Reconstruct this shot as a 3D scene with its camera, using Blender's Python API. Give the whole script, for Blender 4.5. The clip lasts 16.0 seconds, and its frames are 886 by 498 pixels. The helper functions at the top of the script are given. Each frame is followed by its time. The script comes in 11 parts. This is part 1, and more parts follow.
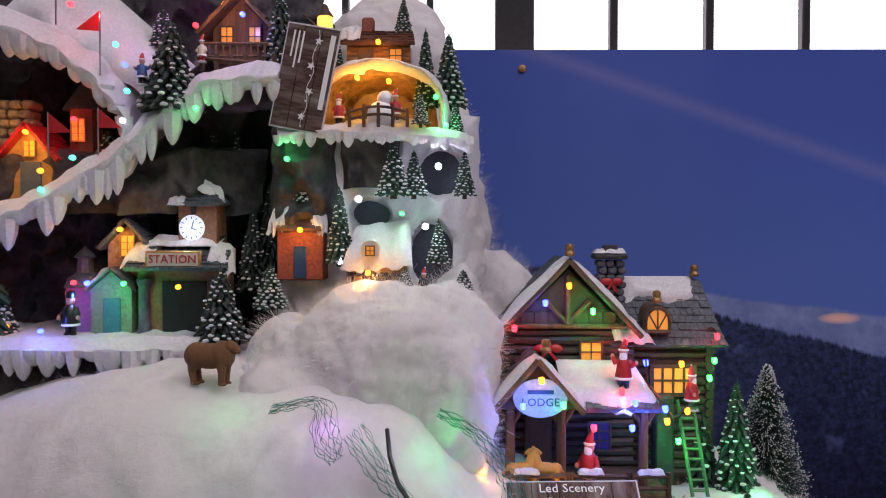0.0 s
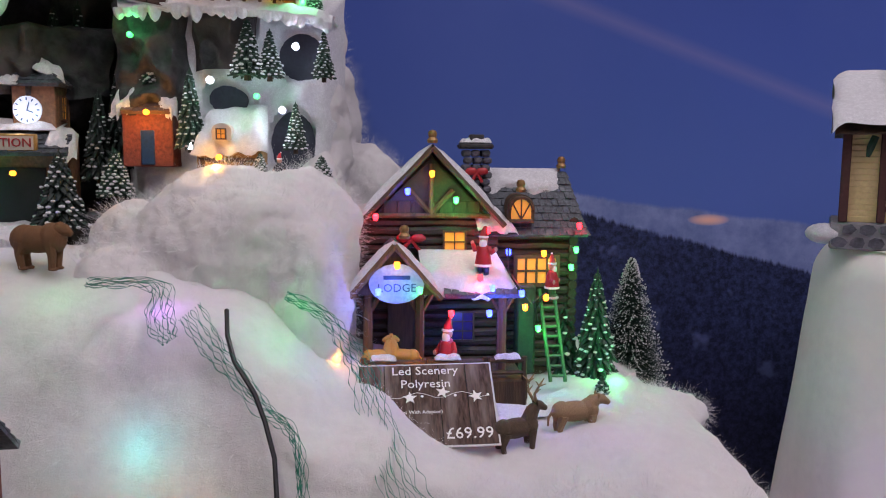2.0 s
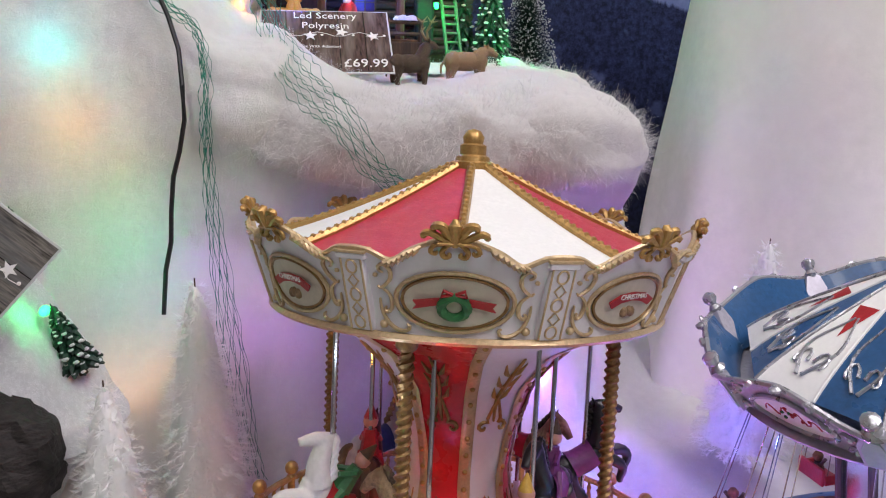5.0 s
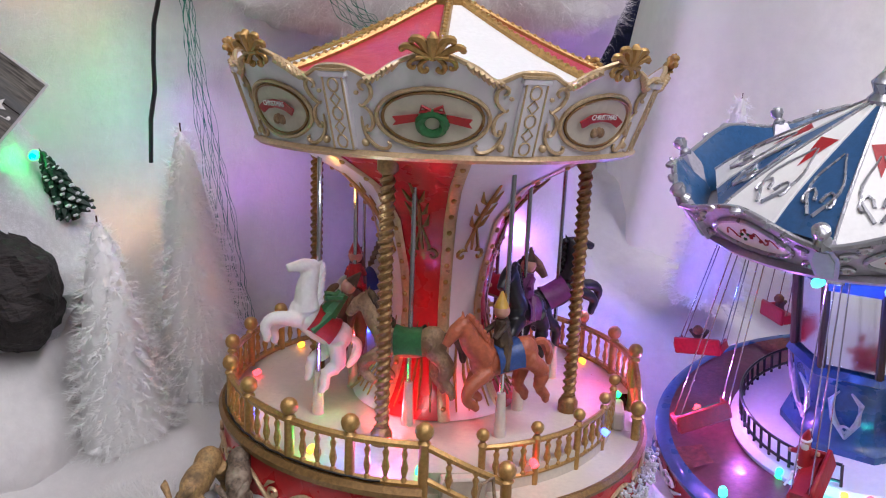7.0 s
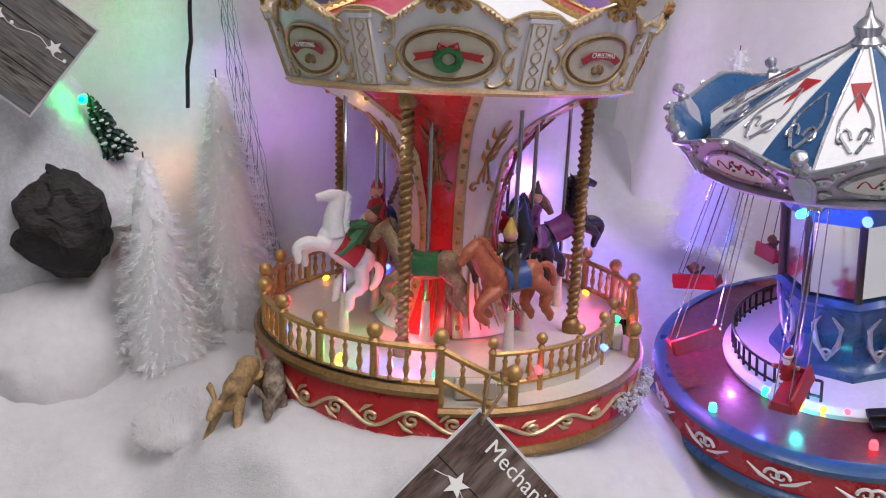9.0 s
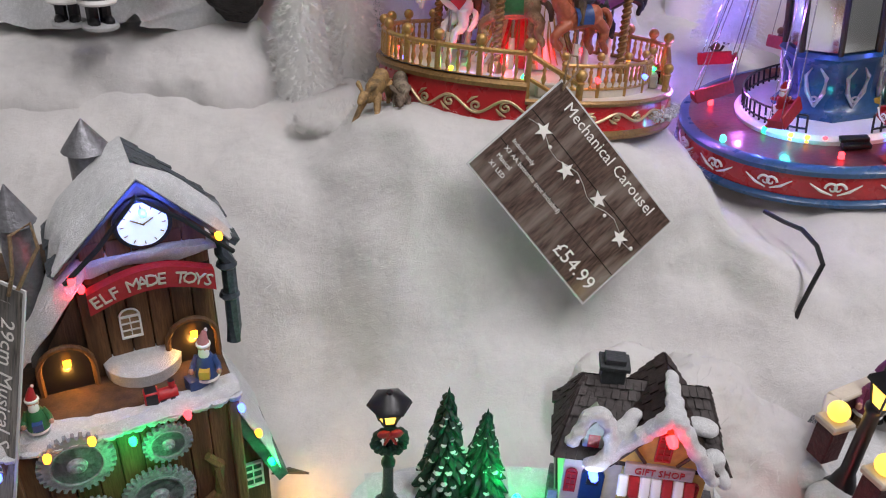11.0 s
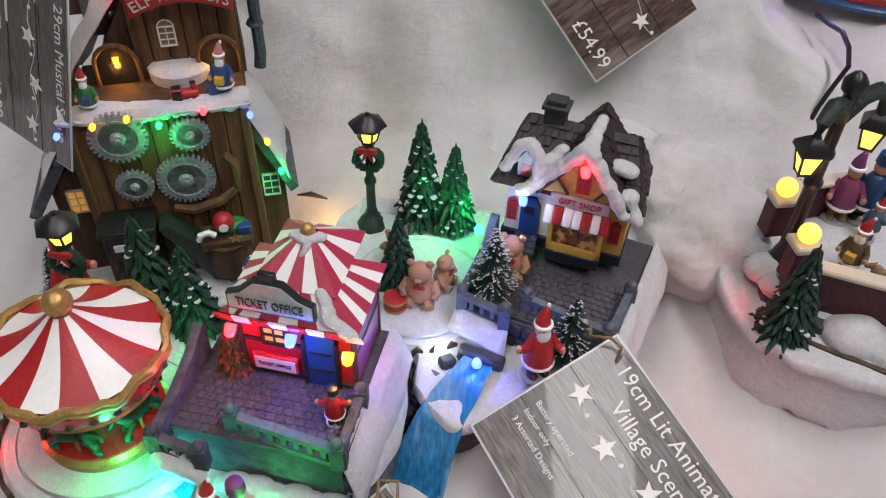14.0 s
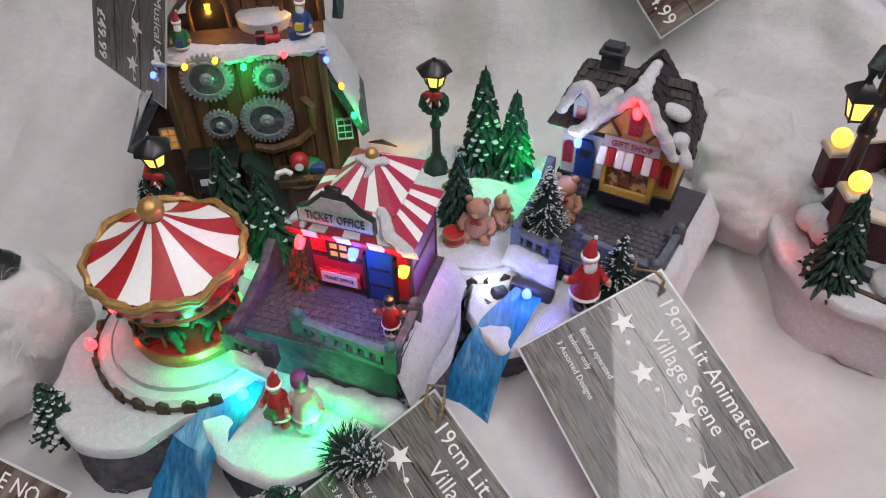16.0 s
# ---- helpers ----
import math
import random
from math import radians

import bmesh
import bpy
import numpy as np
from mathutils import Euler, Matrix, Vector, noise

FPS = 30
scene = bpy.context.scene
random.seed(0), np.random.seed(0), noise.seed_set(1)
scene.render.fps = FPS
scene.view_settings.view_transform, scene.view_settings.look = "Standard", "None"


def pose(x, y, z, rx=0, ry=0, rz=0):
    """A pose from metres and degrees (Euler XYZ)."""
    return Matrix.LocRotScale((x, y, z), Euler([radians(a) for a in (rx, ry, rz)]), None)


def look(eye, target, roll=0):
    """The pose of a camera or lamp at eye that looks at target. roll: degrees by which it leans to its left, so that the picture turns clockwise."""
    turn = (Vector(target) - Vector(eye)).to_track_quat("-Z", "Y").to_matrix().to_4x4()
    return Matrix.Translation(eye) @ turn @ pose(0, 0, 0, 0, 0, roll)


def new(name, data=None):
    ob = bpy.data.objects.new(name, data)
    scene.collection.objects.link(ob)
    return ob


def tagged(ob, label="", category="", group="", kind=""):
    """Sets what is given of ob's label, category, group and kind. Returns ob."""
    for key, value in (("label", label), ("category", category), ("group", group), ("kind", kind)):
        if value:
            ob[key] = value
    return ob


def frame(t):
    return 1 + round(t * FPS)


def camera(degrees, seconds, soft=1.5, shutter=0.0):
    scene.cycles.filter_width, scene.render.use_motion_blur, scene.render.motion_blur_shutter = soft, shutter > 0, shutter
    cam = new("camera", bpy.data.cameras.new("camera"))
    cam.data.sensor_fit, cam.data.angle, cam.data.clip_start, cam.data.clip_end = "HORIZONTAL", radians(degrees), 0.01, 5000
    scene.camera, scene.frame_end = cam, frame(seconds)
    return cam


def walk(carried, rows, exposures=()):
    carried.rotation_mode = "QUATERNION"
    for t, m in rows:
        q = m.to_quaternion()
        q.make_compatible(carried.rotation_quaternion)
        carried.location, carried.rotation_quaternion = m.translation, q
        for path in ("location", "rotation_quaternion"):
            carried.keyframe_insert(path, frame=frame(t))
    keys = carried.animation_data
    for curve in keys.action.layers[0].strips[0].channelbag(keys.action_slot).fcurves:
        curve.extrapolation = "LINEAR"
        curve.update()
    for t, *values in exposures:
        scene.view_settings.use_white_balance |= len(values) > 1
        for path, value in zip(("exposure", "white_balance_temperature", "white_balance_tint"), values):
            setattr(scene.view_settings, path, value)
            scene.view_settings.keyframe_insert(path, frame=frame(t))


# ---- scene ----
cam = camera(58.5, 16.0, 1.1)
PATH = [
    (0, (0.013, 0.057, 1.526), (-0.012, 2.056, 1.469), 0.1),
    (0.5, (0.038, 0.068, 1.507), (0.057, 2.067, 1.427), 0.1),
    (1, (0.073, 0.072, 1.481), (0.186, 2.062, 1.322), 0.2),
    (1.5, (0.075, 0.074, 1.476), (0.245, 2.057, 1.273), 0.4),
    (2, (0.074, 0.076, 1.476), (0.258, 2.055, 1.253), 0.6),
    (2.5, (0.075, 0.078, 1.473), (0.263, 2.055, 1.24), 0.7),
    (3, (0.076, 0.082, 1.469), (0.273, 2.057, 1.226), 0.8),
    (3.5, (0.087, 0.08, 1.455), (0.295, 2.051, 1.189), 0.8),
    (4, (0.095, 0.04, 1.38), (0.328, 1.998, 1.05), 0.9),
    (4.5, (0.092, 0.0, 1.313), (0.368, 1.932, 0.876), 0.9),
    (5, (0.094, -0.027, 1.274), (0.456, 1.864, 0.735), 1.9),
    (7.5, (0.088, -0.066, 1.231), (0.482, 1.731, 0.447), 2.0),
    (8, (0.084, -0.067, 1.228), (0.468, 1.725, 0.427), 1.8),
    (10.5, (0.008, -0.328, 1.188), (0.34, 1.409, 0.254), 2.6),
    (11, (-0.038, -0.385, 1.163), (0.281, 1.3, 0.133), 3.3),
    (11.5, (-0.056, -0.413, 1.154), (0.222, 1.2, 0.005), 3.4),
    (12, (-0.039, -0.422, 1.141), (0.232, 1.119, -0.105), 3.8),
    (12.5, (-0.034, -0.436, 1.133), (0.202, 1.054, -0.179), 3.4),
    (13, (-0.011, -0.45, 1.142), (0.159, 1.034, -0.188), 2.9),
    (13.5, (0.048, -0.471, 1.152), (0.099, 1.006, -0.196), 2.3),
    (14, (0.095, -0.498, 1.149), (0.012, 0.97, -0.207), 1.8),
    (14.5, (0.102, -0.518, 1.154), (-0.112, 0.927, -0.212), 0.1),
    (15, (0.099, -0.536, 1.151), (-0.166, 0.897, -0.219), -1.0),
    (15.5, (0.103, -0.543, 1.148), (-0.17, 0.881, -0.229), -1.2),
    (16, (0.115, -0.547, 1.149), (-0.154, 0.866, -0.24), -1.2),
]
walk(cam, [(t, look(eye, target, roll)) for t, eye, target, roll in PATH],
     [(0.0, -0.54, 6550, 22), (0.5, -0.55, 6550, 22), (2.0, -0.53, 6500, 21), (3.0, -0.48, 6500, 19), (4.0, -0.39, 7000, 10), (4.6, -0.20, 6800, 8), (5.2, 0.0, 6500, 9), (8.0, 0.04, 6250, 10), (10.4, 0.0, 6500, 7), (12.5, -0.07, 6550, 6), (14.5, -0.18, 6600, 7), (16.0, -0.19, 6500, 8)])

# ---- light ----
world = bpy.data.worlds.new("world")
scene.world = world
world.use_nodes = True
world.node_tree.nodes["Background"].inputs["Color"].default_value = (0.75, 0.85, 1.0, 1)
world.node_tree.nodes["Background"].inputs["Strength"].default_value = 0.3
scene.view_settings.exposure = 0.0


def area(name, size, size_y, watts, m, rgb=(1, 1, 1)):
    data = bpy.data.lights.new(name, "AREA")
    data.shape, data.size, data.size_y, data.energy, data.color = "RECTANGLE", size, size_y, watts, rgb
    ob = new(name, data)
    ob.matrix_world = m
    return ob


# the shop's ceiling strips, over and behind the display
area("ceiling_strip_lamp", 0.35, 3.4, 42, pose(-0.5, -0.75, 3.55), (1.0, 0.95, 0.97))
area("ceiling_strip_lamp", 0.35, 3.4, 96, pose(1.3, -0.75, 3.55), (1.0, 0.94, 1.0))


def glow(rgb, watts, x, y, z, size=0.004):
    data = bpy.data.lights.new("led_light", "POINT")
    data.energy, data.color, data.shadow_soft_size = watts, rgb, size
    ob = new("led_light", data)
    ob.location = (x, y, z)
    return ob


RED, GREEN, BLUE, AMBER = (1.0, 0.04, 0.06), (0.02, 1.0, 0.22), (0.10, 0.16, 1.0), (1.0, 0.42, 0.06)
CYAN, VIOLET, COOL = (0.05, 0.85, 0.85), (0.65, 0.2, 1.0), (0.75, 0.85, 1.0)

# ---- materials ----
def nodes_of(name):
    m = bpy.data.materials.new(name)
    m.use_nodes = True
    t = m.node_tree
    return m, t, t.nodes, t.links, t.nodes["Principled BSDF"]


def noise_node(t, scale, detail=4.0, rough=0.55, vec=None):
    n = t.nodes.new("ShaderNodeTexNoise")
    n.inputs["Scale"].default_value, n.inputs["Detail"].default_value, n.inputs["Roughness"].default_value = scale, detail, rough
    if vec is not None:
        t.links.new(vec, n.inputs["Vector"])
    return n


def mixer(t, fac, a, b, mode="MIX"):
    n = t.nodes.new("ShaderNodeMix")
    n.data_type, n.blend_type = "RGBA", mode
    for sock, v in ((n.inputs[0], fac), (n.inputs[6], a), (n.inputs[7], b)):
        if hasattr(v, "is_linked"):
            t.links.new(v, sock)
        elif isinstance(v, (int, float)):
            sock.default_value = v
        else:
            sock.default_value = (*v, 1)
    return n.outputs[2]


def ramp(t, fac, lo, hi):
    n = t.nodes.new("ShaderNodeMapRange")
    n.inputs["From Min"].default_value, n.inputs["From Max"].default_value = lo, hi
    t.links.new(fac, n.inputs["Value"])
    return n.outputs["Result"]


def surf(name, rgb, rough=0.55, metal=0.0, scale=260.0, var=0.22, bump=0.25, other=None, cover=(0.45, 0.6), coat=0.0, stretch=None, dist=0.002, spec=None):
    """A painted or cast surface: base colour broken by grain and by broader wear, with fine relief."""
    m, t, nodes, links, b = nodes_of(name)
    tc = nodes.new("ShaderNodeTexCoord")
    vec = tc.outputs["Object"]
    if stretch:
        mp = nodes.new("ShaderNodeMapping")
        mp.inputs["Scale"].default_value = stretch
        links.new(vec, mp.inputs["Vector"])
        vec = mp.outputs["Vector"]
    fine, broad = noise_node(t, scale, 6, 0.6, vec), noise_node(t, scale * 0.17, 3, 0.5, vec)
    dark = tuple(c * (1 - var * 1.6) for c in rgb)
    light = tuple(min(1, c * (1 + var * 0.7)) for c in rgb)
    col = mixer(t, ramp(t, fine.outputs["Fac"], 0.3, 0.7), dark, light)
    if other:
        col = mixer(t, ramp(t, broad.outputs["Fac"], *cover), col, other)
    else:
        col = mixer(t, ramp(t, broad.outputs["Fac"], 0.35, 0.75), col, tuple(c * (1 - var) for c in rgb))
    links.new(col, b.inputs["Base Color"])
    b.inputs["Metallic"].default_value = metal
    rr = nodes.new("ShaderNodeMapRange")
    rr.inputs["To Min"].default_value, rr.inputs["To Max"].default_value = max(0.05, rough - 0.12), min(1, rough + 0.12)
    links.new(broad.outputs["Fac"], rr.inputs["Value"])
    links.new(rr.outputs["Result"], b.inputs["Roughness"])
    b.inputs["Coat Weight"].default_value = coat
    if spec is not None:
        b.inputs["Specular IOR Level"].default_value = spec
    bp = nodes.new("ShaderNodeBump")
    bp.inputs["Strength"].default_value, bp.inputs["Distance"].default_value = bump, dist
    links.new(fine.outputs["Fac"], bp.inputs["Height"])
    links.new(bp.outputs["Normal"], b.inputs["Normal"])
    return m


def lamp_mat(name, rgb, strength):
    m, t, nodes, links, b = nodes_of(name)
    b.inputs["Base Color"].default_value = (*rgb, 1)
    b.inputs["Emission Color"].default_value = (*rgb, 1)
    b.inputs["Emission Strength"].default_value = strength
    b.inputs["Roughness"].default_value = 0.2
    return m


def cotton(name, rgb, through_amount=0.35, scale=90.0, bump=0.6):
    """Fluffed polyester wadding: light comes through it."""
    m, t, nodes, links, b = nodes_of(name)
    tc = nodes.new("ShaderNodeTexCoord")
    fine, mid, broad = (noise_node(t, s, d, 0.65, tc.outputs["Object"]) for s, d in ((scale * 9, 8), (scale, 5), (scale * 0.12, 3)))
    col = mixer(t, ramp(t, mid.outputs["Fac"], 0.3, 0.7), tuple(c * 0.90 for c in rgb), rgb)
    col = mixer(t, ramp(t, fine.outputs["Fac"], 0.62, 0.8), col, (0.93, 0.93, 0.93))
    col = mixer(t, ramp(t, broad.outputs["Fac"], 0.4, 0.75), col, tuple(c * 0.93 for c in rgb))
    bp = nodes.new("ShaderNodeBump")
    bp.inputs["Strength"].default_value, bp.inputs["Distance"].default_value = bump, 0.003
    add = nodes.new("ShaderNodeMath")
    add.operation = "MULTIPLY_ADD"
    add.inputs[1].default_value = 0.5
    links.new(fine.outputs["Fac"], add.inputs[0])
    links.new(mid.outputs["Fac"], add.inputs[2])
    links.new(add.outputs[0], bp.inputs["Height"])
    d, tr, mx = nodes.new("ShaderNodeBsdfDiffuse"), nodes.new("ShaderNodeBsdfTranslucent"), nodes.new("ShaderNodeMixShader")
    mx.inputs[0].default_value = through_amount
    for s in (d, tr):
        links.new(col, s.inputs["Color"])
        links.new(bp.outputs["Normal"], s.inputs["Normal"])
    links.new(d.outputs[0], mx.inputs[1])
    links.new(tr.outputs[0], mx.inputs[2])
    links.new(mx.outputs[0], nodes["Material Output"].inputs["Surface"])
    return m


def plank_wood(name, a, b_rgb, width, grain=900.0):
    """Weathered boards along local z, split by dark joints every width metres along x."""
    m, t, nodes, links, b = nodes_of(name)
    tc = nodes.new("ShaderNodeTexCoord")
    mp = nodes.new("ShaderNodeMapping")
    mp.inputs["Scale"].default_value = (1, 1, 0.08)
    links.new(tc.outputs["Object"], mp.inputs["Vector"])
    n = noise_node(t, grain, 6, 0.6, mp.outputs["Vector"])
    n2 = noise_node(t, grain * 0.12, 3, 0.5, mp.outputs["Vector"])
    col = mixer(t, ramp(t, n.outputs["Fac"], 0.3, 0.7), a, b_rgb)
    col = mixer(t, ramp(t, n2.outputs["Fac"], 0.4, 0.7), col, tuple(c * 0.6 for c in a))
    links.new(col, b.inputs["Base Color"])
    b.inputs["Roughness"].default_value = 0.7
    bp = nodes.new("ShaderNodeBump")
    bp.inputs["Strength"].default_value, bp.inputs["Distance"].default_value = 0.5, 0.001
    links.new(n.outputs["Fac"], bp.inputs["Height"])
    links.new(bp.outputs["Normal"], b.inputs["Normal"])
    return m


COTTON = cotton("cotton_wool", (0.80, 0.78, 0.77), 0.35, 90, 0.5)
FLEECE = cotton("white_fleece", (0.92, 0.90, 0.84), 0.1, 60, 0.12)
SNOW = surf("glitter_snow_paint", (0.80, 0.81, 0.83), 0.35, scale=1500, var=0.26, bump=1.0, dist=0.0015)
GOLD = surf("old_gold_paint", (0.50, 0.30, 0.10), 0.36, 0.55, scale=400, var=0.25, bump=0.2)
GOLD_DARK = surf("dark_gold_paint", (0.30, 0.17, 0.06), 0.4, 0.5, scale=400, var=0.3, bump=0.25)
CAR_RED = surf("glossy_red_paint", (0.50, 0.02, 0.025), 0.28, scale=300, var=0.15, bump=0.08, coat=0.3)
PALE_GOLD = surf("pale_gold_paint", (0.62, 0.46, 0.27), 0.33, 0.45, scale=400, var=0.2, bump=0.15)
PINK_RED = surf("glitter_red_paint", (0.55, 0.04, 0.07), 0.45, scale=900, var=0.25, bump=0.4)
PEARL = surf("pearl_white_plastic", (0.72, 0.69, 0.74), 0.35, scale=250, var=0.05, bump=0.06)
WHITE = surf("white_paint", (0.80, 0.79, 0.77), 0.4, scale=300, var=0.05, bump=0.08)
CREAM = surf("cream_plastic", (0.55, 0.49, 0.40), 0.45, scale=250, var=0.08, bump=0.1)
CHROME = surf("chromed_rod", (0.6, 0.6, 0.62), 0.18, 1.0, scale=100, var=0.05, bump=0.02)
BLACK = surf("black_plastic", (0.012, 0.012, 0.014), 0.35, scale=200, var=0.2, bump=0.08)
ROCK = surf("dark_grey_cast_rock", (0.034, 0.032, 0.036), 0.75, scale=90, var=0.5, bump=0.9, other=(0.075, 0.062, 0.056), cover=(0.52, 0.68), dist=0.004)
PALE_ROCK = surf("grey_cast_stone", (0.10, 0.10, 0.12), 0.75, scale=120, var=0.45, bump=0.9, other=(0.035, 0.035, 0.05), cover=(0.45, 0.65), dist=0.003)
WOOD = plank_wood("brown_board_paint", (0.085, 0.038, 0.013), (0.20, 0.105, 0.040), 0.02)
WOOD_DARK = plank_wood("dark_brown_board_paint", (0.045, 0.022, 0.010), (0.10, 0.052, 0.024), 0.02)
LOG = surf("brown_log_paint", (0.034, 0.015, 0.009), 0.55, scale=220, var=0.5, bump=0.7, other=(0.022, 0.011, 0.008))
SLATE = surf("grey_slate_paint", (0.060, 0.072, 0.085), 0.6, scale=260, var=0.4, bump=0.6, other=(0.20, 0.22, 0.24), cover=(0.58, 0.75))
surf_blackgreen = surf("blackish_green_paint", (0.010, 0.026, 0.020), 0.55, scale=320, var=0.5, bump=0.6)
PINE = surf("dark_green_paint", (0.007, 0.045, 0.024), 0.5, scale=320, var=0.5, bump=0.6)
NEEDLE = surf("dark_green_bristle", (0.012, 0.045, 0.032), 0.7, scale=500, var=0.4, bump=0.2)
BRISTLE = surf("white_bristle", (0.72, 0.69, 0.66), 0.7, scale=300, var=0.08, bump=0.1)
BRICK = surf("red_brick_paint", (0.22, 0.055, 0.035), 0.65, scale=260, var=0.35, bump=0.6)
STONE = surf("tan_stone_paint", (0.30, 0.21, 0.11), 0.65, scale=160, var=0.4, bump=0.7, other=(0.16, 0.10, 0.05))
SKIN = surf("flesh_paint", (0.52, 0.27, 0.19), 0.5, scale=300, var=0.1, bump=0.1)
TOY_RED = surf("red_paint", (0.40, 0.015, 0.02), 0.45, scale=400, var=0.2, bump=0.2)
TOY_GREEN = surf("green_paint", (0.03, 0.16, 0.05), 0.45, scale=400, var=0.25, bump=0.2)
TOY_BLUE = surf("blue_paint", (0.03, 0.07, 0.22), 0.4, scale=400, var=0.25, bump=0.2)
NAVY = surf("navy_blue_paint", (0.012, 0.045, 0.13), 0.35, scale=300, var=0.2, bump=0.1)
PURPLE = surf("plum_paint", (0.16, 0.03, 0.14), 0.45, scale=300, var=0.25, bump=0.2)
YELLOW = surf("yellow_paint", (0.55, 0.33, 0.05), 0.45, scale=300, var=0.15, bump=0.15)
TAN = surf("tan_fur_paint", (0.34, 0.22, 0.12), 0.65, scale=500, var=0.3, bump=0.5, other=(0.20, 0.12, 0.06))
BEAR_FUR = surf("chestnut_fur_paint", (.20, .09, .03), 0.65, scale=500, var=0.35, bump=0.6)
DARK_FUR = surf("dark_brown_fur_paint", (0.055, 0.032, 0.018), 0.65, scale=500, var=0.4, bump=0.6, other=(0.11, 0.07, 0.035))
PAVING = surf("grey_paving_paint", (0.085, 0.078, 0.095), 0.55, scale=420, var=0.4, bump=0.8, dist=0.002)
RIVER = surf("painted_blue_water", (0.02, 0.17, 0.36), 0.22, scale=130, var=0.35, bump=0.4, other=(0.25, 0.5, 0.62), cover=(0.6, 0.8), stretch=(3, 0.5, 1))
GEAR = surf("brushed_grey_gear_paint", (0.33, 0.34, 0.38), 0.42, 0.2, scale=350, var=0.4, bump=0.5)
ROOM_PAINT = surf("shop_wall_paint", (0.36, 0.35, 0.34), 0.8, scale=6, var=0.05, bump=0.05)
SHOP_FLOOR = surf("shop_floor_vinyl", (0.16, 0.15, 0.14), 0.5, scale=8, var=0.15, bump=0.05)
GLASS_WARM = lamp_mat("lit_amber_pane", (0.85, 0.40, 0.07), 0.36)
LIT_LAMP = lamp_mat("lit_yellow_lantern_pane", (1.0, 0.62, 0.10), 2.2)
CLOCK_LIT = lamp_mat("lit_clock_face", (0.72, 0.84, 1.0), 0.75)
BULB = {"red": lamp_mat("red_led", (1.0, 0.03, 0.04), 7.0), "green": lamp_mat("green_led", (0.03, 1.0, 0.16), 4.5), "blue": lamp_mat("blue_led", (0.05, 0.09, 1.0), 9.0),
        "amber": lamp_mat("amber_led", (1.0, 0.30, 0.02), 5.5), "white": lamp_mat("cool_white_led", (0.75, 0.88, 1.0), 9.0), "cyan": lamp_mat("cyan_led", (0.05, 0.9, 0.6), 5.0)}

# ---- building blocks ----
ID = Matrix.Identity(4)
T = Matrix.Translation
PI = math.pi
CORNERS = [(-1, -1, -1), (1, -1, -1), (1, 1, -1), (-1, 1, -1), (-1, -1, 1), (1, -1, 1), (1, 1, 1), (-1, 1, 1)]
SIDES = [(3, 2, 1, 0), (4, 5, 6, 7), (0, 1, 5, 4), (1, 2, 6, 5), (2, 3, 7, 6), (3, 0, 4, 7)]


def tip(faces_before, bm, index):
    """Give the faces added last their material slot."""
    if index:
        bm.faces.ensure_lookup_table()
        for i in range(faces_before, len(bm.faces)):
            bm.faces[i].material_index = index


def box(bm, sx, sy, sz, m=ID, bev=0.0, idx=0):
    n = len(bm.faces)
    if len(bm.faces) > 60 or not bev:
        vs = [bm.verts.new(m @ Vector((sx * x / 2, sy * y / 2, sz * z / 2))) for x, y, z in CORNERS]
        for f in SIDES:
            bm.faces.new([vs[i] for i in f])
        tip(n, bm, idx)
        return
    g = bmesh.ops.create_cube(bm, size=1, matrix=m @ Matrix.Diagonal((sx, sy, sz, 1)))
    if bev:
        edges = list({e for v in g["verts"] for e in v.link_edges})
        bmesh.ops.bevel(bm, geom=edges, offset=bev, segments=1, affect="EDGES", profile=0.5)
    tip(n, bm, idx)


def rod(bm, a, b, r0, r1=None, n=8, idx=0):
    """A tapered rod from a to b."""
    a, b = Vector(a), Vector(b)
    r1 = r0 if r1 is None else r1
    k, d = len(bm.faces), b - a
    q = d.to_track_quat("Z", "Y").to_matrix()
    s, u = q @ Vector((1, 0, 0)), q @ Vector((0, 1, 0))
    turn = [(math.cos(2 * PI * i / n), math.sin(2 * PI * i / n)) for i in range(n)]
    lo = [bm.verts.new(a + (s * c + u * w) * r0) for c, w in turn]
    hi = [bm.verts.new(b + (s * c + u * w) * r1) for c, w in turn]
    for i in range(n):
        j = (i + 1) % n
        bm.faces.new((lo[i], lo[j], hi[j], hi[i]))
    bm.faces.new(lo[::-1])
    bm.faces.new(hi)
    tip(k, bm, idx)


def ball(bm, r, c=(0, 0, 0), squash=(1, 1, 1), n=10, idx=0, m=ID):
    k, rows, c = len(bm.faces), max(4, n * 2 // 3), Vector(c)
    def at(i, j):
        a, b = 2 * PI * i / n, PI * j / rows
        return m @ (c + Vector((r * squash[0] * math.sin(b) * math.cos(a), r * squash[1] * math.sin(b) * math.sin(a), r * squash[2] * math.cos(b))))
    top, low = bm.verts.new(at(0, 0)), bm.verts.new(at(0, rows))
    rings = [[bm.verts.new(at(i, j)) for i in range(n)] for j in range(1, rows)]
    for i in range(n):
        w = (i + 1) % n
        bm.faces.new((top, rings[0][i], rings[0][w]))
        bm.faces.new((low, rings[-1][w], rings[-1][i]))
        for p, q in zip(rings, rings[1:]):
            bm.faces.new((p[i], q[i], q[w], p[w]))
    tip(k, bm, idx)


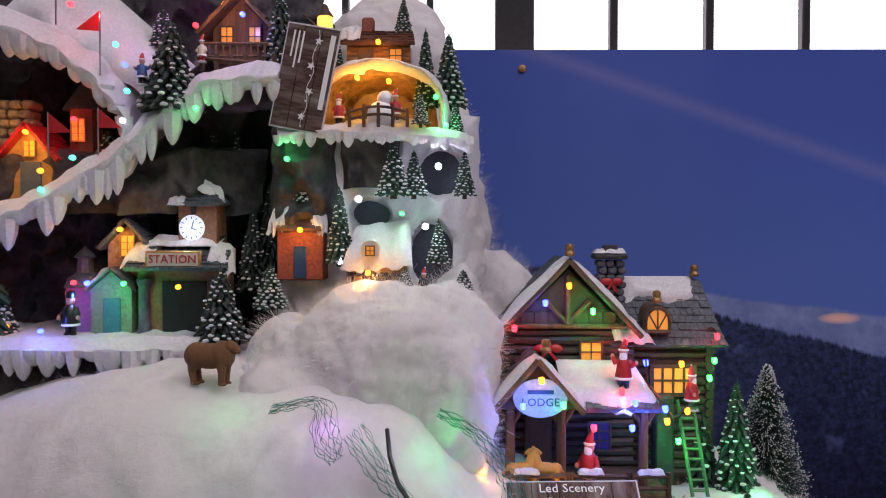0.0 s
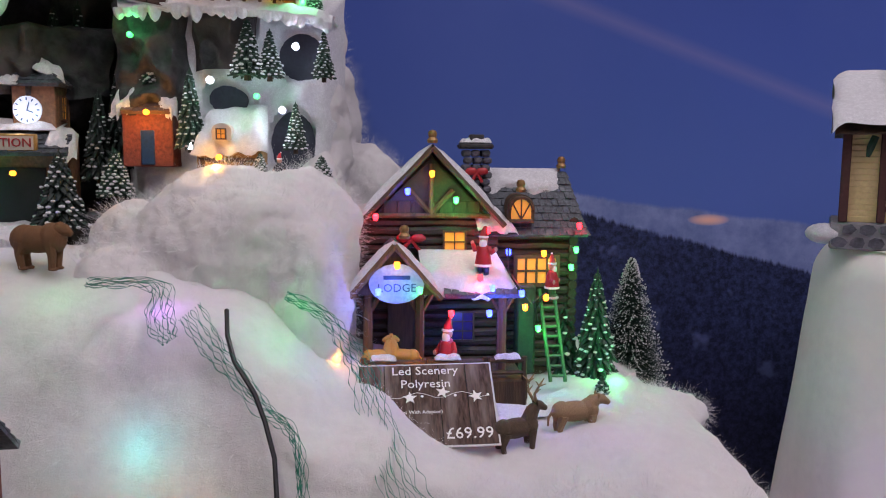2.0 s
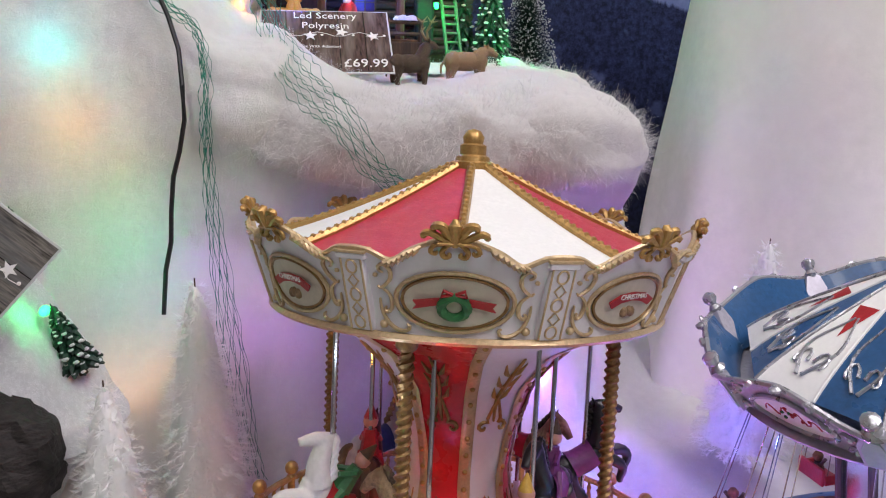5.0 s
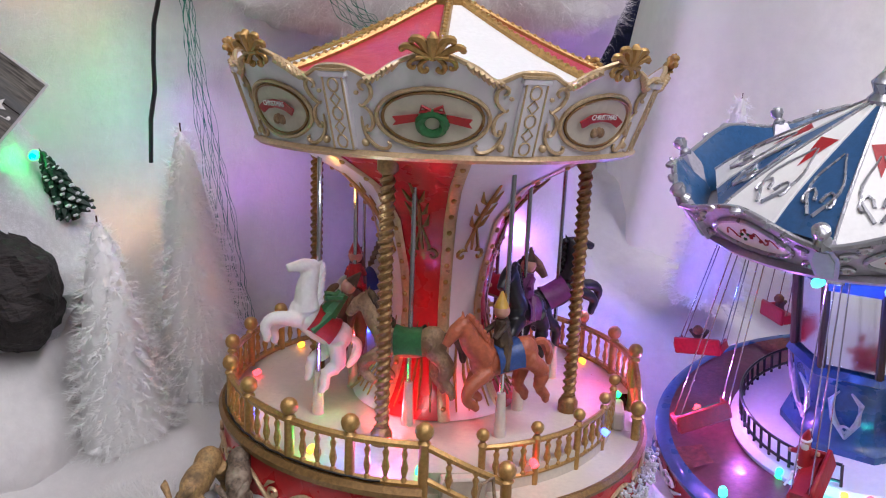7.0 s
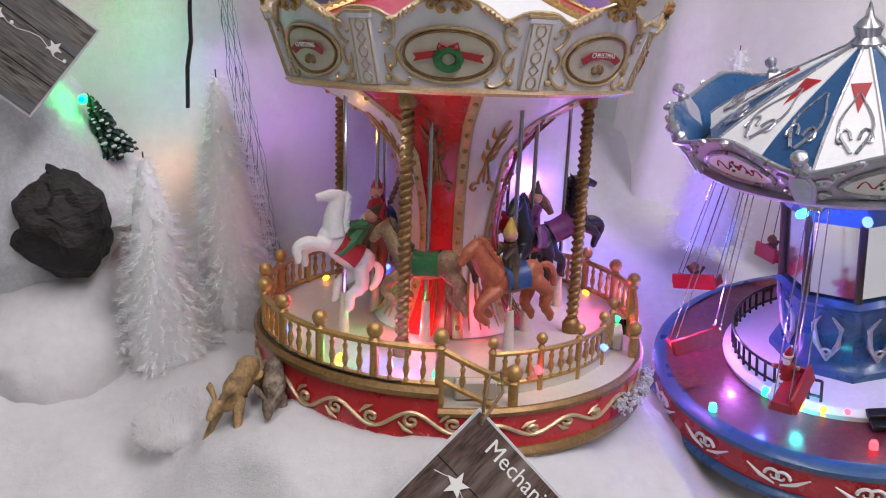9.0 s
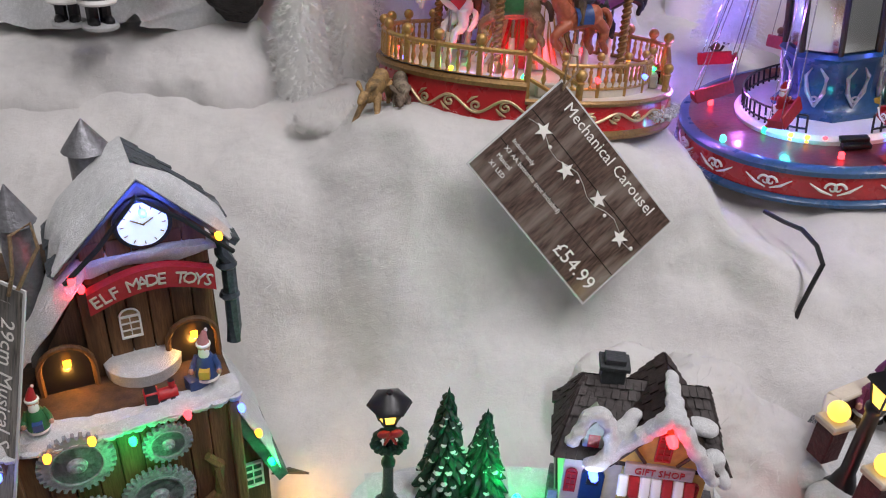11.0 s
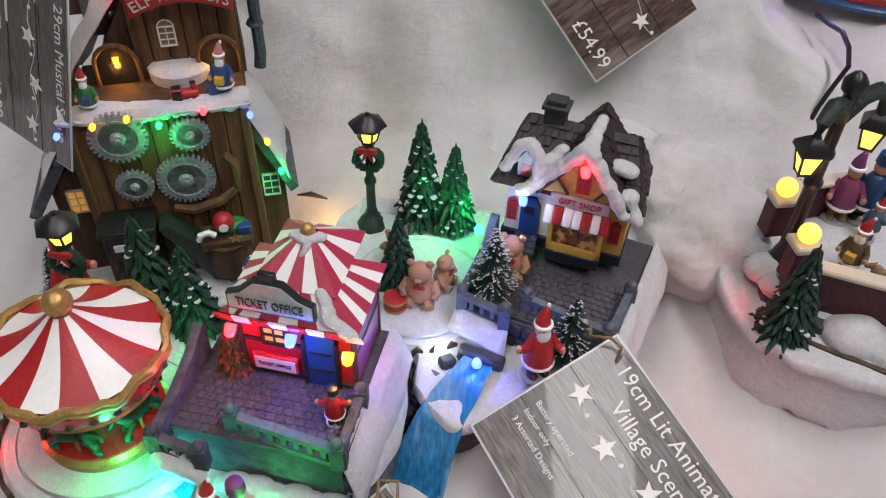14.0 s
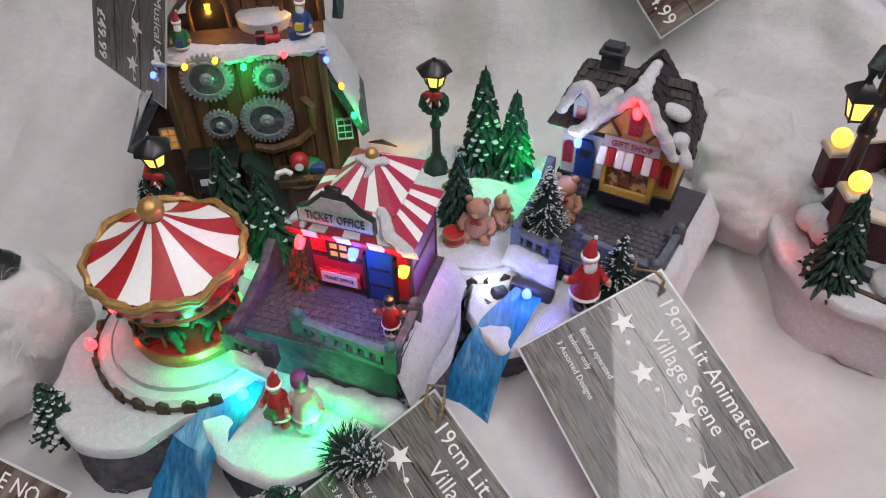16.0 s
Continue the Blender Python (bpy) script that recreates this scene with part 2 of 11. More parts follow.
def lathe(bm, prof, n=24, m=ID, a0=0.0, a1=2 * PI, idx=0, close=True):
    """Turn a profile of (radius, height) about local z."""
    k, full = len(bm.faces), abs(a1 - a0 - 2 * PI) < 1e-6
    cols = n if full else n + 1
    rings = [[bm.verts.new(m @ Vector((r * math.cos(a0 + (a1 - a0) * i / n), r * math.sin(a0 + (a1 - a0) * i / n), z))) for i in range(cols)] for r, z in prof]
    for p, q in zip(rings, rings[1:]):
        for i in range(n):
            j = (i + 1) % cols
            bm.faces.new((p[i], p[j], q[j], q[i]))
    if close and full:
        for ring, flip in ((rings[0], True), (rings[-1], False)):
            if (ring[0].co - ring[n // 2].co).length > 1e-6:
                bm.faces.new(list(reversed(ring)) if flip else ring)
    tip(k, bm, idx)


def sweep(bm, pts, r, n=6, idx=0, loop=False):
    """A tube along points; r is one radius or one for each point."""
    k = len(bm.faces)
    pts = [Vector(p) for p in pts]
    rr = r if isinstance(r, (list, tuple)) else [r] * len(pts)
    up, rings, last = Vector((0.12, 0.31, 0.94)), [], len(pts) - 1
    for i, p in enumerate(pts):
        d = (pts[(i + 1) % len(pts)] - pts[i - 1]) if loop or 0 < i < last else (pts[min(i + 1, last)] - pts[max(i - 1, 0)])
        s = d.cross(up)
        if s.length < 1e-9:
            s = d.cross(Vector((1, 0, 0)))
        s.normalize()
        u = s.cross(d).normalized()
        rings.append([bm.verts.new(p + rr[i] * (math.cos(2 * PI * j / n) * s + math.sin(2 * PI * j / n) * u)) for j in range(n)])
    pairs = list(zip(rings, rings[1:])) + ([(rings[-1], rings[0])] if loop else [])
    for p, q in pairs:
        for j in range(n):
            bm.faces.new((p[j], p[(j + 1) % n], q[(j + 1) % n], q[j]))
    if not loop:
        bm.faces.new(list(reversed(rings[0])))
        bm.faces.new(rings[-1])
    tip(k, bm, idx)


def prism(bm, poly, y0, y1, m=ID, idx=0):
    """A polygon of (x, z) drawn out from y0 to y1."""
    k = len(bm.faces)
    a = [bm.verts.new(m @ Vector((x, y0, z))) for x, z in poly]
    b = [bm.verts.new(m @ Vector((x, y1, z))) for x, z in poly]
    bm.faces.new(a)
    bm.faces.new(list(reversed(b)))
    for i in range(len(poly)):
        j = (i + 1) % len(poly)
        bm.faces.new((a[j], a[i], b[i], b[j]))
    tip(k, bm, idx)


def grid(bm, f, nu, nv, idx=0, wrap=False):
    k = len(bm.faces)
    vs = [[bm.verts.new(f(i / nu, j / nv)) for j in range(nv + 1)] for i in range(nu if wrap else nu + 1)]
    for i in range(nu):
        p, q = vs[i], vs[(i + 1) % len(vs)]
        for j in range(nv):
            bm.faces.new((p[j], q[j], q[j + 1], p[j + 1]))
    tip(k, bm, idx)


def lump(v, scale, amount, seed=0):
    """Uneven offset along all three axes."""
    p = Vector(v) * scale + Vector((seed * 3.7, seed * 1.3, seed * 2.1))
    return Vector(noise.noise_vector(p)) * amount


def snow_cap(bm, p00, p10, p01, p11, thick, seed=0, idx=0, nu=14, nv=8, wave=0.35, drip=0.0):
    """A soft slab of snow over the quad p00 p10 p11 p01, with an uneven lower rim along p00-p10."""
    p00, p10, p01, p11 = (Vector(p) for p in (p00, p10, p01, p11))
    n = (p10 - p00).cross(p01 - p00).normalized()
    if n.z < 0:
        n = -n
    def at(u, v, top):
        w = v
        edge = 1 - abs(2 * u - 1) ** 6
        if v < 0.5:
            w = v + (0.5 - v) * wave * (0.5 + noise.noise((u * 5.1 + seed * 7.7, seed, 0.3)))
        p = (p00 * (1 - u) + p10 * u) * (1 - w) + (p01 * (1 - u) + p11 * u) * w
        rim = min(1, 4 * min(v, 1 - v) + 0.0) ** 0.5 * edge ** 0.5
        h = thick * rim * (0.8 + 0.5 * noise.noise((u * 4 + seed, v * 3, seed * 2.3)))
        q = p + n * (h if top else -0.0006)
        if drip and v < 0.01:
            q.z -= drip * max(0, noise.noise((u * 9 + seed * 3, seed, 1.7)) + 0.2)
        return q
    grid(bm, lambda u, v: at(u, v, True), nu, nv, idx)
    grid(bm, lambda u, v: at(1 - u, v, False), nu, nv, idx)


def snow_runs(parent, runs, m, label="thick glittery snow along the roof", fine=.0011):
    """Rounded ridges of painted snow, one object a ridge: each run is (points, first radius, last radius)."""
    for k, (pts, r0, r1) in enumerate(runs):
        bm = bmesh.new()
        pts = [Vector(p) for p in pts]
        steps = 7 * (len(pts) - 1)
        for i in range(steps + 1):
            u = i / 7
            j = min(int(u), len(pts) - 2)
            p = m @ pts[j].lerp(pts[j + 1], u - j)
            r = (r0 + (r1 - r0) * i / steps) * (1 + .35 * noise.noise((i * .6, k * 3.1, r0 * 900)))
            ball(bm, r, p + lump(p, 150, .0012, k), (1.15, 1.15, .75), 8)
        ob = part("roof_snow", bm, SNOW, parent, label)
        union = ob.modifiers.new("union", "REMESH")
        union.mode, union.voxel_size, union.use_smooth_shade = "VOXEL", fine, True
        soft = ob.modifiers.new("soft", "SMOOTH")
        soft.factor, soft.iterations = .5, 3


def part(name, bm, mat, parent=None, label="", m=None, smooth=True, angle=42):
    """Link a bmesh as one mesh object, under a thing or part if one is given."""
    me = bpy.data.meshes.new(name)
    bm.normal_update()
    bm.to_mesh(me)
    bm.free()
    for one in (mat if isinstance(mat, (list, tuple)) else [mat]):
        me.materials.append(one)
    if smooth:
        me.polygons.foreach_set("use_smooth", [True] * len(me.polygons))
        me.set_sharp_from_angle(angle=radians(angle))
    ob = new(name, me)
    if m is not None:
        ob.matrix_basis = m
    if parent is not None:
        ob.parent = parent
    if label:
        tagged(ob, label)
    return ob


def again(ob, m):
    """One more piece on the same mesh, under the same parent."""
    o = new(ob.name.split(".")[0], ob.data)
    o.parent, o.matrix_basis = ob.parent, m
    return o


def thing(name, label, category, m=ID, group="", kind=""):
    ob = new(name)
    ob.empty_display_size = 0.02
    ob.matrix_basis = m
    return tagged(ob, label, category, group, kind)


def single(name, bm, mat, label, category, m=ID, group="", kind="", **k):
    """A thing of one mesh."""
    return tagged(part(name, bm, mat, m=m, **k), label, category, group, kind)


def lettering(words, size, m, mat, parent, name="lettering", depth=0.0004, align="CENTER", squeeze=1.0):
    cu = bpy.data.curves.new(name, "FONT")
    cu.body, cu.size, cu.extrude, cu.align_x, cu.align_y = words, size, depth, align, "CENTER"
    cu.resolution_u = 2
    tmp = bpy.data.objects.new(name, cu)
    me = bpy.data.meshes.new_from_object(tmp)
    bpy.data.objects.remove(tmp)
    me.materials.clear()
    me.materials.append(mat)
    ob = new(name, me)
    ob.parent, ob.matrix_basis = parent, m @ Matrix.Diagonal((squeeze, 1, 1, 1))
    return ob


def leaning(x, y, z, back, right, turn, size=1.0):
    """A pose whose upright leans back (towards +y) and right (towards +x), in degrees, turned about itself."""
    n = Vector((math.sin(radians(right)), math.sin(radians(back)), 0))
    n.z = math.sqrt(1 - n.x ** 2 - n.y ** 2)
    ex = Vector((0, 1, 0)).cross(n).normalized()
    m = Matrix((ex, n.cross(ex), n)).transposed().to_4x4() @ Matrix.Rotation(radians(turn), 4, "Z") @ Matrix.Scale(size, 4)
    m.translation = (x, y, z)
    return m


UP = pose(0, 0, 0, 90, 0, 0)      # turns flat lettering to stand in the xz plane, facing -y


def led(parent, colour, p, r=0.0035, d=(0, -1, 0), name="led_bulb"):
    """A small lit bulb in a dark socket."""
    d = Vector(d).normalized()
    bm = bmesh.new()
    m = T(p) @ d.to_track_quat("Z", "Y").to_matrix().to_4x4()
    lathe(bm, [(r, 0), (r, r * 1.2), (r * 0.75, r * 2.0), (0.0002, r * 2.3)], 10, m)
    return part(name, bm, BULB[colour], parent, colour.replace("white", "cool white") + " lit bulb")

# ---- shop, backdrop and cotton landscape ----
def slab(name, sx, sy, sz, m, mat, label, category):
    bm = bmesh.new()
    box(bm, sx, sy, sz, m)
    return single(name, bm, mat, label, category, kind="structure", smooth=False)


slab("floor", 9, 9, 0.1, pose(0, 0.5, -0.05), SHOP_FLOOR, "grey vinyl shop floor under the display", "floor")
slab("ceiling", 9, 9, 0.1, pose(0, 0.5, 3.75), ROOM_PAINT, "pale painted shop ceiling", "ceiling")
slab("wall_south", 9, 0.1, 3.7, pose(0, -4.0, 1.85), ROOM_PAINT, "pale painted shop wall", "wall")
slab("wall_west", 0.1, 9, 3.7, pose(-4.5, 0.5, 1.85), ROOM_PAINT, "pale painted shop wall", "wall")
slab("wall_east", 0.1, 9, 3.7, pose(4.5, 0.5, 1.85), ROOM_PAINT, "pale painted shop wall", "wall")
slab("wall_north", 9, 0.12, 1.9, pose(0, 4.6, 0.95), ROOM_PAINT, "pale painted wall under the shop windows", "wall")
DAYLIGHT = lamp_mat("bright_overcast_sky", (0.97, 0.98, 1.0), 2.4)
FRAME_GREY = surf("grey_window_frame", (0.12, 0.12, 0.12), 0.5, scale=40, var=0.15, bump=0.1)
slab("backdrop", 12, 0.02, 4, pose(0, 5.6, 2.6), DAYLIGHT, "white overcast daylight outside the windows", "sky")
bm = bmesh.new()
box(bm, 9, 0.06, 0.07, pose(0, 4.6, 1.935), 0.006)
box(bm, 9, 0.06, 0.10, pose(0, 4.6, 3.66), 0.006)
win = single("window_1", bm, FRAME_GREY, "long shop window with dark mullions", "window", kind="structure")
for x, w in [(-4.1, .04), (-3.4, .04), (-2.7, .2), (-2.0, .04), (-1.3, .04), (-0.6, .04), (-0.12, .04), (0.36, .22), (0.92, .045), (1.46, .045), (2.0, .045), (2.54, .045), (3.1, .2), (3.8, .045)]:
    bm = bmesh.new()
    box(bm, w, 0.07, 1.64, pose(x, 4.6, 2.78), 0.006)
    part("mullion", bm, FRAME_GREY, win)


def mural():
    """Printed winter dusk: blue sky, snow ridge, black wooded slope."""
    m, t, nodes, links, b = nodes_of("printed_winter_dusk")
    tc, sep = nodes.new("ShaderNodeTexCoord"), nodes.new("ShaderNodeSeparateXYZ")
    links.new(tc.outputs["Object"], sep.inputs[0])
    X, Z = sep.outputs["X"], sep.outputs["Z"]

    def mth(op, a, c, d=None):
        n = nodes.new("ShaderNodeMath")
        n.operation = op
        for s, v in zip(n.inputs, (a, c, d)):
            if v is None:
                continue
            if hasattr(v, "is_linked"):
                links.new(v, s)
            else:
                s.default_value = v
        return n.outputs[0]

    def along(scale, detail):
        mp = nodes.new("ShaderNodeMapping")
        mp.inputs["Scale"].default_value = (scale, 0, 0)
        links.new(tc.outputs["Object"], mp.inputs["Vector"])
        return noise_node(t, 1.0, detail, 0.6, mp.outputs["Vector"]).outputs["Fac"]

    def line(z0, slope, coarse, fine):
        h = mth("MULTIPLY_ADD", X, slope, z0)
        h = mth("ADD", h, mth("MULTIPLY_ADD", along(5, 2), coarse, -coarse / 2))
        return mth("ADD", h, mth("MULTIPLY_ADD", along(130, 3), fine, -fine / 2))

    def below(h, soft):
        return ramp(t, mth("SUBTRACT", h, Z), -soft, soft)

    cloud = noise_node(t, 3.0, 4, 0.5, tc.outputs["Object"])
    up = ramp(t, Z, 1.35, 1.85)
    sky = mixer(t, up, (0.072, 0.130, 0.40), (0.024, 0.054, 0.27))
    sky = mixer(t, mth("MULTIPLY", ramp(t, cloud.outputs["Fac"], 0.45, 0.75), 0.25), sky, (0.095, 0.145, 0.41))
    d = mth("ABSOLUTE", mth("SUBTRACT", Z, mth("MULTIPLY_ADD", X, -0.35, 1.835)), 0)
    streak = mth("MULTIPLY", ramp(t, d, 0.02, 0.0), 0.22)
    sky = mixer(t, streak, sky, (0.30, 0.24, 0.38))
    field = noise_node(t, 30, 5, 0.6, tc.outputs["Object"])
    snow = mixer(t, ramp(t, field.outputs["Fac"], 0.35, 0.7), (0.10, 0.135, 0.30), (0.20, 0.25, 0.46))
    dots = noise_node(t, 120, 3, 0.7, tc.outputs["Object"])
    snow = mixer(t, mth("MULTIPLY", ramp(t, dots.outputs["Fac"], 0.58, 0.66), below(line(1.40, -0.12, 0.02, 0.0), 0.03)), snow, (0.04, 0.055, 0.14))
    gx = mth("SUBTRACT", X, 0.594)
    gz = mth("SUBTRACT", Z, 1.389)
    gl = mth("ADD", mth("MULTIPLY", gx, gx), mth("MULTIPLY", mth("MULTIPLY", gz, gz), 14))
    snow = mixer(t, ramp(t, gl, 0.0012, 0.0), snow, (0.75, 0.42, 0.34))
    col = mixer(t, below(line(1.475, -0.125, 0.03, 0.008), 0.003), sky, snow)
    trees = noise_node(t, 150, 5, 0.7, tc.outputs["Object"])
    mid = noise_node(t, 16, 3, 0.5, tc.outputs["Object"])
    wood = mixer(t, ramp(t, trees.outputs["Fac"], 0.38, 0.68), (0.008, 0.010, 0.030), (0.035, 0.050, 0.135))
    wood = mixer(t, mth("MULTIPLY", ramp(t, mid.outputs["Fac"], 0.62, 0.7), 0.7), wood, (0.12, 0.15, 0.33))
    deep = mixer(t, ramp(t, trees.outputs["Fac"], 0.38, 0.68), (0.006, 0.007, 0.02), (0.02, 0.025, 0.065))
    wood = mixer(t, below(line(1.15, 0.0, 0.05, 0.02), 0.10), wood, deep)
    col = mixer(t, below(line(1.50, -0.255, 0.02, 0.022), 0.003), col, wood)
    links.new(col, b.inputs["Base Color"])
    b.inputs["Roughness"].default_value = 0.5
    b.inputs["Specular IOR Level"].default_value = 0.25
    return m


bm = bmesh.new()
box(bm, 3.4, 0.012, 1.25, pose(0.55, 1.256, 1.1655))
board = single("backdrop_panel", bm, mural(), "printed board with a blue dusk sky and snowy wooded hills", "backdrop", kind="structure", smooth=False)
bm = bmesh.new()
lathe(bm, [(0.006, 0), (0.006, 0.002), (0.003, 0.003), (0.0001, 0.003)], 12, pose(0.116, 1.25, 1.762, 90, 0, 0))
part("screw_cap", bm, GOLD_DARK, board, "small dark screw head")
slab("table", 3.4, 2.3, 0.04, pose(0.3, 0.1, 0.46), ROOM_PAINT, "plain display table under the cotton snow", "table")


# profiles of the cotton, front to back, at stations along x
STATIONS = [
    (-0.95, [(-1.2, .60), (-.6, .62), (-.3, .63), (0, .63), (.2, .66), (.33, .76), (.50, .86), (.58, .92), (.64, 1.05), (.68, 1.22), (.80, 1.31), (1.24, 1.33)]),
    (-0.50, [(-1.2, .60), (-.6, .63), (-.3, .64), (0, .62), (.2, .65), (.33, .76), (.50, .86), (.58, .92), (.64, 1.06), (.70, 1.24), (.84, 1.335), (1.24, 1.34)]),
    (-0.24, [(-1.2, .60), (-.6, .64), (-.3, .655), (0, .615), (.2, .66), (.33, .80), (.50, .87), (.57, .93), (.63, 1.06), (.69, 1.27), (.80, 1.368), (1.24, 1.36)]),
    (-0.06, [(-1.2, .60), (-.6, .65), (-.3, .665), (0, .63), (.17, .68), (.32, .82), (.50, .842), (.60, .86), (.65, 1.10), (.70, 1.28), (.80, 1.36), (1.24, 1.36)]),
    (0.05, [(-1.2, .60), (-.6, .65), (-.3, .67), (0, .665), (.16, .72), (.29, .858), (.47, .842), (.63, .842), (.66, 1.07), (.66, 1.20), (.76, 1.27), (1.24, 1.30)]),
    (0.20, [(-1.2, .60), (-.6, .65), (-.3, .67), (0, .67), (.19, .733), (.287, .860), (.47, .840), (.68, .830), (.76, 1.06), (.655, 1.165), (.74, 1.222), (1.24, 1.235)]),
    (0.34, [(-1.2, .60), (-.6, .65), (-.3, .67), (0, .68), (.185, .742), (.287, .850), (.47, .832), (.70, .825), (.79, 1.06), (.625, 1.175), (.72, 1.236), (1.24, 1.225)]),
    (0.392, [(-1.2, .60), (-.6, .65), (-.3, .67), (0, .69), (.12, .74), (.23, .795), (.50, .79), (.72, .82), (.80, 1.02), (.64, 1.172), (.72, 1.225), (1.2, 1.20)]),
    (0.425, [(-1.2, .60), (-.6, .65), (-.3, .67), (0, .69), (.12, .74), (.20, .775), (.50, .772), (.72, .815), (.80, .96), (.72, 1.10), (.80, 1.15), (1.15, 1.12)]),
    (0.475, [(-1.2, .60), (-.6, .65), (-.3, .67), (0, .69), (.12, .75), (.20, .788), (.50, .784), (.72, .83), (.86, .86), (.96, .90), (1.05, .92), (1.24, .92)]),
    (1.20, [(-1.2, .60), (-.6, .65), (-.3, .67), (0, .70), (.12, .75), (.20, .79), (.50, .81), (.72, .83), (.90, .85), (1.0, .86), (1.1, .87), (1.24, .88)]),
]


def cotton_at(x, v):
    xs = [s[0] for s in STATIONS]
    x = min(max(x, xs[0]), xs[-1] - 1e-6)
    i = max(k for k in range(len(xs) - 1) if xs[k] <= x)
    u = (x - xs[i]) / (xs[i + 1] - xs[i])
    u = u * u * (3 - 2 * u)
    a, b = STATIONS[i][1], STATIONS[i + 1][1]
    n = len(a) - 1
    k = min(int(v * n), n - 1)
    w = v * n - k

    def pt(j):
        j = min(max(j, 0), n)
        return Vector((a[j][0] * (1 - u) + b[j][0] * u, a[j][1] * (1 - u) + b[j][1] * u))
    p0, p1, p2, p3 = pt(k - 1), pt(k), pt(k + 1), pt(k + 2)
    p = 0.5 * ((2 * p1) + (p2 - p0) * w + (2 * p0 - 5 * p1 + 4 * p2 - p3) * w * w + (3 * p1 - p0 - 3 * p2 + p3) * w ** 3)
    return p.x, p.y


def cotton_landscape():
    bm = bmesh.new()
    nx, nv = 300, 220

    def f(i, j):
        x = -0.95 + 2.1 * i
        y, z = cotton_at(x, j)
        q = Vector((x, y, z))
        q += lump(q, 6, 0.020, 3) + lump(q, 20, 0.008, 5) + lump(q, 70, 0.0022, 8)
        return q
    grid(bm, f, nx, nv)
    return single("snow_ground", bm, COTTON, "white cotton-wool snow rising in terraces to the backdrop", "artificial snow", kind="structure")


CLOUDS = bpy.data.textures.new("fluff_noise", "CLOUDS")
CLOUDS.noise_scale, CLOUDS.noise_depth = 0.022, 4


def cotton_tuft(blobs, seed, label, name="cotton_tuft", fluffy=0.012, rounds=14):
    """Fluffed cotton: overlapping soft lumps closed into one mesh."""
    bm = bmesh.new()
    for k, (x, y, z, rx, ry, rz) in enumerate(blobs):
        g = bmesh.ops.create_icosphere(bm, subdivisions=4, radius=1)
        for v in g["verts"]:
            c = v.co.copy()
            p = Vector((x + c.x * rx, y + c.y * ry, z + c.z * rz))
            s = min(rx, ry, rz)
            p += c * noise.noise(c * 1.6 + Vector((seed + k, 0, 0))) * s * 0.20 + lump(p, 24, 0.006, seed + k) + lump(p, 90, 0.0012, seed)
            v.co = p
    ob = single(name, bm, COTTON, label, "artificial snow")
    union = ob.modifiers.new("union", "REMESH")
    union.mode, union.voxel_size, union.use_smooth_shade = "VOXEL", 0.0035, True
    soft = ob.modifiers.new("soft", "SMOOTH")
    soft.factor, soft.iterations = 0.8, rounds
    fluff = ob.modifiers.new("fluff", "DISPLACE")
    fluff.texture, fluff.strength, fluff.mid_level = CLOUDS, fluffy, 0.5
    return ob


def drape():
    """Fleece hung over a round pedestal, with soft upright folds."""
    bm = bmesh.new()

    def f(u, v):
        a = 2 * PI * u
        z = 1.385 - 0.60 * v ** 1.1
        fold = 0.5 + 0.5 * math.cos(a * 7 + 1.3 * math.sin(a * 2) + 0.6)
        r = 0.243 + 0.035 * v ** 0.6 + 0.02 * v ** 3 + 0.028 * fold ** 2 * max(0, v - 0.15) ** 0.9 + 0.010 * noise.noise((math.cos(a) * 2, math.sin(a) * 2, z * 4))
        if v < 0.06:
            r *= 0.93 + 0.07 * math.sqrt(v / 0.06)
        return Vector((0.84 + r * math.cos(a), 0.90 + r * 0.82 * math.sin(a), z))
    grid(bm, f, 180, 60, wrap=True)
    lathe(bm, [(0.232, 1.384), (0.001, 1.387)], 60, T((0.84, 0.90, 0)) @ Matrix.Diagonal((1, 0.82, 1, 1)), close=False)
    return single("pedestal", bm, FLEECE, "tall round pedestal draped in smooth white fleece folds", "pedestal")


cotton_landscape()
drape()
cotton_tuft([(-0.060, .885, 1.372, .118, .085, .092), (-0.15, .86, 1.352, .075, .065, .048), (0.012, .845, 1.335, .042, .060, .095), (0.02, .97, 1.41, .030, .05, .075), (0.002, 0.900, 1.413, .065, .05, .050), (-0.150, 0.895, 1.392, .055, .05, .042), (-0.061, 0.895, 1.412, .080, .05, .045), (0.064, 1.060, 1.433, .055, .04, .060), (0.035, 1.100, 1.506, .028, .04, .095)], 4,
            "fluffed white cotton heaped at the foot of the mountain")
cotton_tuft([(0.335, .665, 1.172, .080, .05, .044), (0.25, .668, 1.175, .10, .05, .042), (0.14, .68, 1.175, .09, .05, .042)], 9, "rolled edge of cotton snow under the lodge")
# fairy lights buried under the cotton
for rgb, x, y, z, w in [(CYAN, -.105, .70, 1.24, .05), (AMBER, -.085, .70, 1.18, .05), (GREEN, -.05, .70, 1.10, .06), (VIOLET, .01, .70, 1.07, .04), (CYAN, -.035, .70, 1.02, .05), (AMBER, -.04, .66, .97, .03),
                        (VIOLET, -.10, .745, 1.335, .02), (VIOLET, .05, .70, 1.0, .04), (GREEN, -.19, .76, 1.33, .02), (GREEN, .01, .74, 1.345, .03), (VIOLET, .36, .75, .90, .10), (BLUE, .40, .66, .86, .06), (AMBER, .045, .80, 1.29, .01)]:
    glow(rgb, w * (2.0 if rgb in (GREEN, CYAN) else 2.8), x, y + 0.010, z, 0.005)

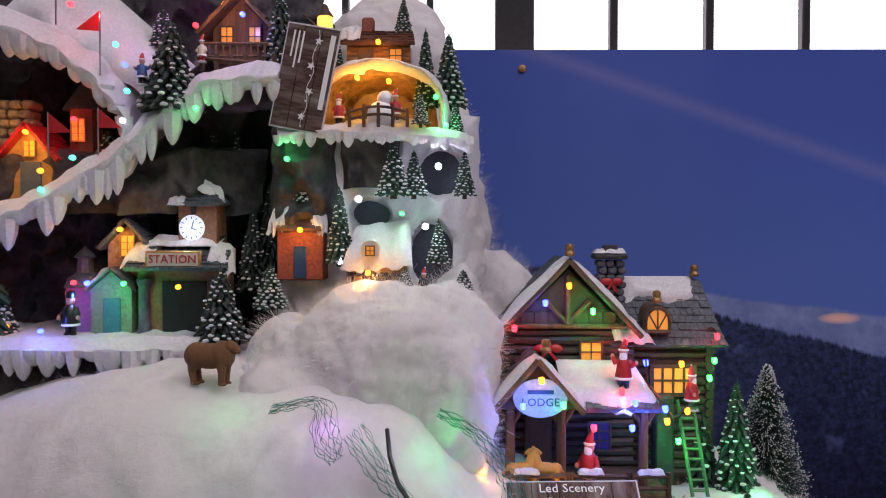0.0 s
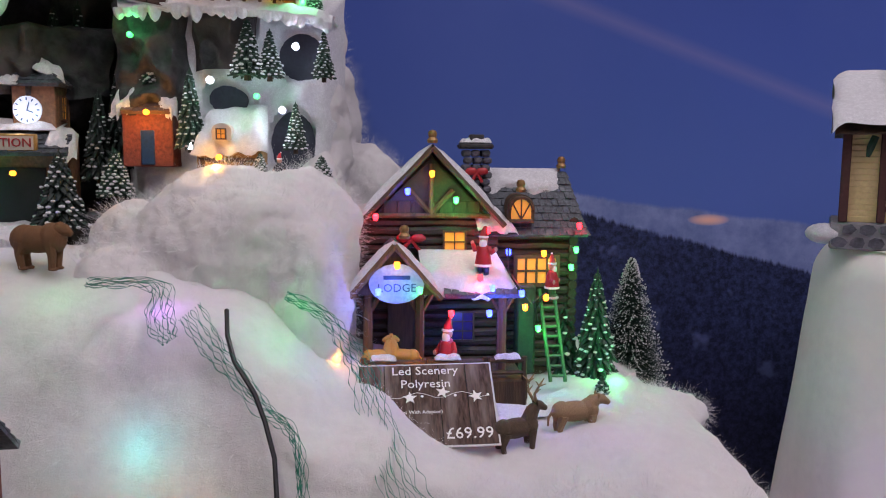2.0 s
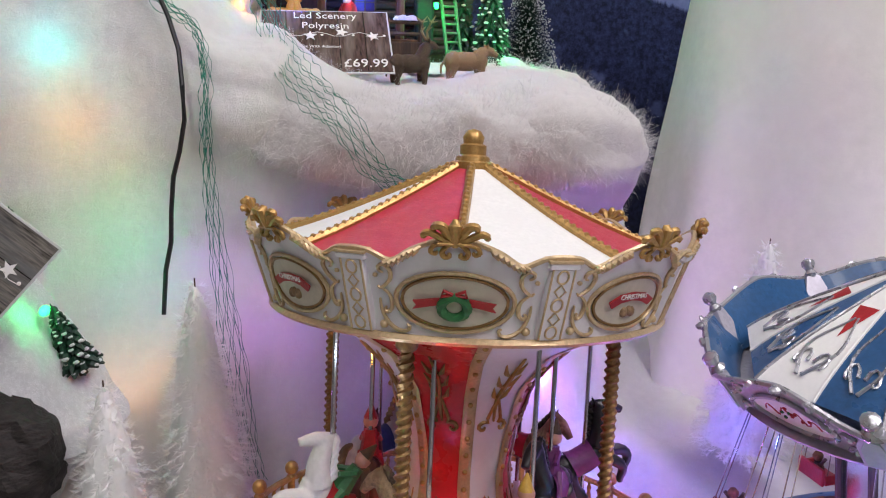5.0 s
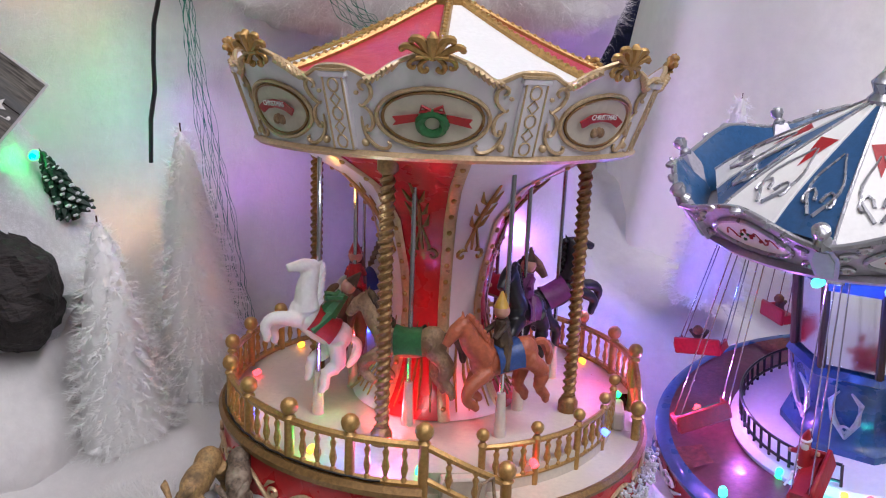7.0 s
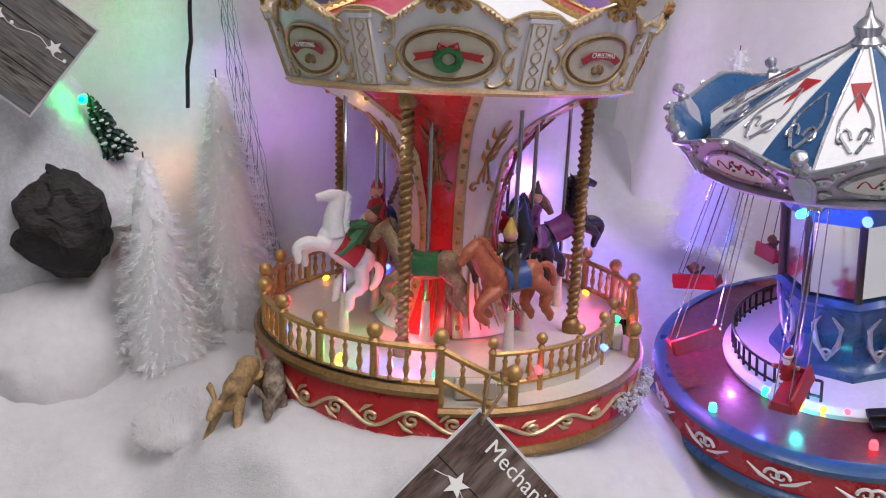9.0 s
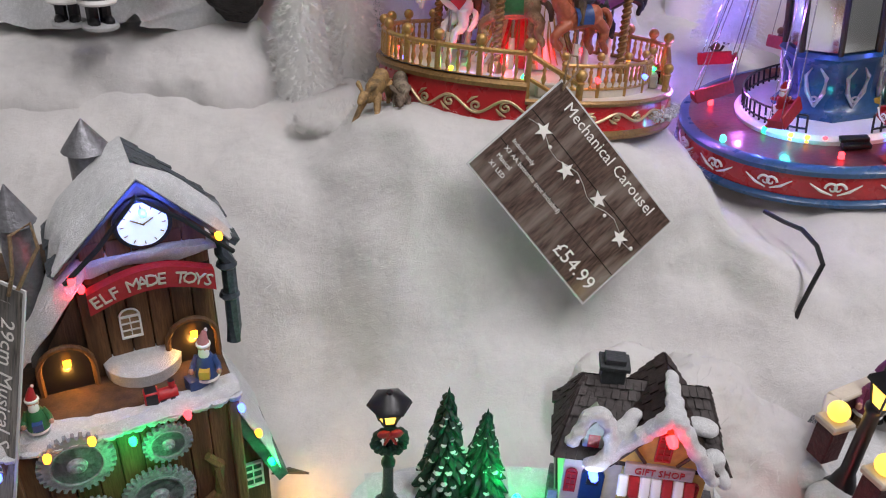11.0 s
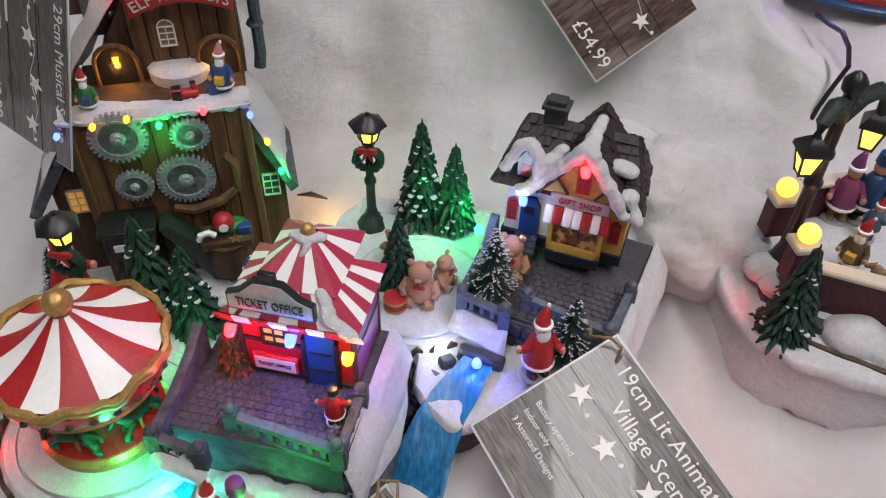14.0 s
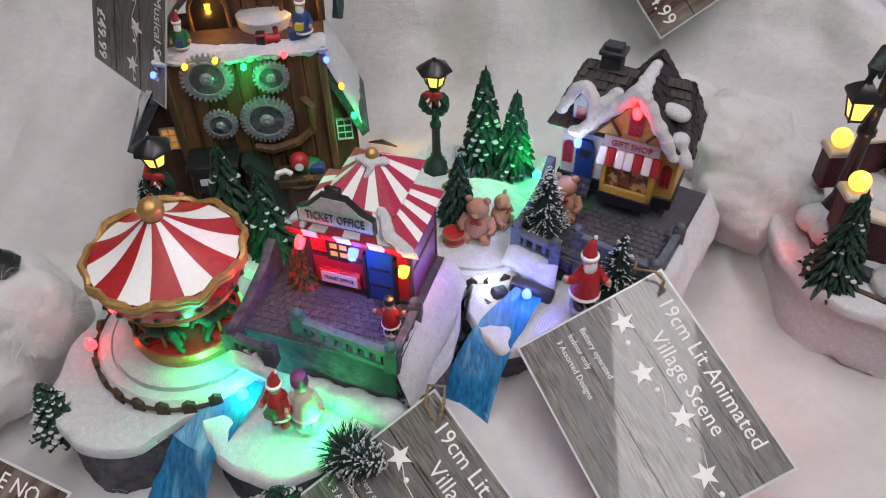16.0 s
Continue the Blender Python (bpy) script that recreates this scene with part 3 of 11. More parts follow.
# ---- carousel ----
def baluster(bm, h, m=ID):
    lathe(bm, [(.0022, 0), (.0022, .06 * h), (.0012, .12 * h), (.0026, .35 * h), (.0014, .6 * h), (.0022, .75 * h), (.0011, .85 * h), (.0022, .95 * h), (.0022, h)], 8, m)


def scroll(bm, turns, r, m, thick=0.0011, hand=1, idx=0):
    pts = []
    for i in range(14):
        a = i / 13 * turns * 2 * PI
        q = r * (1 - 0.75 * i / 13)
        pts.append(m @ Vector((hand * (q * math.cos(a) - r), 0, q * math.sin(a))))
    sweep(bm, pts, [thick * (1 - 0.45 * i / 13) for i in range(14)], 5, idx)


def flowing(pts, n=5):
    """Points along a smooth curve through pts."""
    pts = [Vector(p) for p in pts]
    out = []
    for k in range(len(pts) - 1):
        p0, p1, p2, p3 = pts[max(k - 1, 0)], pts[k], pts[k + 1], pts[min(k + 2, len(pts) - 1)]
        for i in range(n):
            w = i / n
            out.append(.5 * (2 * p1 + (p2 - p0) * w + (2 * p0 - 5 * p1 + 4 * p2 - p3) * w * w + (3 * p1 - p0 - 3 * p2 + p3) * w ** 3))
    return out + [pts[-1]]


def tapered(n, most, least=.0005):
    """Radii that swell towards the middle of a stroke."""
    return [least + (most - least) * math.sin(PI * (i + .5) / n) ** .6 for i in range(n)]


def horse(name, coat, mane, seat, parent, m, rider=None):
    """A leaping carousel animal, with its saddle, on its pole."""
    bm = bmesh.new()
    ball(bm, .0105, (0, 0, 0), (1.8, .72, .85), 12)
    ball(bm, .0092, (-.014, 0, .001), (1, .8, 1.05), 10)
    ball(bm, .0085, (.014, 0, .002), (.95, .8, 1.15), 10)
    sweep(bm, flowing([(.012, 0, .004), (.020, 0, .014), (.024, 0, .024), (.027, 0, .027)], 4), [.0082 - .0004 * i for i in range(13)], 10)
    sweep(bm, [(.024, 0, .027), (.030, 0, .0235), (.0345, 0, .019), (.0365, 0, .0165)], [.0044, .0042, .0030, .0026], 10)
    for s in (-1, 1):
        rod(bm, (.0235, s * .002, .029), (.0235, s * .003, .0345), .0014, .0004, 5)
        fold = .004 * s
        sweep(bm, flowing([(.012, s * .004, -.003), (.021 + fold, s * .005, -.009), (.024 + fold, s * .005, -.016), (.019 + fold, s * .005, -.021), (.018 + fold, s * .005, -.024)], 3), [.0048 - .00024 * i for i in range(13)], 8)
        sweep(bm, flowing([(-.014, s * .004, -.002), (-.019 - fold, s * .005, -.012), (-.016 - fold, s * .005, -.020), (-.021 - fold, s * .005, -.028), (-.019 - fold, s * .005, -.031)], 3), [.0058 - .00032 * i for i in range(13)], 8)
    ob = part(name, bm, coat, parent, m=m)
    union = ob.modifiers.new("union", "REMESH")
    union.mode, union.voxel_size, union.use_smooth_shade = "VOXEL", .0010, True
    soft = ob.modifiers.new("soft", "SMOOTH")
    soft.factor, soft.iterations = .5, 2
    bm = bmesh.new()
    sweep(bm, flowing([(-.021, 0, .005), (-.027, 0, .004), (-.031, 0, -.003), (-.031, 0, -.011)], 4), tapered(13, .0030), 7)
    part("tail", bm, mane, ob)
    bm = bmesh.new()
    for k in range(6):
        z = .011 + .0032 * k
        sweep(bm, [(.011 + .0022 * k, 0, z + .003), (.009 + .0022 * k, .0015, z + .002), (.0085 + .0020 * k, .003, z - .003)], [.0024, .0022, .0008], 6)
    part("mane", bm, mane, ob)
    bm = bmesh.new()
    def blanket(u, v):
        q = (u - .5) * 2
        a = PI * (v - .5) * 1.25
        return Vector((.0085 * q - .001, .0088 * math.sin(a), -.0005 + .0098 * math.cos(a) + .0018 * abs(q) ** 4 * math.cos(a)))
    grid(bm, blanket, 8, 12)
    part("saddle", bm, seat, ob)
    if rider:
        b2 = bmesh.new()
        rod(b2, (0, 0, .009), (0, 0, .024), .006, .004, 8, 0)
        ball(b2, .0048, (0, 0, .029), idx=1)
        rod(b2, (0, 0, .031), (-.001, 0, .040), .0046, .0006, 8, 2)
        for s in (-1, 1):
            rod(b2, (0, s * .004, .021), (.009, s * .006, .016), .0018, .0015, 6, 0)
            rod(b2, (0, s * .005, .010), (.004, s * .0085, -.004), .0026, .002, 6, 0)
        part("rider", b2, [rider[0], SKIN, rider[1]], ob, "small painted toy rider with a pointed cap")
    return ob


def arc(r, z, a0, a1, n):
    return [(r * math.cos(radians(a0 + (a1 - a0) * i / n)), r * math.sin(radians(a0 + (a1 - a0) * i / n)), z) for i in range(n + 1)]


def carousel(m):
    root = thing("carousel", "red, white and gold toy carousel with horses and lit bulbs", "carousel", m)
    A_C, A_I = radians(-88.8), radians(3.9)      # where the two stair rails leave the main railing
    bm = bmesh.new()
    # the tall side of the drum, and the low boarding ledge between the two stairs
    lathe(bm, [(.167, .006), (.166, .012), (.164, .046)], 56, a0=A_I, a1=A_C + 2 * PI, close=False)
    lathe(bm, [(.167, .006), (.166, .012), (.165, .033)], 24, a0=A_C, a1=A_I, close=False)
    part("drum", bm, CAR_RED, root, "glossy red drum with pale scrollwork")
    bm = bmesh.new()
    lathe(bm, [(.163, 0), (.170, 0), (.1715, .004), (.169, .008), (.165, .008)], 72, close=False)
    lathe(bm, [(.162, .045), (.1675, .045), (.1685, .049), (.166, .0525), (.163, .0515)], 56, a0=A_I, a1=A_C + 2 * PI, close=False)
    lathe(bm, [(.163, .032), (.1675, .032), (.1685, .035), (.166, .0375), (.163, .037)], 24, a0=A_C, a1=A_I, close=False)
    part("gold_rim", bm, GOLD_DARK, root, "dark gold mouldings of the drum")
    bm = bmesh.new()
    lathe(bm, [(.001, .0505), (.141, .0505)], 64, close=False)
    lathe(bm, [(.141, .0505), (.165, .0505)], 48, a0=A_I, a1=A_C + 2 * PI, close=False)
    lathe(bm, [(.141, .0505), (.1412, .036), (.165, .036)], 24, a0=A_C, a1=A_I, close=False)
    part("deck", bm, CREAM, root, "cream plastic deck")
    for k in range(18):
        bm = bmesh.new()
        mid = -90 + 20 * k
        low = -86 < (mid + 180) % 360 - 180 < 2
        zc, amp = (.0205, .0045) if low else (.0265, .0068)
        def on_drum(q, z):
            a = radians(mid + 20 * q)
            return Vector((.1668 * math.cos(a), .1668 * math.sin(a), z))
        stem = [on_drum(-.5 + i / 16, zc + amp * math.sin(2 * PI * i / 16)) for i in range(17)]
        sweep(bm, stem, .0015, 6)
        for side, hand in ((-.25, 1), (.25, -1)):
            curl = [on_drum(side + .105 * (1 - .8 * i / 13) * math.cos(1.2 + i * .62), zc + hand * amp * (.05 + (1 - .8 * i / 13) * math.sin(1.2 + i * .62) * .75)) for i in range(14)]
            sweep(bm, curl, tapered(14, .0015), 5)
            sweep(bm, [on_drum(side - .16, zc - hand * amp * .2), on_drum(side - .08, zc - hand * amp * .9), on_drum(side + .02, zc - hand * amp * 1.25)], [.0007, .0017, .0005], 5)
        part("drum_scroll", bm, PALE_GOLD, root, "pale gold raised vine scroll")
    # main railing with ball posts, and the lower one along the inner edge of the boarding ledge
    def railing(r, lift, start, step, count, ball_r, tall):
        """Ball posts, two rails and turned balusters clockwise from start."""
        bm = bmesh.new()
        lathe(bm, [(ball_r * .55, .046), (ball_r * .55, .044 + tall), (ball_r * .75, .046 + tall), (ball_r * .45, .0485 + tall)], 10)
        lathe(bm, [(ball_r * .2, .034), (ball_r * .62, .037), (ball_r * .68, .041), (ball_r * .5, .045), (ball_r * .5, .047)], 10)
        ball(bm, ball_r, (0, 0, .0535 + tall))
        post = None
        for k in range(count):
            b = radians(start - step * k)
            mm = pose(r * math.cos(b), r * math.sin(b), lift)
            if post is None:
                post = part("rail_post", bm, GOLD, root, m=mm)
            else:
                again(post, mm)
        for r0, z, name in ((ball_r * .45, .0445 + tall, "handrail"), (ball_r * .38, .0525, "bottom_rail")):
            bm = bmesh.new()
            sweep(bm, arc(r, z + lift, start, start - step * (count - 1), 6 * count), r0, 6)
            part(name, bm, GOLD, root)
        bm = bmesh.new()
        baluster(bm, tall - .009)
        first = None
        for k in range(count - 1):
            for j in range(1, 4):
                b = radians(start - step * (k + j / 4))
                mm = pose(r * math.cos(b), r * math.sin(b), .0533 + lift)
                if first is None:
                    first = part("baluster", bm, GOLD, root, m=mm)
                else:
                    again(first, mm)

    railing(.160, 0, -88.8, 16.706, 17, .0060, .034)
    railing(.1405, -.0080, -10.5, 15.85, 5, .0044, .0305)
    for a0, a1 in ((-88.8, -70.0), (3.9, -15.0)):
        bm = bmesh.new()
        def side(q):
            a = radians(a0 + (a1 - a0) * q)
            return Vector((.160 * math.cos(a), .160 * math.sin(a), .0785 - .027 * q))
        sweep(bm, [side(i / 6) for i in range(7)], .0026, 6)
        sweep(bm, [side(i / 6) - Vector((0, 0, .022)) for i in range(7)], .0022, 6)
        p1 = side(1)
        lathe(bm, [(.0036, .036 - p1.z), (.0036, 0), (.005, .002), (.003, .004)], 10, T(p1))
        ball(bm, .0062, p1 + Vector((0, 0, .009)))
        for q in (.3, .62):
            baluster(bm, .021, T(side(q) - Vector((0, 0, .022))))
        part("stair_rail", bm, GOLD, root, "sloping gold stair rail with a ball newel")
    for k in range(3):
        for a in (-79, -6):
            bm = bmesh.new()
            box(bm, .030, .009, .0145, pose(0, 0, 0, 0, 0, a + 90) @ pose(0, -.1455 - .009 * k, .0435 - .0145 * k), .0015)
            part("step", bm, CREAM, root, "cream step dusted with snow")
    bm = bmesh.new()
    rnd = random.Random(31)
    for k in range(260):
        a, r = radians(-38 + 30 * rnd.random()), .168 + .010 * rnd.random()
        ball(bm, .0007 + .0014 * rnd.random() ** 2, (r * math.cos(a), r * math.sin(a), .012 + .012 * rnd.random()), n=6)
    part("fallen_snow", bm, SNOW, root, "crumbs of white snow on the drum foot")
    # trumpet column of eight sectors
    prof = [(.066, .0515), (.056, .060), (.046, .082), (.039, .108), (.0365, .13), (.041, .16), (.052, .20), (.074, .228), (.116, .2525)]
    for k in range(8):
        bm = bmesh.new()
        c = -103 + 45 * k
        lathe(bm, prof, 6, a0=radians(c - 21.5), a1=radians(c + 21.5))
        sector = part("column_panel", bm, CAR_RED if k % 2 == 0 else PEARL, root, "red flared column panel" if k % 2 == 0 else "pearl flared column panel")
        def radius(z):
            for (r0, z0), (r1, z1) in zip(prof, prof[1:]):
                if z <= z1:
                    return r0 + (r1 - r0) * max(0, z - z0) / (z1 - z0)
            return prof[-1][0]
        def on_panel(x, z):
            r = radius(z)
            a = radians(c) + x / r
            return Vector(((r + .0006) * math.cos(a), (r + .0006) * math.sin(a), z))
        bm = bmesh.new()
        for hand in (-1, 1):
            curl = [(hand * (.0005 + .0015 * i), .196 - .0052 * i) for i in range(4)] + [(hand * (.0068 + .0048 * (1 - i / 11) * math.cos(2.2 - i * .62)), .1735 - .0048 * (1 - i / 11) * math.sin(2.2 - i * .62) * -1) for i in range(10)]
            sweep(bm, [on_panel(x, z) for x, z in curl], tapered(14, .0015), 5)
            for x, z, w, lift in ((.001, .196, .007, .010), (.001, .206, .0085, .010), (.001, .216, .008, .010)):
                sweep(bm, [on_panel(hand * x, z), on_panel(hand * w * .6, z + lift * .25), on_panel(hand * w, z + lift)], [.0009, .0019, .0004], 5)
        sweep(bm, flowing([on_panel(.000, .178), on_panel(-.001, .195), on_panel(.001, .212), on_panel(.0, .232)], 4), tapered(13, .0017), 5)
        part("leaf_scroll", bm, GOLD if k % 2 else GOLD_DARK, sector, "gold leaf scroll")
        bm = bmesh.new()
        for x0, x1, z1 in ((-.014, -.004, .118), (.014, .004, .118), (-.004, -.0005, .100), (.004, .0005, .100)):
            sweep(bm, [on_panel(x0, .056), on_panel(x0 + (x1 - x0) * .45, .080), on_panel(x1, z1)], [.0006, .0014, .0004], 5)
        part("spear_leaf", bm, GOLD if k % 2 else GOLD_DARK, sector, "slim gold spear leaves")
        c += 22.5
        def band(u, v):
            z = .0515 + .201 * v
            r = radius(z) + .0012 + .0012 * (1 - (2 * u - 1) ** 4)
            a = radians(c) + (u - .5) * .0088 / r
            return Vector((r * math.cos(a), r * math.sin(a), z))
        bm = bmesh.new()
        grid(bm, band, 6, 30)
        part("column_rib", bm, PALE_GOLD, root, "flat pale gold rib of the column")
        bm = bmesh.new()
        for i in range(15):
            ball(bm, .0021, band(.5, (i + .5) / 15), n=8)
        part("rib_studs", bm, GOLD, root, "round gold studs along the rib")
    bm = bmesh.new()
    lathe(bm, [(.001, .2545), (.134, .2545)], 64, close=False)
    part("soffit", bm, PEARL, root)
    # twisted posts
    pm = None
    for k in range(4):
        b = radians(-106 + 90 * k)
        mm = pose(.108 * math.cos(b), .108 * math.sin(b), .0505)
        if pm is None:
            bm = bmesh.new()
            rod(bm, (0, 0, 0), (0, 0, .204), .0036, n=10)
            lathe(bm, [(.0075, 0), (.0075, .008), (.0055, .011), (.0045, .012)], 12)
            lathe(bm, [(.0045, .190), (.007, .193), (.007, .203), (.0045, .204)], 12)
            for ph in (0, PI):
                sweep(bm, [(.0036 * math.cos(ph + i * .55), .0036 * math.sin(ph + i * .55), 0.012 + .178 * i / 170) for i in range(171)], .0019, 5)
            pm = part("twisted_post", bm, GOLD_DARK, root, "gold barley-twist post", m=mm)
        else:
            again(pm, mm)
    # animals on chromed poles
    orange = surf("orange_red_coat", (0.42, 0.11, 0.05), .45, scale=300, var=.25, bump=.4)
    herd = [("carousel_horse", BRISTLE, WHITE, TOY_RED, -143, .103, .118, (TOY_GREEN, WOOD_DARK)), ("carousel_goat", TAN, DARK_FUR, TOY_GREEN, -102, .073, .112, None), ("carousel_lion", orange, orange, TOY_BLUE, -58, .096, .108, (DARK_FUR, YELLOW)),
            ("carousel_horse", BLACK, BLACK, PURPLE, 22, .104, .124, None), ("carousel_horse", surf("brown_coat", (.10, .035, .02), .45), DARK_FUR, TOY_RED, -174, .066, .122, (TOY_RED, TOY_RED)), ("carousel_horse", BLACK, BLACK, PURPLE, -27, .073, .128, (PURPLE, DARK_FUR)),
            ("carousel_horse", TAN, DARK_FUR, TOY_RED, 62, .100, .115, None), ("carousel_horse", BRISTLE, TAN, TOY_BLUE, 135, .100, .115, None), ("carousel_horse", TOY_RED, DARK_FUR, GOLD, 98, .075, .118, (TOY_RED, TOY_RED))]
    for name, coat, mane, seat, a, r, z, rider in herd:
        x, y = r * math.cos(radians(a)), r * math.sin(radians(a))
        bm = bmesh.new()
        rod(bm, (x, y, .07), (x, y, .254), .0017, n=8)
        part("pole", bm, CHROME, root, "chromed pole")
        bm = bmesh.new()
        rod(bm, (x, y, .0505), (x, y, .083), .0046, .0030, 10)
        part("pole_socket", bm, CREAM, root, "cream tapered socket")
        turn, rear = {-143: (205, -38), 22: (15, -30)}.get(a, (a - 90, -8 if a % 2 else 6))
        horse(name, coat, mane, seat, root, pose(x, y, z, 0, rear, turn) @ Matrix.Scale(1.22, 4), rider)
    # flared valance
    def rise(q):
        """Height of the valance's top edge over its panel, q from -1 to 1."""
        return .314 + .010 * math.exp(-(q / .33) ** 2) - .007 * math.exp(-((abs(q) - .62) / .16) ** 2)

    def flare(z):
        s = (z - .257) / .052
        return .136 + .016 * s ** 1.5 if s > 0 else .136

    for k in range(8):
        c = -90 + 45 * k
        bm = bmesh.new()
        def outer(u, v, off=0.0):
            q = 2 * u - 1
            z = .257 + (rise(q) - .257) * v
            r = flare(z) + off
            a = radians(c + 22.5 * q)
            return Vector((r * math.cos(a), r * math.sin(a), z))
        grid(bm, outer, 28, 8)
        grid(bm, lambda u, v: outer(1 - u, v, -.003), 28, 8)
        panel = part("valance_panel", bm, PEARL, root, "pearl white flared valance panel")
        bm = bmesh.new()
        sweep(bm, [outer(i / 40, 1, -.001) + Vector((0, 0, .0005)) for i in range(41)], .0019, 6)
        # raised leaves and scrolls beside the picture
        F = lambda x, z: outer(.5 + x / (2 * .0570), (z - .257) / (rise(x / .0570) - .257), .0012)
        for hand in (-1, 1):
            for line in ([(.0395, .2995), (.0415, .3005), (.0420, .3030), (.0395, .3050), (.0365, .3035), (.0352, .2995), (.0365, .2945), (.0400, .2905), (.0425, .2890), (.0440, .2905)],
                         [(.0415, .2890), (.0375, .2850), (.0362, .2795), (.0375, .2745), (.0400, .2730), (.0412, .2750), (.0400, .2765)],
                         [(.0435, .2820), (.0432, .2745), (.0408, .2680), (.0365, .2632), (.0315, .2610), (.0275, .2618), (.0262, .2645), (.0280, .2660)]):
                pts = flowing([F(hand * x, z) for x, z in line], 4)
                sweep(bm, pts, tapered(len(pts), .0014), 5)
            ball(bm, .0026, F(hand * .0425, .2645), (1, 1, 1.1), 8)
            ball(bm, .0016, F(hand * .0445, .2975), n=6)
            # leaf spray along the top edge beside the crest
            for i in range(7):
                u = .5 + hand * (.155 + .026 * i)
                p = outer(u, 1, .001)
                sweep(bm, [p + Vector((0, 0, .0010)), outer(u + hand * .016, .985, .003), outer(u + hand * .034, .93, .002)], [.0011, .0023 - .0001 * i, .0005], 6)
        part("valance_scroll", bm, PALE_GOLD, panel, "gold edge moulding and raised scrolls")
        # oval picture
        bm = bmesh.new()
        ring = [F(.0338 * math.cos(2 * PI * i / 36), .2825 + .0197 * math.sin(2 * PI * i / 36)) for i in range(36)]
        sweep(bm, ring, .0015, 6, loop=True)
        part("oval_frame", bm, PALE_GOLD, panel, "raised oval frame")
        bm = bmesh.new()
        cen = bm.verts.new(F(0, .282) + Vector((math.cos(radians(c)), math.sin(radians(c)), 0)) * .0006)
        rim = [bm.verts.new(F(.0295 * math.cos(2 * PI * i / 36), .2825 + .0168 * math.sin(2 * PI * i / 36))) for i in range(36)]
        for i in range(36):
            bm.faces.new((cen, rim[i], rim[(i + 1) % 36]))
        pic = part("oval_picture", bm, CREAM, panel, "cream oval picture")
        bm = bmesh.new()
        sweep(bm, [F(.0300 * math.cos(2 * PI * i / 36), .2825 + .0172 * math.sin(2 * PI * i / 36)) for i in range(36)], .0011, 5, loop=True)
        part("oval_line", bm, GOLD_DARK, panel, "brown-gold oval line")
        out = pose(0, 0, 0, 0, 0, c + 90) @ T((0, -flare(.282) - .0018, .282)) @ pose(0, 0, 0, 18, 0, 0)
        bm = bmesh.new()
        if k % 2 == 0:
            g = len(bm.faces)
            sweep(bm, [out @ Vector((.0072 * math.cos(2 * PI * i / 20), -.001, -.0022 + .0072 * math.sin(2 * PI * i / 20))) for i in range(20)], .0030, 6, 0, True)
            for s in (-1, 1):
                sweep(bm, [out @ Vector((s * .001, -.002, .0075)), out @ Vector((s * .006, -.003, .0105)), out @ Vector((s * .007, -.003, .0065)), out @ Vector((s * .001, -.002, .0070))], .0012, 5, 1)
                prism(bm, [(s * .008, .004), (s * .023, .0015), (s * .021, -.0015), (s * .023, -.0045), (s * .009, -.001)], -.0012, 0, out, 1)
            part("wreath_motif", bm, [TOY_GREEN, TOY_RED], pic, "green wreath with a red bow and ribbon")
        else:
            prism(bm, [(-.021, .0015), (-.012, .0065), (0, .008), (.012, .0065), (.021, .0015), (.017, -.003), (.010, .0005), (0, .002), (-.010, .0005), (-.017, -.003)], -.0010, 0, out, 0)
            for s in (-1, 0, 1):
                ball(bm, .0028, out @ Vector((s * .0035, 0, -.006 - abs(s) * .001)), (1, 1, 1.4), 8, 1)
            part("ribbon_motif", bm, [TOY_RED, TAN], pic, "red ribbon over small bells")
            lettering("CHRISTMAS", .0048, out @ T((0, -.0016, .0042)) @ UP, WHITE, pic, depth=.0002)
        # crest over the picture
        bm = bmesh.new()
        top = outer(.5, 1)
        mm = T(top) @ pose(0, 0, 0, 0, 0, c + 90) @ pose(0, 0, 0, 17, 0, 0)
        sweep(bm, [mm @ Vector((0, -.002, -.004)), mm @ Vector((0, -.003, .004)), mm @ Vector((0, -.003, .010)), mm @ Vector((0, -.001, .013))], [.0018, .0030, .0036, .0018], 8)
        for s in (-1, 1):
            for line, most in (([(.001, -.001), (.004, .004), (.0070, .0085), (.0105, .0090), (.0115, .0065)], .0029), ([(.002, -.002), (.008, .0015), (.0130, .0045), (.0165, .0035), (.0165, .0010)], .0024)):
                pts = flowing([mm @ Vector((s * x, -.002, z)) for x, z in line], 3)
                sweep(bm, pts, tapered(len(pts), most, .0010), 6)
            pts = flowing([mm @ Vector((s * x, -.001, z)) for x, z in ((.0015, -.003), (.0045, -.0045), (.0070, -.0080), (.0055, -.0115), (.0028, -.0105), (.0035, -.0085))], 3)
            sweep(bm, pts, tapered(len(pts), .0017), 6)
            pts = flowing([mm @ Vector((s * x, -.001, z)) for x, z in ((.006, -.0035), (.0115, -.0045), (.0130, -.0080), (.0105, -.0095), (.0095, -.0075))], 3)
            sweep(bm, pts, tapered(len(pts), .0015), 6)
        rod(bm, mm @ Vector((-.009, -.003, -.002)), mm @ Vector((.009, -.003, -.002)), .0013, n=6)
        part("crest", bm, GOLD, panel, "antique gold leaf crest")
        # pilaster between panels
        bm = bmesh.new()
        pm2 = pose(0, 0, 0, 0, 0, c + 22.5 + 90) @ T((0, -.1435, .284)) @ pose(0, 0, 0, 17, 0, 0)
        box(bm, .015, .006, .052, pm2, .001)
        box(bm, .019, .008, .005, pm2 @ T((0, 0, .027)), .001)
        pil = part("pilaster", bm, PEARL, root, "pearl pilaster with gold chain relief")
        bm = bmesh.new()
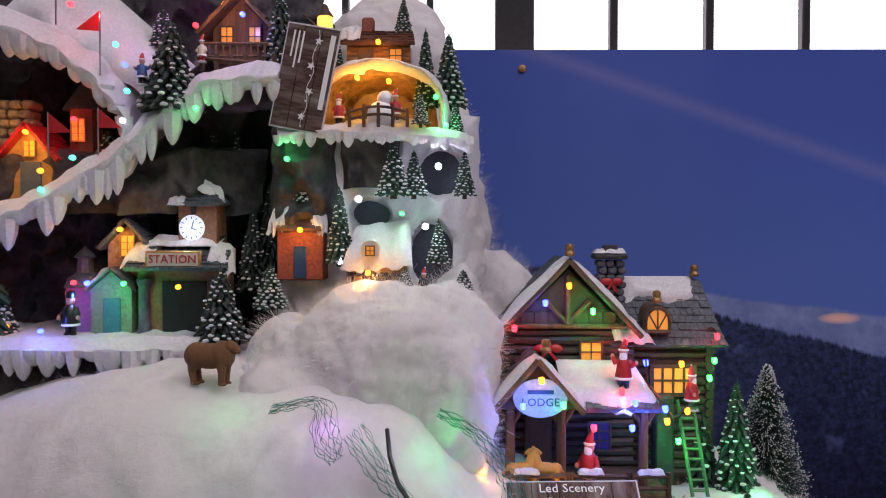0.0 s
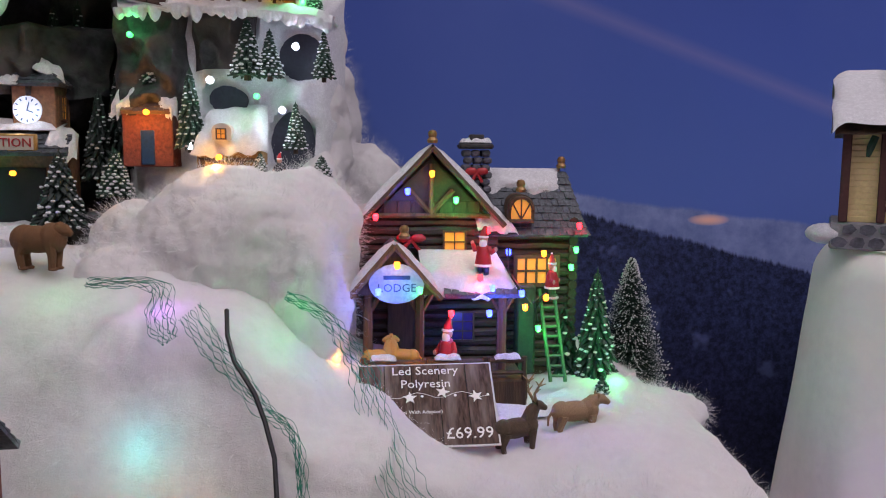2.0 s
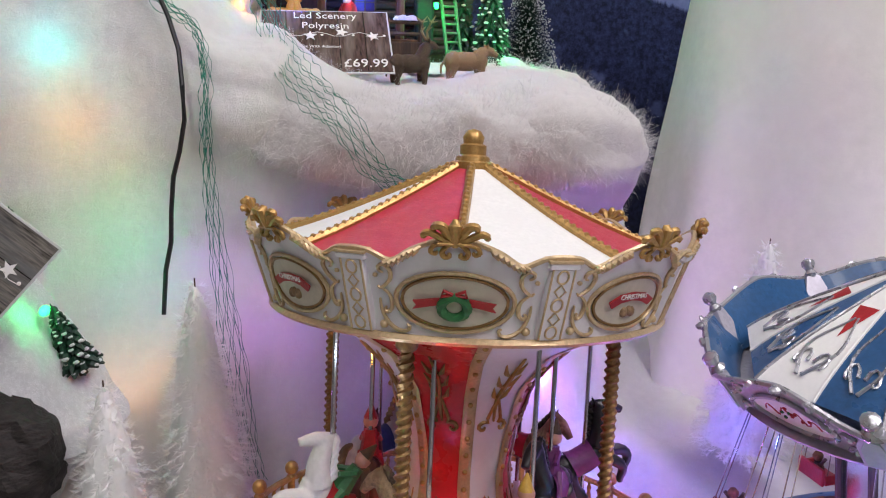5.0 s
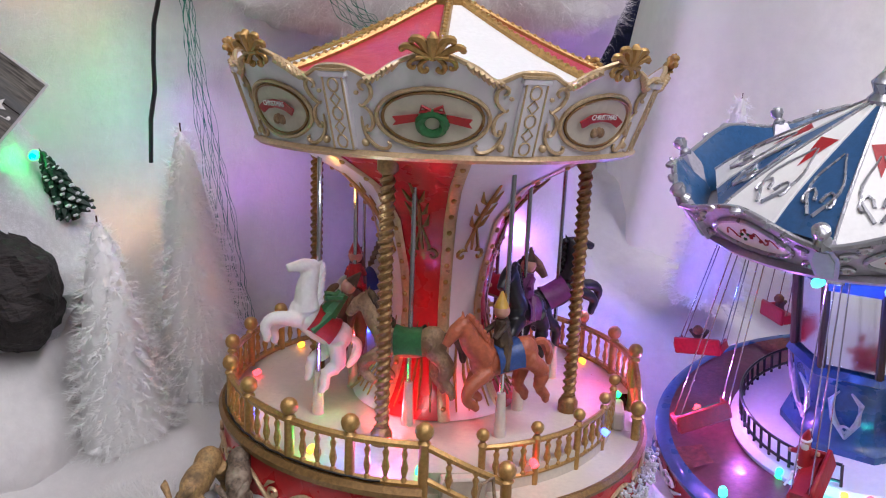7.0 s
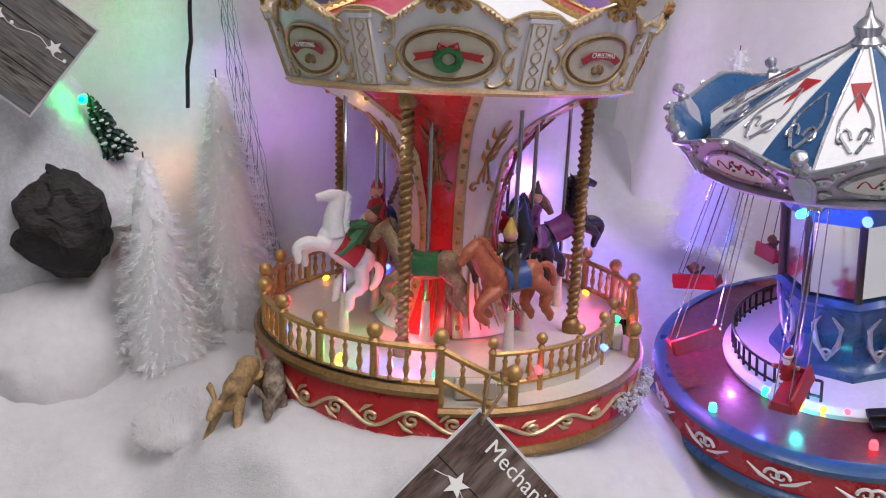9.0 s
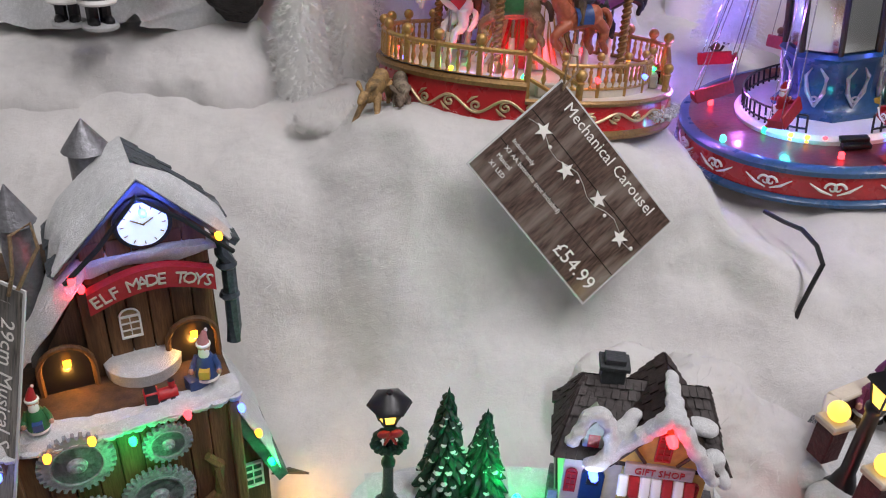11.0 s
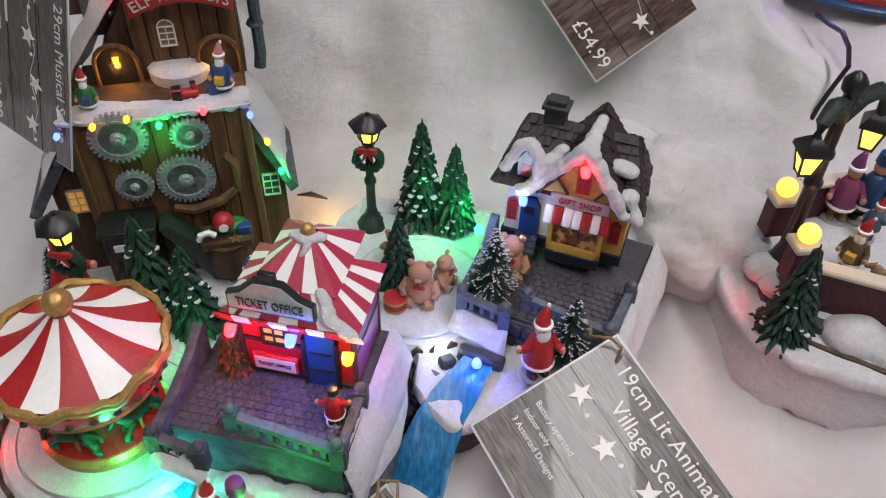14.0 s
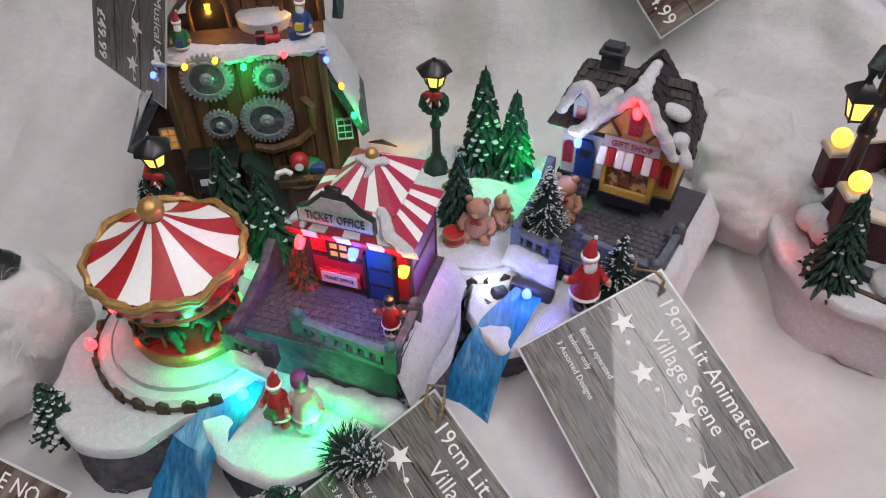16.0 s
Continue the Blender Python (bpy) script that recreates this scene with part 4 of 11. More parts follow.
        for i in range(5):
            z = -.0195 + .0098 * i
            sides = 12 if i % 2 == 0 else 4
            sweep(bm, [pm2 @ Vector((.0034 * math.cos(2 * PI * j / sides), -.0034, z + .0046 * math.sin(2 * PI * j / sides))) for j in range(sides)], .0007, 5, loop=True)
        for s in (-1, 1):
            rod(bm, pm2 @ Vector((s * .0066, -.0032, -.025)), pm2 @ Vector((s * .0066, -.0032, .025)), .0007, n=5)
        box(bm, .020, .0085, .0016, pm2 @ T((0, 0, .030)))
        part("chain_relief", bm, PALE_GOLD, pil, "gold chain relief")
        # roof sector right of this crest
        bm = bmesh.new()
        def roof(u, v):
            a = radians(c + 45 * u)
            r = .147 * (1 - v) + .012 * v
            z = .292 + .056 * v ** 1.2
            return Vector((r * math.cos(a), r * math.sin(a), z))
        grid(bm, roof, 8, 8)
        part("roof_sector", bm, WHITE if k % 2 == 0 else PINK_RED, root, "white roof sector" if k % 2 == 0 else "glittery red roof sector")
        bm = bmesh.new()
        rib = [roof(0, i / 12) + Vector((0, 0, .0015)) for i in range(13)]
        sweep(bm, rib, .0030, 6)
        for p, q in zip(rib, rib[1:]):
            ball(bm, .0021, p + Vector((0, 0, .0022)), n=6)
            ball(bm, .0021, p.lerp(q, .5) + Vector((0, 0, .0022)), n=6)
        part("roof_rib", bm, GOLD, root, "gold roof rib set with studs")
    bm = bmesh.new()
    lathe(bm, [(.130, .2535), (.138, .2535), (.1405, .256), (.138, .2590), (.135, .2590)], 72, close=False)
    part("valance_lip", bm, PALE_GOLD, root, "gold lower lip of the valance")
    bm = bmesh.new()
    lathe(bm, [(.0155, .3455), (.0155, .351), (.0125, .352), (.012, .355), (.0095, .3565), (.0095, .363), (.007, .3645), (.0078, .369), (.005, .3735), (.0002, .375)], 20)
    part("finial", bm, GOLD, root, "gold knob finial")
    for k, col in enumerate(["blue", "amber", "green", "red", "blue", "green", "amber", "red", "green", "blue", "amber", "red"]):
        b = radians(-150 + 30 * k)
        led(root, col, (.148 * math.cos(b), .148 * math.sin(b), .053), .0026, (-math.cos(b), -math.sin(b), .6))
    # rope-light wire along the rim
    bm = bmesh.new()
    sweep(bm, [(.163 * math.cos(radians(a)), .163 * math.sin(radians(a)), .0535 + .0006 * math.sin(a)) for a in range(-170, -95, 3)], .0008, 5)
    part("light_wire", bm, BLACK, root, "thin black light wire")
    # draw the column and canopy down to the true height of the posts
    done = set()
    for ob in root.children_recursive:
        if ob.name.split(".")[0] in ("roof_sector", "roof_rib", "finial") or ob.type != "MESH" or ob.data.name in done:
            continue
        done.add(ob.data.name)
        if ob.parent is root and ob.matrix_basis.translation.z > .09:
            continue
        lift = ob.matrix_basis.translation.z if ob.parent is root else 0.0
        if ob.name.startswith("lettering"):
            ob.matrix_basis = T((0, 0, -.0099)) @ ob.matrix_basis
            continue
        for v in ob.data.vertices:
            z = v.co.z + lift
            if z > .2535:
                z = .247 + (z - .2535) * .875
            elif z > .10:
                z = .10 + (z - .10) * (.147 / .1535)
            v.co.z = z - lift
    return root


CAROUSEL_AT = leaning(.2031, .4632, .8358, 9.72, 2.54, -15.5)
carousel(CAROUSEL_AT)
for rgb, a, r, z, w in [(GREEN, -140, .10, .07, .012), (BLUE, -110, .135, .066, .03), (RED, -64, .062, .072, .016), (RED, 8, .13, .066, .03), (VIOLET, 20, .12, .16, .12), (VIOLET, -150, .10, .19, .008), (COOL, -110, .125, .205, .015), (AMBER, -165, .1, .2, .03), (RED, -108, .075, .062, .14), (AMBER, -150, .147, .060, .012), (GREEN, -120, .150, .060, .012), (VIOLET, -98, .150, .060, .03)]:
    p = CAROUSEL_AT @ Vector((r * math.cos(radians(a)), r * math.sin(radians(a)), z))
    glow(rgb, w, *p)

# ---- kinds of things ----
def resin_tree(m, h, r, label="cast green fir with painted snow on its tips", snow=0.55, tiers=9, leaves=11, seed=1, group="cast firs", tilt=0.0, green=None):
    """A cast fir: tiers of drooping leaf clumps, tips touched with snow."""
    rnd = random.Random(seed)
    root = thing("fir_tree", label, "tree", m, group)
    bm = bmesh.new()
    rod(bm, (0, 0, -.004), (0, 0, h * .9), r * .22, r * .04, 7)
    part("trunk", bm, WOOD_DARK, root)
    g, s = bmesh.new(), bmesh.new()
    rod(g, (0, 0, h * .02), (0, 0, h * .92), r * .62, r * .05, 9)
    tiers = int(tiers * 1.5)
    for k in range(tiers):
        q = k / tiers
        z, rr, ln = h * (.02 + .92 * q), r * (1 - q) ** .85 + r * .07, h / tiers
        n = max(5, int(leaves * 1.15 * (1 - q * .62)))
        for i in range(n):
            a = 2 * PI * (i + .5 * (k % 2) + rnd.uniform(-.2, .2)) / n
            d = Vector((math.cos(a), math.sin(a), 0))
            b0, b1 = d * rr * .40 + Vector((0, 0, z + ln * .95)), d * rr * rnd.uniform(.86, 1.12) + Vector((0, 0, z - ln * rnd.uniform(.15, .45)))
            w = rr * 2.1 / n + .0004
            sweep(g, [b0, b0.lerp(b1, .55) + Vector((0, 0, ln * .22)), b1], [w * .5, w * .85, w * .22], 5)
            if rnd.random() < snow:
                c = b0.lerp(b1, rnd.uniform(.62, .95))
                ball(s, w * rnd.uniform(.45, .75), c + Vector((0, 0, w * .45 + ln * .05)), (1.1, 1.1, .6), 6)
    rod(g, (0, 0, h * .86), (0, 0, h), r * .12, .0003, 6)
    part("crown", g, green or PINE, root)
    if snow:
        part("snow", s, SNOW, root, "white painted snow on the tips")
    return root


def flocked_twigs(root, h, r, mat, seed, density):
    """Whorls of short brush twigs, each a spine set round with stiff bristles, longest below."""
    rnd = random.Random(seed)
    twigs = bmesh.new()
    # added white cone inside brightens the dark gaps between twigs
    def heart(u, v):
        rr = (r * (1 - v) ** .66) * .74
        q = Vector((rr * math.cos(2 * PI * u), rr * math.sin(2 * PI * u), h * (.05 + .90 * v)))
        return q + lump(q, 420, .0022, seed)
    core_bm = bmesh.new()
    grid(core_bm, heart, 40, 60, wrap=True)
    part("flocked_heart", core_bm, mat, root)
    rows = int(h / .0072)
    for k in range(rows):
        q = k / rows
        z, reach = h * (.03 + .94 * q), r * (1 - q) ** .66 + r * .04
        n = max(6, int(density * 40 * (1 - q) ** .8))
        for i in range(n):
            a = 2 * PI * (i + rnd.random()) / n
            d = Vector((math.cos(a), math.sin(a), rnd.uniform(.02, .22))).normalized()
            ln = reach * rnd.uniform(.86, 1.08)
            base = Vector((0, 0, z + rnd.uniform(-.002, .002)))
            side, up = d.cross(Vector((0, 0, 1))).normalized(), Vector((0, 0, 1))
            count = max(9, int(ln * 900))
            for b in range(count):
                w = .50 + .50 * (b + rnd.random()) / count
                c = base + d * ln * w + Vector((0, 0, -.22 * ln * w * w))
                e = rnd.uniform(0, 2 * PI)
                out = (side * math.cos(e) + up * math.sin(e) + d * rnd.uniform(.5, 1.4)).normalized() * rnd.uniform(.0045, .0080)
                t = out.cross(d).normalized() * .00042
                v = [twigs.verts.new(x) for x in (c - t, c + t, c + out)]
                twigs.faces.new(v)
    part("bristles", twigs, mat, root, "stiff white flocked bristles", smooth=False)


def brush_tree(m, h, r, mat, label, strands=2200, seed=1, tips=None, group="", name="bottle_brush_tree", droop=.1, width=.00045, full=.85, core=0.0):
    """A twisted-wire brush tree of fine bristles."""
    rnd = random.Random(seed)
    root = thing(name, label, "tree", m, group)
    bm = bmesh.new()
    rod(bm, (0, 0, 0), (0, 0, h * .97), .0014, .0006, 6)
    lathe(bm, [(.005, 0), (.005, .003), (.0015, .005)], 10)
    part("wire_trunk", bm, WOOD_DARK, root)
    if core:
        flocked_twigs(root, h, r, mat, seed, core)
        return root
    bm = bmesh.new()
    for i in range(strands):
        q = rnd.random() ** 1.25
        z = h * (.05 + .93 * q)
        a = rnd.uniform(0, 2 * PI)
        ln = (r * (1 - q) ** full + r * .05) * rnd.uniform(.72, 1.08)
        d = Vector((math.cos(a), math.sin(a), rnd.uniform(-.15, .55) - droop))
        side = d.cross(Vector((0, 0, 1))).normalized() * width
        base, end = Vector((0, 0, z)), Vector((0, 0, z)) + d * ln
        mid = base.lerp(end, .6) + Vector((0, 0, ln * .05))
        v = [bm.verts.new(p) for p in (base + side, base - side, mid - side * 1.2, mid + side * 1.2)]
        bm.faces.new(v)
        t = bm.verts.new(end)
        f = bm.faces.new((v[3], v[2], t))
        if tips:
            e = end.lerp(base, .05)
            if rnd.random() < .16:
                f.material_index = 1
                w = width * 2.4
                o = [bm.verts.new(e + Vector(c) * w) for c in ((1, 0, 0), (0, 1, 0), (-1, 0, 0), (0, -1, 0), (0, 0, 1), (0, 0, -1))]
                for a3, b3, c3 in ((0, 1, 4), (1, 2, 4), (2, 3, 4), (3, 0, 4), (1, 0, 5), (2, 1, 5), (3, 2, 5), (0, 3, 5)):
                    bm.faces.new((o[a3], o[b3], o[c3])).material_index = 1
    part("bristles", bm, [mat, tips] if tips else mat, root, smooth=False)
    return root


def figurine(name, m, h, label, coat=None, hat=None, legs=None, beard=True, arms=((-1, .35, -.3), (1, .35, -.3)), hold=None, hat_kind="cone", category="figurine", group=""):
    """A small cast figure in one plain mesh, in rough outline."""
    bm = bmesh.new()
    lathe(bm, [(.19, .0), (.20, .03), (.17, .05)], 12, idx=5)
    for s in (-1, 1):
        rod(bm, (s * .07, 0, .04), (s * .07, 0, .26), .065, .07, 8, 2)
        ball(bm, .07, (s * .08, -.04, .06), (1, 1.5, .8), 8, 2)
    lathe(bm, [(.19, .22), (.20, .28), (.17, .42), (.15, .55), (.10, .63), (.02, .66)], 14, idx=0)
    lathe(bm, [(.200, .225), (.215, .245), (.200, .275)], 14, idx=3)
    for s, fx, fz in arms:
        e = Vector((s * (.17 + .16 * abs(fx)), -.12 * (1 if fz < 0 else .5), .56 + fz * .55))
        sweep(bm, [(s * .12, 0, .57), (s * .20, -.03, .50 + fz * .2), e], [.065, .058, .048], 7, 0)
        ball(bm, .05, e, n=7, idx=1)
    ball(bm, .105, (0, 0, .73), n=10, idx=1)
    if beard:
        ball(bm, .095, (0, -.055, .66), (1, .7, 1.25), 9, 3)
    if hat_kind == "cone":
        sweep(bm, [(0, .01, .77), (0, .015, .86), (.03, .03, .96), (.06, .04, 1.0)], [.112, .085, .045, .012], 9, 4)
        lathe(bm, [(.10, .765), (.122, .775), (.122, .80), (.10, .81)], 12, idx=3)
        ball(bm, .03, (.06, .04, 1.0), n=6, idx=3)
    else:
        lathe(bm, [(.12, .78), (.12, .80), (.105, .90), (.03, .93)], 12, idx=4)
    if hold:
        box(bm, .17, .13, .12, pose(.0, -.20, .40), .01, 6)
    return single(name, bm, [coat or TOY_RED, SKIN, legs or BLACK, WHITE, hat or TOY_RED, SNOW, hold or YELLOW], label, category, m @ Matrix.Diagonal((h * .82, h * .82, h, 1)), group)


def beast(name, m, size, fur, label, antlers=None, mane=0.0, heavy=1.0, neck=.32, head=(.34, .62), tail=True, category="animal figurine", group=""):
    """A four-legged cast animal facing +x, one plain mesh; size is its body length."""
    bm = bmesh.new()
    ball(bm, .20, (-.05, 0, .50), (1.95, .80 * heavy, .85 * heavy), 14)
    ball(bm, .17 * heavy, (-.28, 0, .50), (1, .9, 1.05), 12)
    ball(bm, .17 * heavy, (.20, 0, .52), (1, .9, 1.15), 12)
    hx, hz = head
    sweep(bm, [(.18, 0, .55), (.18 + (hx - .18) * .6, 0, .55 + (hz - .5) * .7), (hx, 0, hz + .02)], [.14 * heavy, .115 * heavy, .085 * heavy], 9)
    sweep(bm, [(hx - .03, 0, hz + .03), (hx + .09, 0, hz + .01), (hx + .19, 0, hz - .05)], [.10 * heavy, .075 * heavy, .045], 9)
    for s in (-1, 1):
        ball(bm, .035, (hx - .02, s * .075, hz + .10), (.7, .6, 1.3), 7)
        sweep(bm, [(.22, s * .09, .46), (.23, s * .09, .22), (.22, s * .09, .02)], [.085 * heavy, .05 * heavy, .042 * heavy], 8)
        sweep(bm, [(-.28, s * .09, .46), (-.33, s * .09, .24), (-.29, s * .09, .02)], [.10 * heavy, .05 * heavy, .042 * heavy], 8)
        for x in (.24, -.27):
            ball(bm, .05 * heavy, (x, s * .09, .025), (1.3, 1, .5), 7)
    if tail:
        sweep(bm, [(-.42, 0, .52), (-.50, 0, .42), (-.50, 0, .28)], [.03, .022, .015], 6)
    if antlers:
        for s in (-1, 1):
            pts = [(hx - .03, s * .04, hz + .10), (hx - .10, s * .10, hz + .25), (hx - .05, s * .16, hz + .40), (hx + .05, s * .15, hz + .52)]
            sweep(bm, pts, [.028, .024, .02, .008], 6, 1)
            for p, d in ((pts[1], (.10, s * .02, .08)), (pts[2], (.12, s * .03, .03)), (pts[2], (-.10, s * .05, .10))):
                sweep(bm, [p, tuple(a + b for a, b in zip(p, d))], [.02, .006], 5, 1)
    return single(name, bm, [fur, antlers or fur], label, category, m @ Matrix.Scale(size, 4), group)


def street_lamp(m, h, label="black cast street lamp with lit amber panes and a small wreath", wreath=True, group="street lamps"):
    root = thing("street_lamp", label, "street lamp", m, group)
    bm = bmesh.new()
    lathe(bm, [(.115, 0), (.12, .02), (.10, .06), (.085, .09), (.05, .12), (.045, .16)], 8)
    lathe(bm, [(.036, .15), (.032, .40), (.044, .42), (.044, .45), (.030, .47), (.026, .74), (.05, .76), (.03, .79)], 10)
    part("post", bm, surf("black_green_iron_paint", (.012, .022, .018), .4), root, m=Matrix.Scale(h, 4))
    bm = bmesh.new()
    lathe(bm, [(.055, .785), (.090, .905), (.088, .907), (.053, .786)], 6)
    part("lamp_pane", bm, LIT_LAMP, root, "glowing amber glass", m=Matrix.Scale(h, 4))
    bm = bmesh.new()
    for i in range(6):
        a = 2 * PI * i / 6
        rod(bm, (.058 * math.cos(a), .058 * math.sin(a), .78), (.094 * math.cos(a), .094 * math.sin(a), .91), .008, n=5)
    lathe(bm, [(.03, .775), (.062, .78), (.062, .79)], 6)
    part("lamp_frame", bm, BLACK, root, m=Matrix.Scale(h, 4))
    bm = bmesh.new()
    lathe(bm, [(.10, .90), (.135, .905), (.125, .925), (.06, .965), (.045, .975), (.02, .985), (.018, 1.0), (.001, 1.003)], 6)
    part("lamp_roof", bm, BLACK, root, "black hexagonal cap", m=Matrix.Scale(h, 4))
    if wreath:
        bm = bmesh.new()
        rnd = random.Random(5)
        ring = [(.085 * math.cos(2 * PI * i / 36), -.045, .655 + .085 * math.sin(2 * PI * i / 36)) for i in range(36)]
        sweep(bm, ring, [.03 * rnd.uniform(.75, 1.3) for i in range(36)], 7, loop=True)
        wr = part("wreath", bm, PINE, root, "small green wreath", m=Matrix.Scale(h, 4))
        bm = bmesh.new()
        for s in (-1, 1):
            ball(bm, .035, (s * .035, -.075, .74), (1.3, .6, .8), 7)
            rod(bm, (0, -.075, .735), (s * .035, -.08, .66), .016, .008, 5)
        part("bow", bm, TOY_RED, wr, "red bow", m=ID)
    return root


def window(parent, m, w, h, cols=2, rows=3, frame=None, lit=True, depth=.003, arch=False):
    """A small casement: frame, bars and panes, facing -y from the wall plane."""
    bm = bmesh.new()
    f = frame or WOOD_DARK
    t = max(.0012, w * .09)
    for x in (-w / 2, w / 2):
        box(bm, t, depth, h + t, m @ T((x, -depth / 2, 0)))
    for z in (-h / 2, h / 2):
        box(bm, w + t, depth * .98, t, m @ T((0, -depth / 2, z)))
    if arch:
        sweep(bm, [m @ Vector((w / 2 * math.cos(PI * i / 10), -depth / 2, h / 2 + w * .45 * math.sin(PI * i / 10))) for i in range(11)], t * .6, 5)
    bars = []
    for i in range(1, cols):
        bars.append((t * .55, depth * .8, h, m @ T((-w / 2 + w * i / cols, -depth / 2, 0))))
    for j in range(1, rows):
        bars.append((w, depth * .78, t * .55, m @ T((0, -depth / 2, -h / 2 + h * j / rows))))
    wf = part("window", bm, f, parent)
    under = wf if parent.parent is None else parent
    for bar in bars:
        bm = bmesh.new()
        box(bm, *bar)
        part("glazing_bar", bm, f, under)
    bm = bmesh.new()
    box(bm, w, .0008, h, m @ T((0, -.0006, 0)))
    if arch:
        prism(bm, [(w / 2 * math.cos(PI * i / 10), h / 2 + w * .45 * math.sin(PI * i / 10)) for i in range(11)], -.001, -.0002, m)
    part("pane", bm, GLASS_WARM if lit is True else lit, under, "lit amber glass" if lit is True else "")
    return wf


def shingles(parent, a, b, c, d, rows, cols, mat, thick=.0012, name="roof", seed=2):
    """Courses of single shingles over the quad a b (eave) c d (ridge): a-b low edge, d-c high edge."""
    a, b, c, d = (Vector(p) for p in (a, b, c, d))
    n = (b - a).cross(d - a).normalized()
    if n.z < 0:
        n = -n
    bm = bmesh.new()
    vs = [bm.verts.new(p) for p in (a, b, c, d)]
    ws = [bm.verts.new(p - n * .0025) for p in (a, b, c, d)]
    bm.faces.new(vs)
    bm.faces.new(list(reversed(ws)))
    for i in range(4):
        bm.faces.new((vs[i], vs[(i + 1) % 4], ws[(i + 1) % 4], ws[i]))
    deck = part(name, bm, mat, parent, smooth=False)
    under = deck if parent.parent is None else parent
    rnd = random.Random(seed)
    for j in range(rows):
        v0, v1 = j / rows, (j + 1.15) / rows
        shift = .5 * (j % 2)
        for i in range(-1, cols):
            u0, u1 = max(0, (i + shift) / cols), min(1, (i + shift + .93) / cols)
            if u1 - u0 < .15 / cols:
                continue
            q = [(a.lerp(b, u).lerp(d.lerp(c, u), min(1, v))) for u, v in ((u0, v0), (u1, v0), (u1, v1), (u0, v1))]
            lift = thick * rnd.uniform(.7, 1.6)
            top = [p + n * (lift * (1.6 if k < 2 else .6)) for k, p in enumerate(q)]
            low = [q[k] + n * .0001 for k in (0, 1)]
            me = bpy.data.meshes.new("shingle")
            me.from_pydata([tuple(p) for p in top + low], [], [(0, 1, 2, 3), (4, 5, 1, 0), (5, 2, 1), (4, 0, 3)])
            me.materials.append(mat)
            new("shingle", me).parent = under
    return deck


def icicles(bm, pts, length, width, seed=1, idx=0):
    """A fringe of hanging snow along points."""
    rnd = random.Random(seed)
    pts = [Vector(p) for p in pts]
    for p, q in zip(pts, pts[1:]):
        n = max(1, int((q - p).length / width))
        for i in range(n):
            c = p.lerp(q, (i + rnd.random() * .6) / n)
            ln = length * rnd.uniform(.15, .80) * rnd.uniform(.6, 1.0)
            w = width * rnd.uniform(.6, 1.05)
            sweep(bm, [c + Vector((0, .0, width * .3)), c - Vector((0, 0, ln * .4)), c - Vector((0, 0, ln * .8)), c - Vector((0, 0, ln))], [w, w * .85, w * .5, w * .12], 7, idx)


def snow_bank(parent, pts, depth, thick, drop, seed=1, label="thick painted snow with hanging icicles", name="snow_ledge", width=.008):
    """Snow along a ledge: pts run along its front edge; it reaches back by depth."""
    bm = bmesh.new()
    pts = [Vector(p) for p in pts]
    n = len(pts) - 1

    def f(u, v):
        k = min(int(u * n), n - 1)
        p = pts[k].lerp(pts[k + 1], u * n - k)
        if v < .5:
            a = v * 2 * PI / 2
            q = p + Vector((0, -thick * .5 * math.sin(a), -thick * .5 * (1 + math.cos(a)) + thick * .2))
        else:
            q = p + Vector((0, depth * (v - .5) * 2, thick * .2 + thick * .5 * (v - .5) * .5))
        return q + lump(q, 55, .004, seed) + lump(q, 160, .0012, seed)
    grid(bm, f, n * 10, 20)
    icicles(bm, [p + Vector((0, -thick * .15, -thick * .6)) for p in pts], drop, width, seed)
    return part(name, bm, SNOW, parent, label)


def crag(parent, x0, x1, z0, z1, y, deep, rough, seed, mat=None, name="rock", holes=()):
    """A rough rock face over x and z, its face near y; holes (x, z, rx, rz, depth) sink into it."""
    bm = bmesh.new()
    nu, nv = max(24, int((x1 - x0) * 260)), max(24, int((z1 - z0) * 260))

    def f(u, v):
        x, z = x0 + (x1 - x0) * u, z0 + (z1 - z0) * v
        e = min(u, 1 - u, 1 - v) * 6
        yy = y + deep * max(0, 1 - e) ** 2
        q = Vector((x, yy, z))
        q.y += rough * (abs(noise.noise((x * 14 + seed, z * 9, seed))) * 2 - .7 + .5 * abs(noise.noise((x * 42, z * 30 + seed, seed))) * 2 - .25)
        for hx, hz, rx, rz, dd in holes:
            s = ((x - hx) / rx) ** 2 + ((z - hz) / rz) ** 2
            if s < 1:
                q.y += dd * (1 - s ** 3)
        q += lump(q, 30, rough * .25, seed)
        return q
    grid(bm, f, nu, nv)
    return part(name, bm, mat or ROCK, parent, angle=60)


def star(bm, r, m, idx=0, depth=.0006):
    prism(bm, [(r * (1 if i % 2 == 0 else .42) * math.sin(PI * i / 5), r * (1 if i % 2 == 0 else .42) * math.cos(PI * i / 5)) for i in range(10)], -depth, 0, m, idx)


